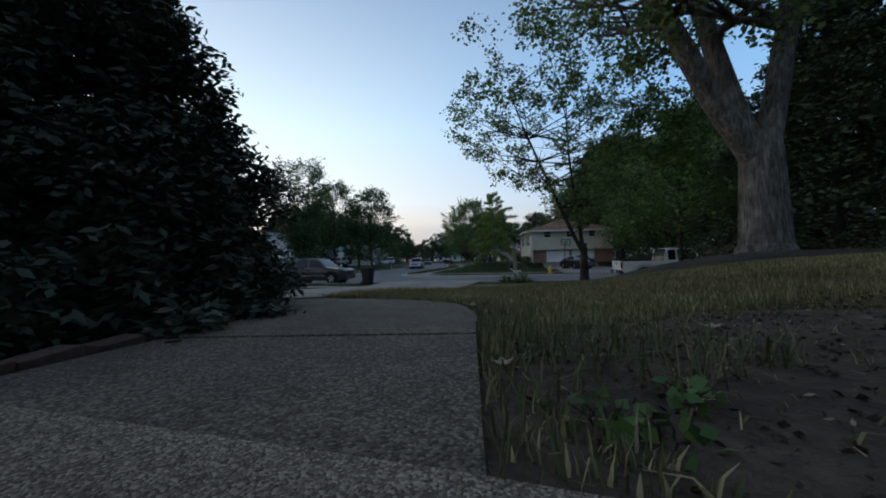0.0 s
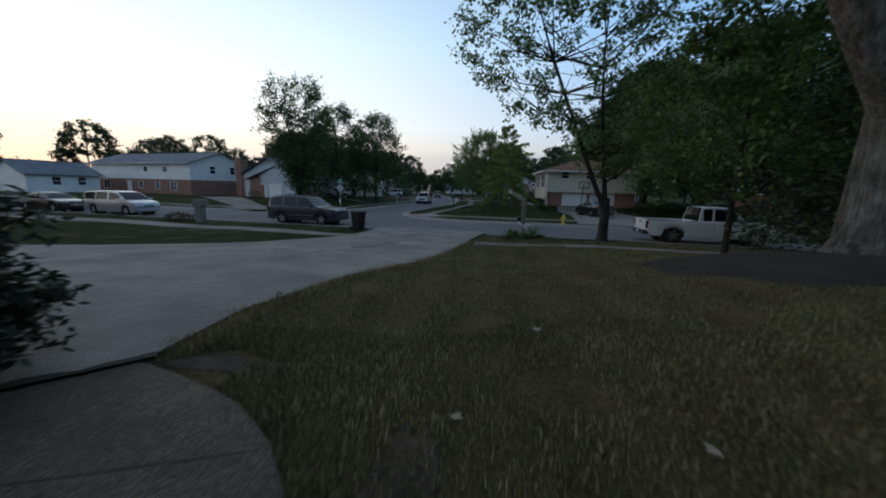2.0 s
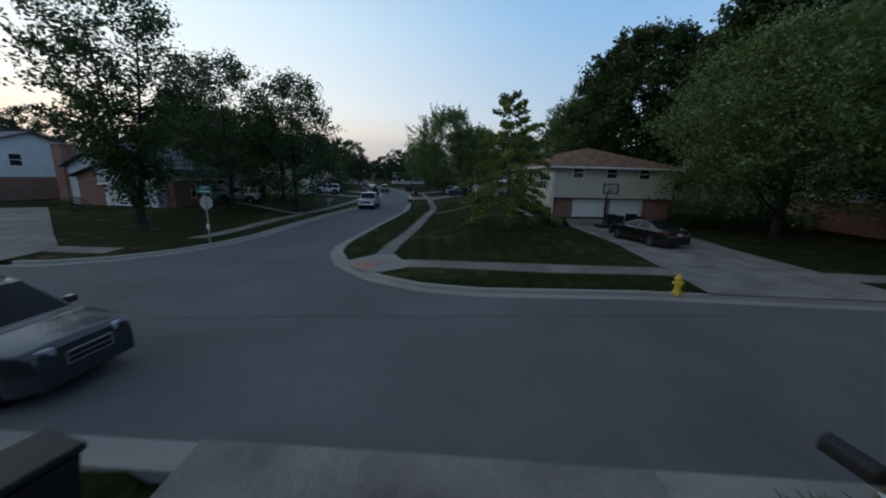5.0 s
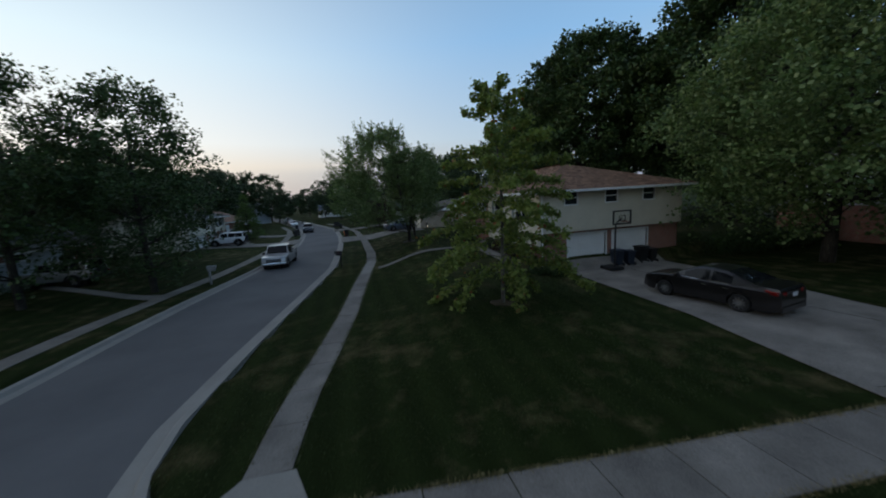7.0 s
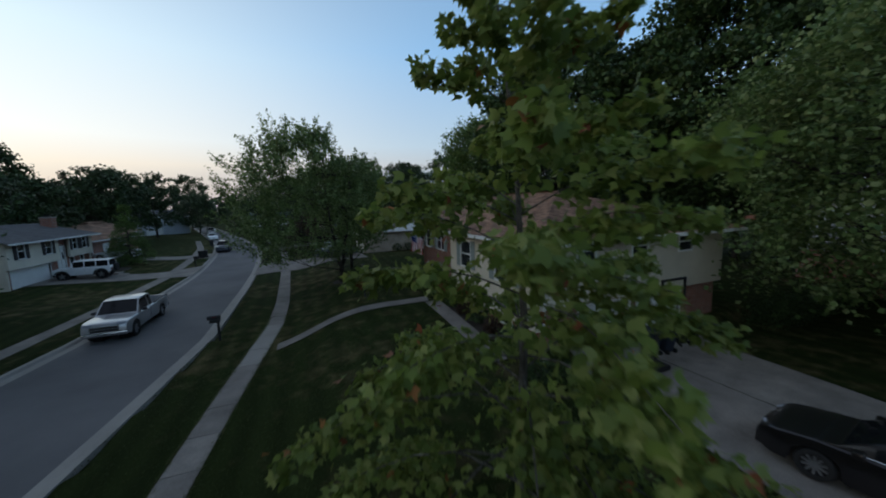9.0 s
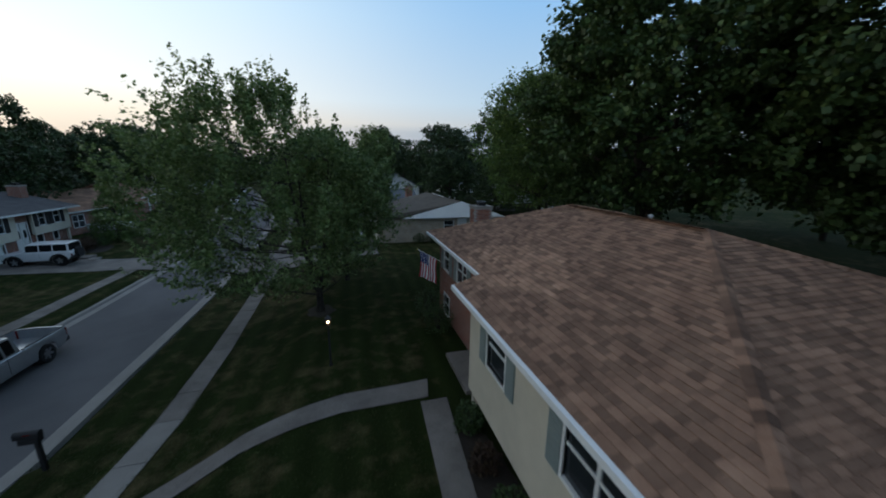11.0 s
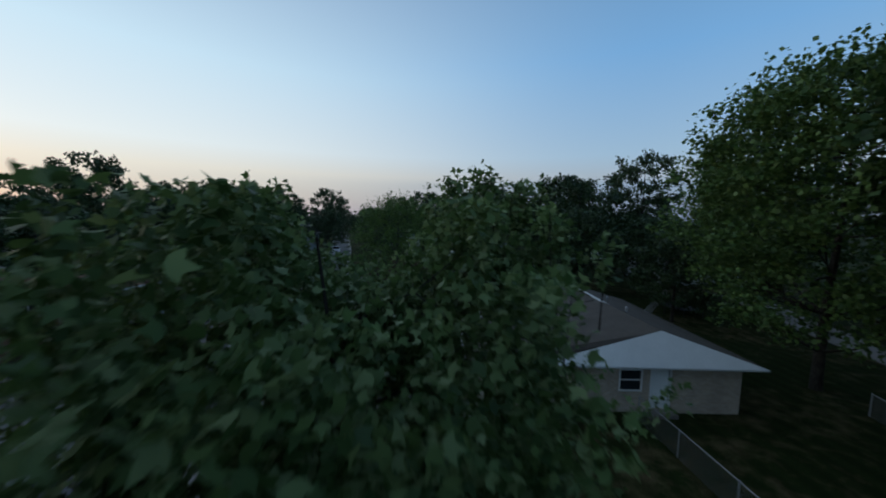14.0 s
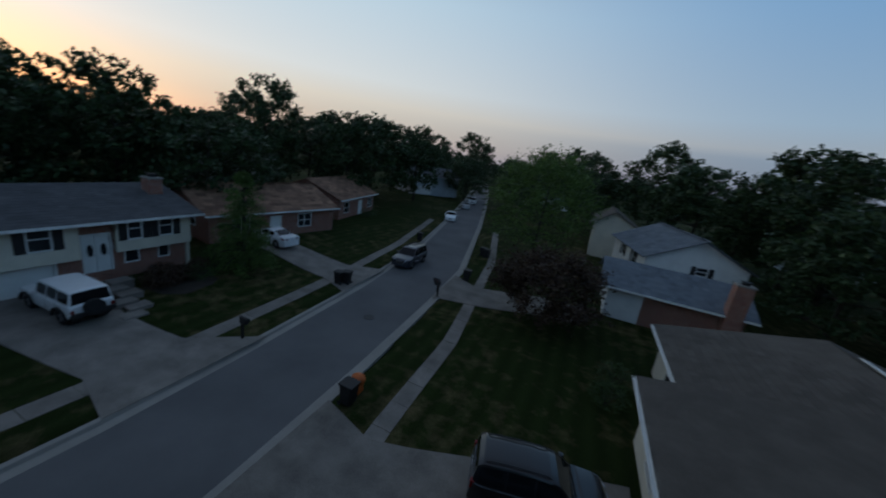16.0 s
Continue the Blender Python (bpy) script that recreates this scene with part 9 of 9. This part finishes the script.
part("tabletop", cyl(BM(), (0, 0, 0.68), (0, 0, 0.72), 0.6, None, 24), "new_concrete", tt)
for i in range(4):
    a = i * math.pi / 2 + 0.5
    part("leg", cyl(BM(), (0.4 * math.cos(a), 0.4 * math.sin(a), 0), (0.3 * math.cos(a), 0.3 * math.sin(a), 0.68), 0.025, None, 8), "white", tt)


def mesh_fence(label, a, b, h=1.15):
    """A chain-link fence: pipe posts, a top rail, wires crossing on the slant."""
    f_ = thing("chain_link_fence", label, "fence")
    ln = math.hypot(b[0] - a[0], b[1] - a[1])
    n = max(2, int(ln / 2.6))
    P_ = [(a[0] + (b[0] - a[0]) * i / n, a[1] + (b[1] - a[1]) * i / n) for i in range(n + 1)]
    for x, y in P_:
        part("post", cyl(BM(), (x, y, gz(x, y) - 0.1), (x, y, gz(x, y) + h + 0.04), 0.028, None, 8), "grey_metal", f_)
    bm = BM()
    limb(bm, [(x, y, gz(x, y) + h) for x, y in P_], 0.02, 0.02, 6)
    part("top_rail", bm, "grey_metal", f_)
    bm = BM()
    st = 0.16
    k_ = int(ln / st)
    for i in range(-int(h / st), k_):
        for sgn in (1, -1):
            s0, s1 = i * st, i * st + h
            z0_, z1_ = (0, h) if sgn > 0 else (h, 0)
            if s0 < 0:
                z0_ += (z1_ - z0_) * (-s0 / h)
                s0 = 0
            if s1 > ln:
                z1_ -= (z1_ - z0_) * ((s1 - ln) / max(1e-3, s1 - s0))
                s1 = ln
            p0 = (a[0] + (b[0] - a[0]) * s0 / ln, a[1] + (b[1] - a[1]) * s0 / ln)
            p1 = (a[0] + (b[0] - a[0]) * s1 / ln, a[1] + (b[1] - a[1]) * s1 / ln)
            limb(bm, [(*p0, gz(*p0) + z0_), (*p1, gz(*p1) + z1_)], 0.004, 0.004, 3)
    tagged(part("wire_mesh", bm, "grey_metal", f_), kind="stuff")
    return f_


mesh_fence("grey chain-link fence along the back garden", (17.9, 75.0), (17.7, 83.2))
mesh_fence("grey chain-link fence across the back gardens", (26.5, 74.5), (29.5, 84.0))
mesh_fence("grey chain-link fence far behind the gardens", (25.0, 97.0), (37.0, 112.0))
steps2 = thing("back_steps", "brick-sided back steps at the ranch house door", "steps", (19.0, 83.2, 0.4), 0)
part("step", box(BM(), -0.7, 0.7, 0.1, 0.7, -0.2, 0.38, 0.015), "concrete", steps2)
part("step", box(BM(), -0.7, 0.7, -0.3, 0.1, -0.2, 0.18, 0.015), "concrete", steps2)
tr = thing("trampoline", "round dark trampoline in the far back garden", "trampoline", (33.0, 103.0, gz(33, 103)), 0)
part("mat", cyl(BM(), (0, 0, 0.75), (0, 0, 0.8), 1.9, None, 28), "black_plastic", tr)
for i in range(6):
    a = i * math.pi / 3
    part("leg", cyl(BM(), (1.85 * math.cos(a), 1.85 * math.sin(a), 0), (1.85 * math.cos(a), 1.85 * math.sin(a), 2.3), 0.03, None, 6), "dark_metal", tr)
bm = BM()
cyl(bm, (4.4 - 4.4, 0, 0), (0, 0, 0.05), 0.35, None, 20)
mh = mesh_ob("manhole_cover", bm, "dark_metal")
mh.location = (-5.0, 92.5, -0.03)
tagged(mh, "round iron manhole cover in the street", "manhole cover")

# roof vents on the ranch and corner houses
for x, y, z in ((16.9, 63.6, 6.2), (17.0, 58.0, 6.6), (20.0, 92.0, 4.2), (19.6, 88.5, 4.4)):
    bm = BM()
    cyl(bm, (0, 0, -0.3), (0, 0, 0.3), 0.06, None, 8)
    cyl(bm, (0, 0, 0.3), (0, 0, 0.36), 0.1, 0.04, 8)
    vt = mesh_ob("roof_vent", bm, "grey_metal")
    vt.location = (x, y, z)
    tagged(vt, "small metal vent pipe on a shingle roof", "vent")

# ---- pieces: shingles of the brown roof, bricks of the chimney ----
tabs = []
for pl in planes[:3]:
    tabs += courses(None, pl, 0.145, 0.30)
tabs.sort(key=lambda t_: abs(t_[0].x - 12.0) + 0.55 * abs(t_[0].y - 58.5))
for t_ in tabs[:300]:
    bm = BM()
    o, w, h_, u, v, n, row = t_
    tab_mesh(bm, t_)
    part("shingle", bm, "shingle_brown", h1_roof)
bm = BM()
for t_ in tabs[300:] + [q for pl in planes[3:] for q in courses(None, pl, 0.29, 0.6)]:
    tab_mesh(bm, t_)
tagged(part("shingles", bm, "shingle_brown_field", h1_roof), kind="stuff")
bm = BM()
for a, b in (((10.25, 49.4, E_), (RX, 55.3, 6.95)), ((11.4, 66.7, E_), (RX, 61.0, 6.95)), ((21.9, 49.4, E_), (RX, 55.3, 6.95)), ((RX, 55.3, 6.95), (RX, 61.0, 6.95))):
    a, b = Vector(a), Vector(b)
    n = int((b - a).length / 0.2)
    for i in range(n):
        p, q = a.lerp(b, i / n), a.lerp(b, (i + 1.25) / n)
        d = (b - a).normalized()
        s = Vector((-d.y, d.x, 0)).normalized() * 0.13
        v_ = [bm.verts.new(w) for w in (p + s + Vector((0, 0, -0.012)), p + Vector((0, 0, 0.045)), p - s + Vector((0, 0, -0.012)), q - s + Vector((0, 0, -0.02)), q + Vector((0, 0, 0.03)), q + s + Vector((0, 0, -0.02)))]
        bm.faces.new((v_[0], v_[1], v_[4], v_[5]))
        bm.faces.new((v_[1], v_[2], v_[3], v_[4]))
tagged(part("ridge_cap", bm, "shingle_brown_field", h1_roof), kind="stuff")
z, row = 4.3, 0
while z < 6.16:
    for face in range(4):
        ln = 1.0 if face in (0, 2) else 0.8
        n = 5 if face in (0, 2) else 4
        for i in range(n):
            s = (i + 0.5 + (0.25 if row % 2 else -0.25)) / n * ln
            if s < 0.06 or s > ln - 0.06:
                continue
            o = new("brick", brick_data)
            o.parent = ch1
            jut = random.uniform(-0.006, 0.01)
            x, y, r_ = {0: (13.95 + s, 66.45 - 0.0 + 0.045 - jut, 0), 1: (14.95 - 0.045 + jut, 66.45 + s, 90), 2: (13.95 + s, 67.25 - 0.045 + jut, 0), 3: (13.95 + 0.045 - jut, 66.45 + s, 90)}[face]
            o.matrix_local = pose(x, y, z + 0.012, 0, 0, r_) @ Matrix.Diagonal((0.97, 1.0, 0.68, 1))
    z += 0.078
    row += 1
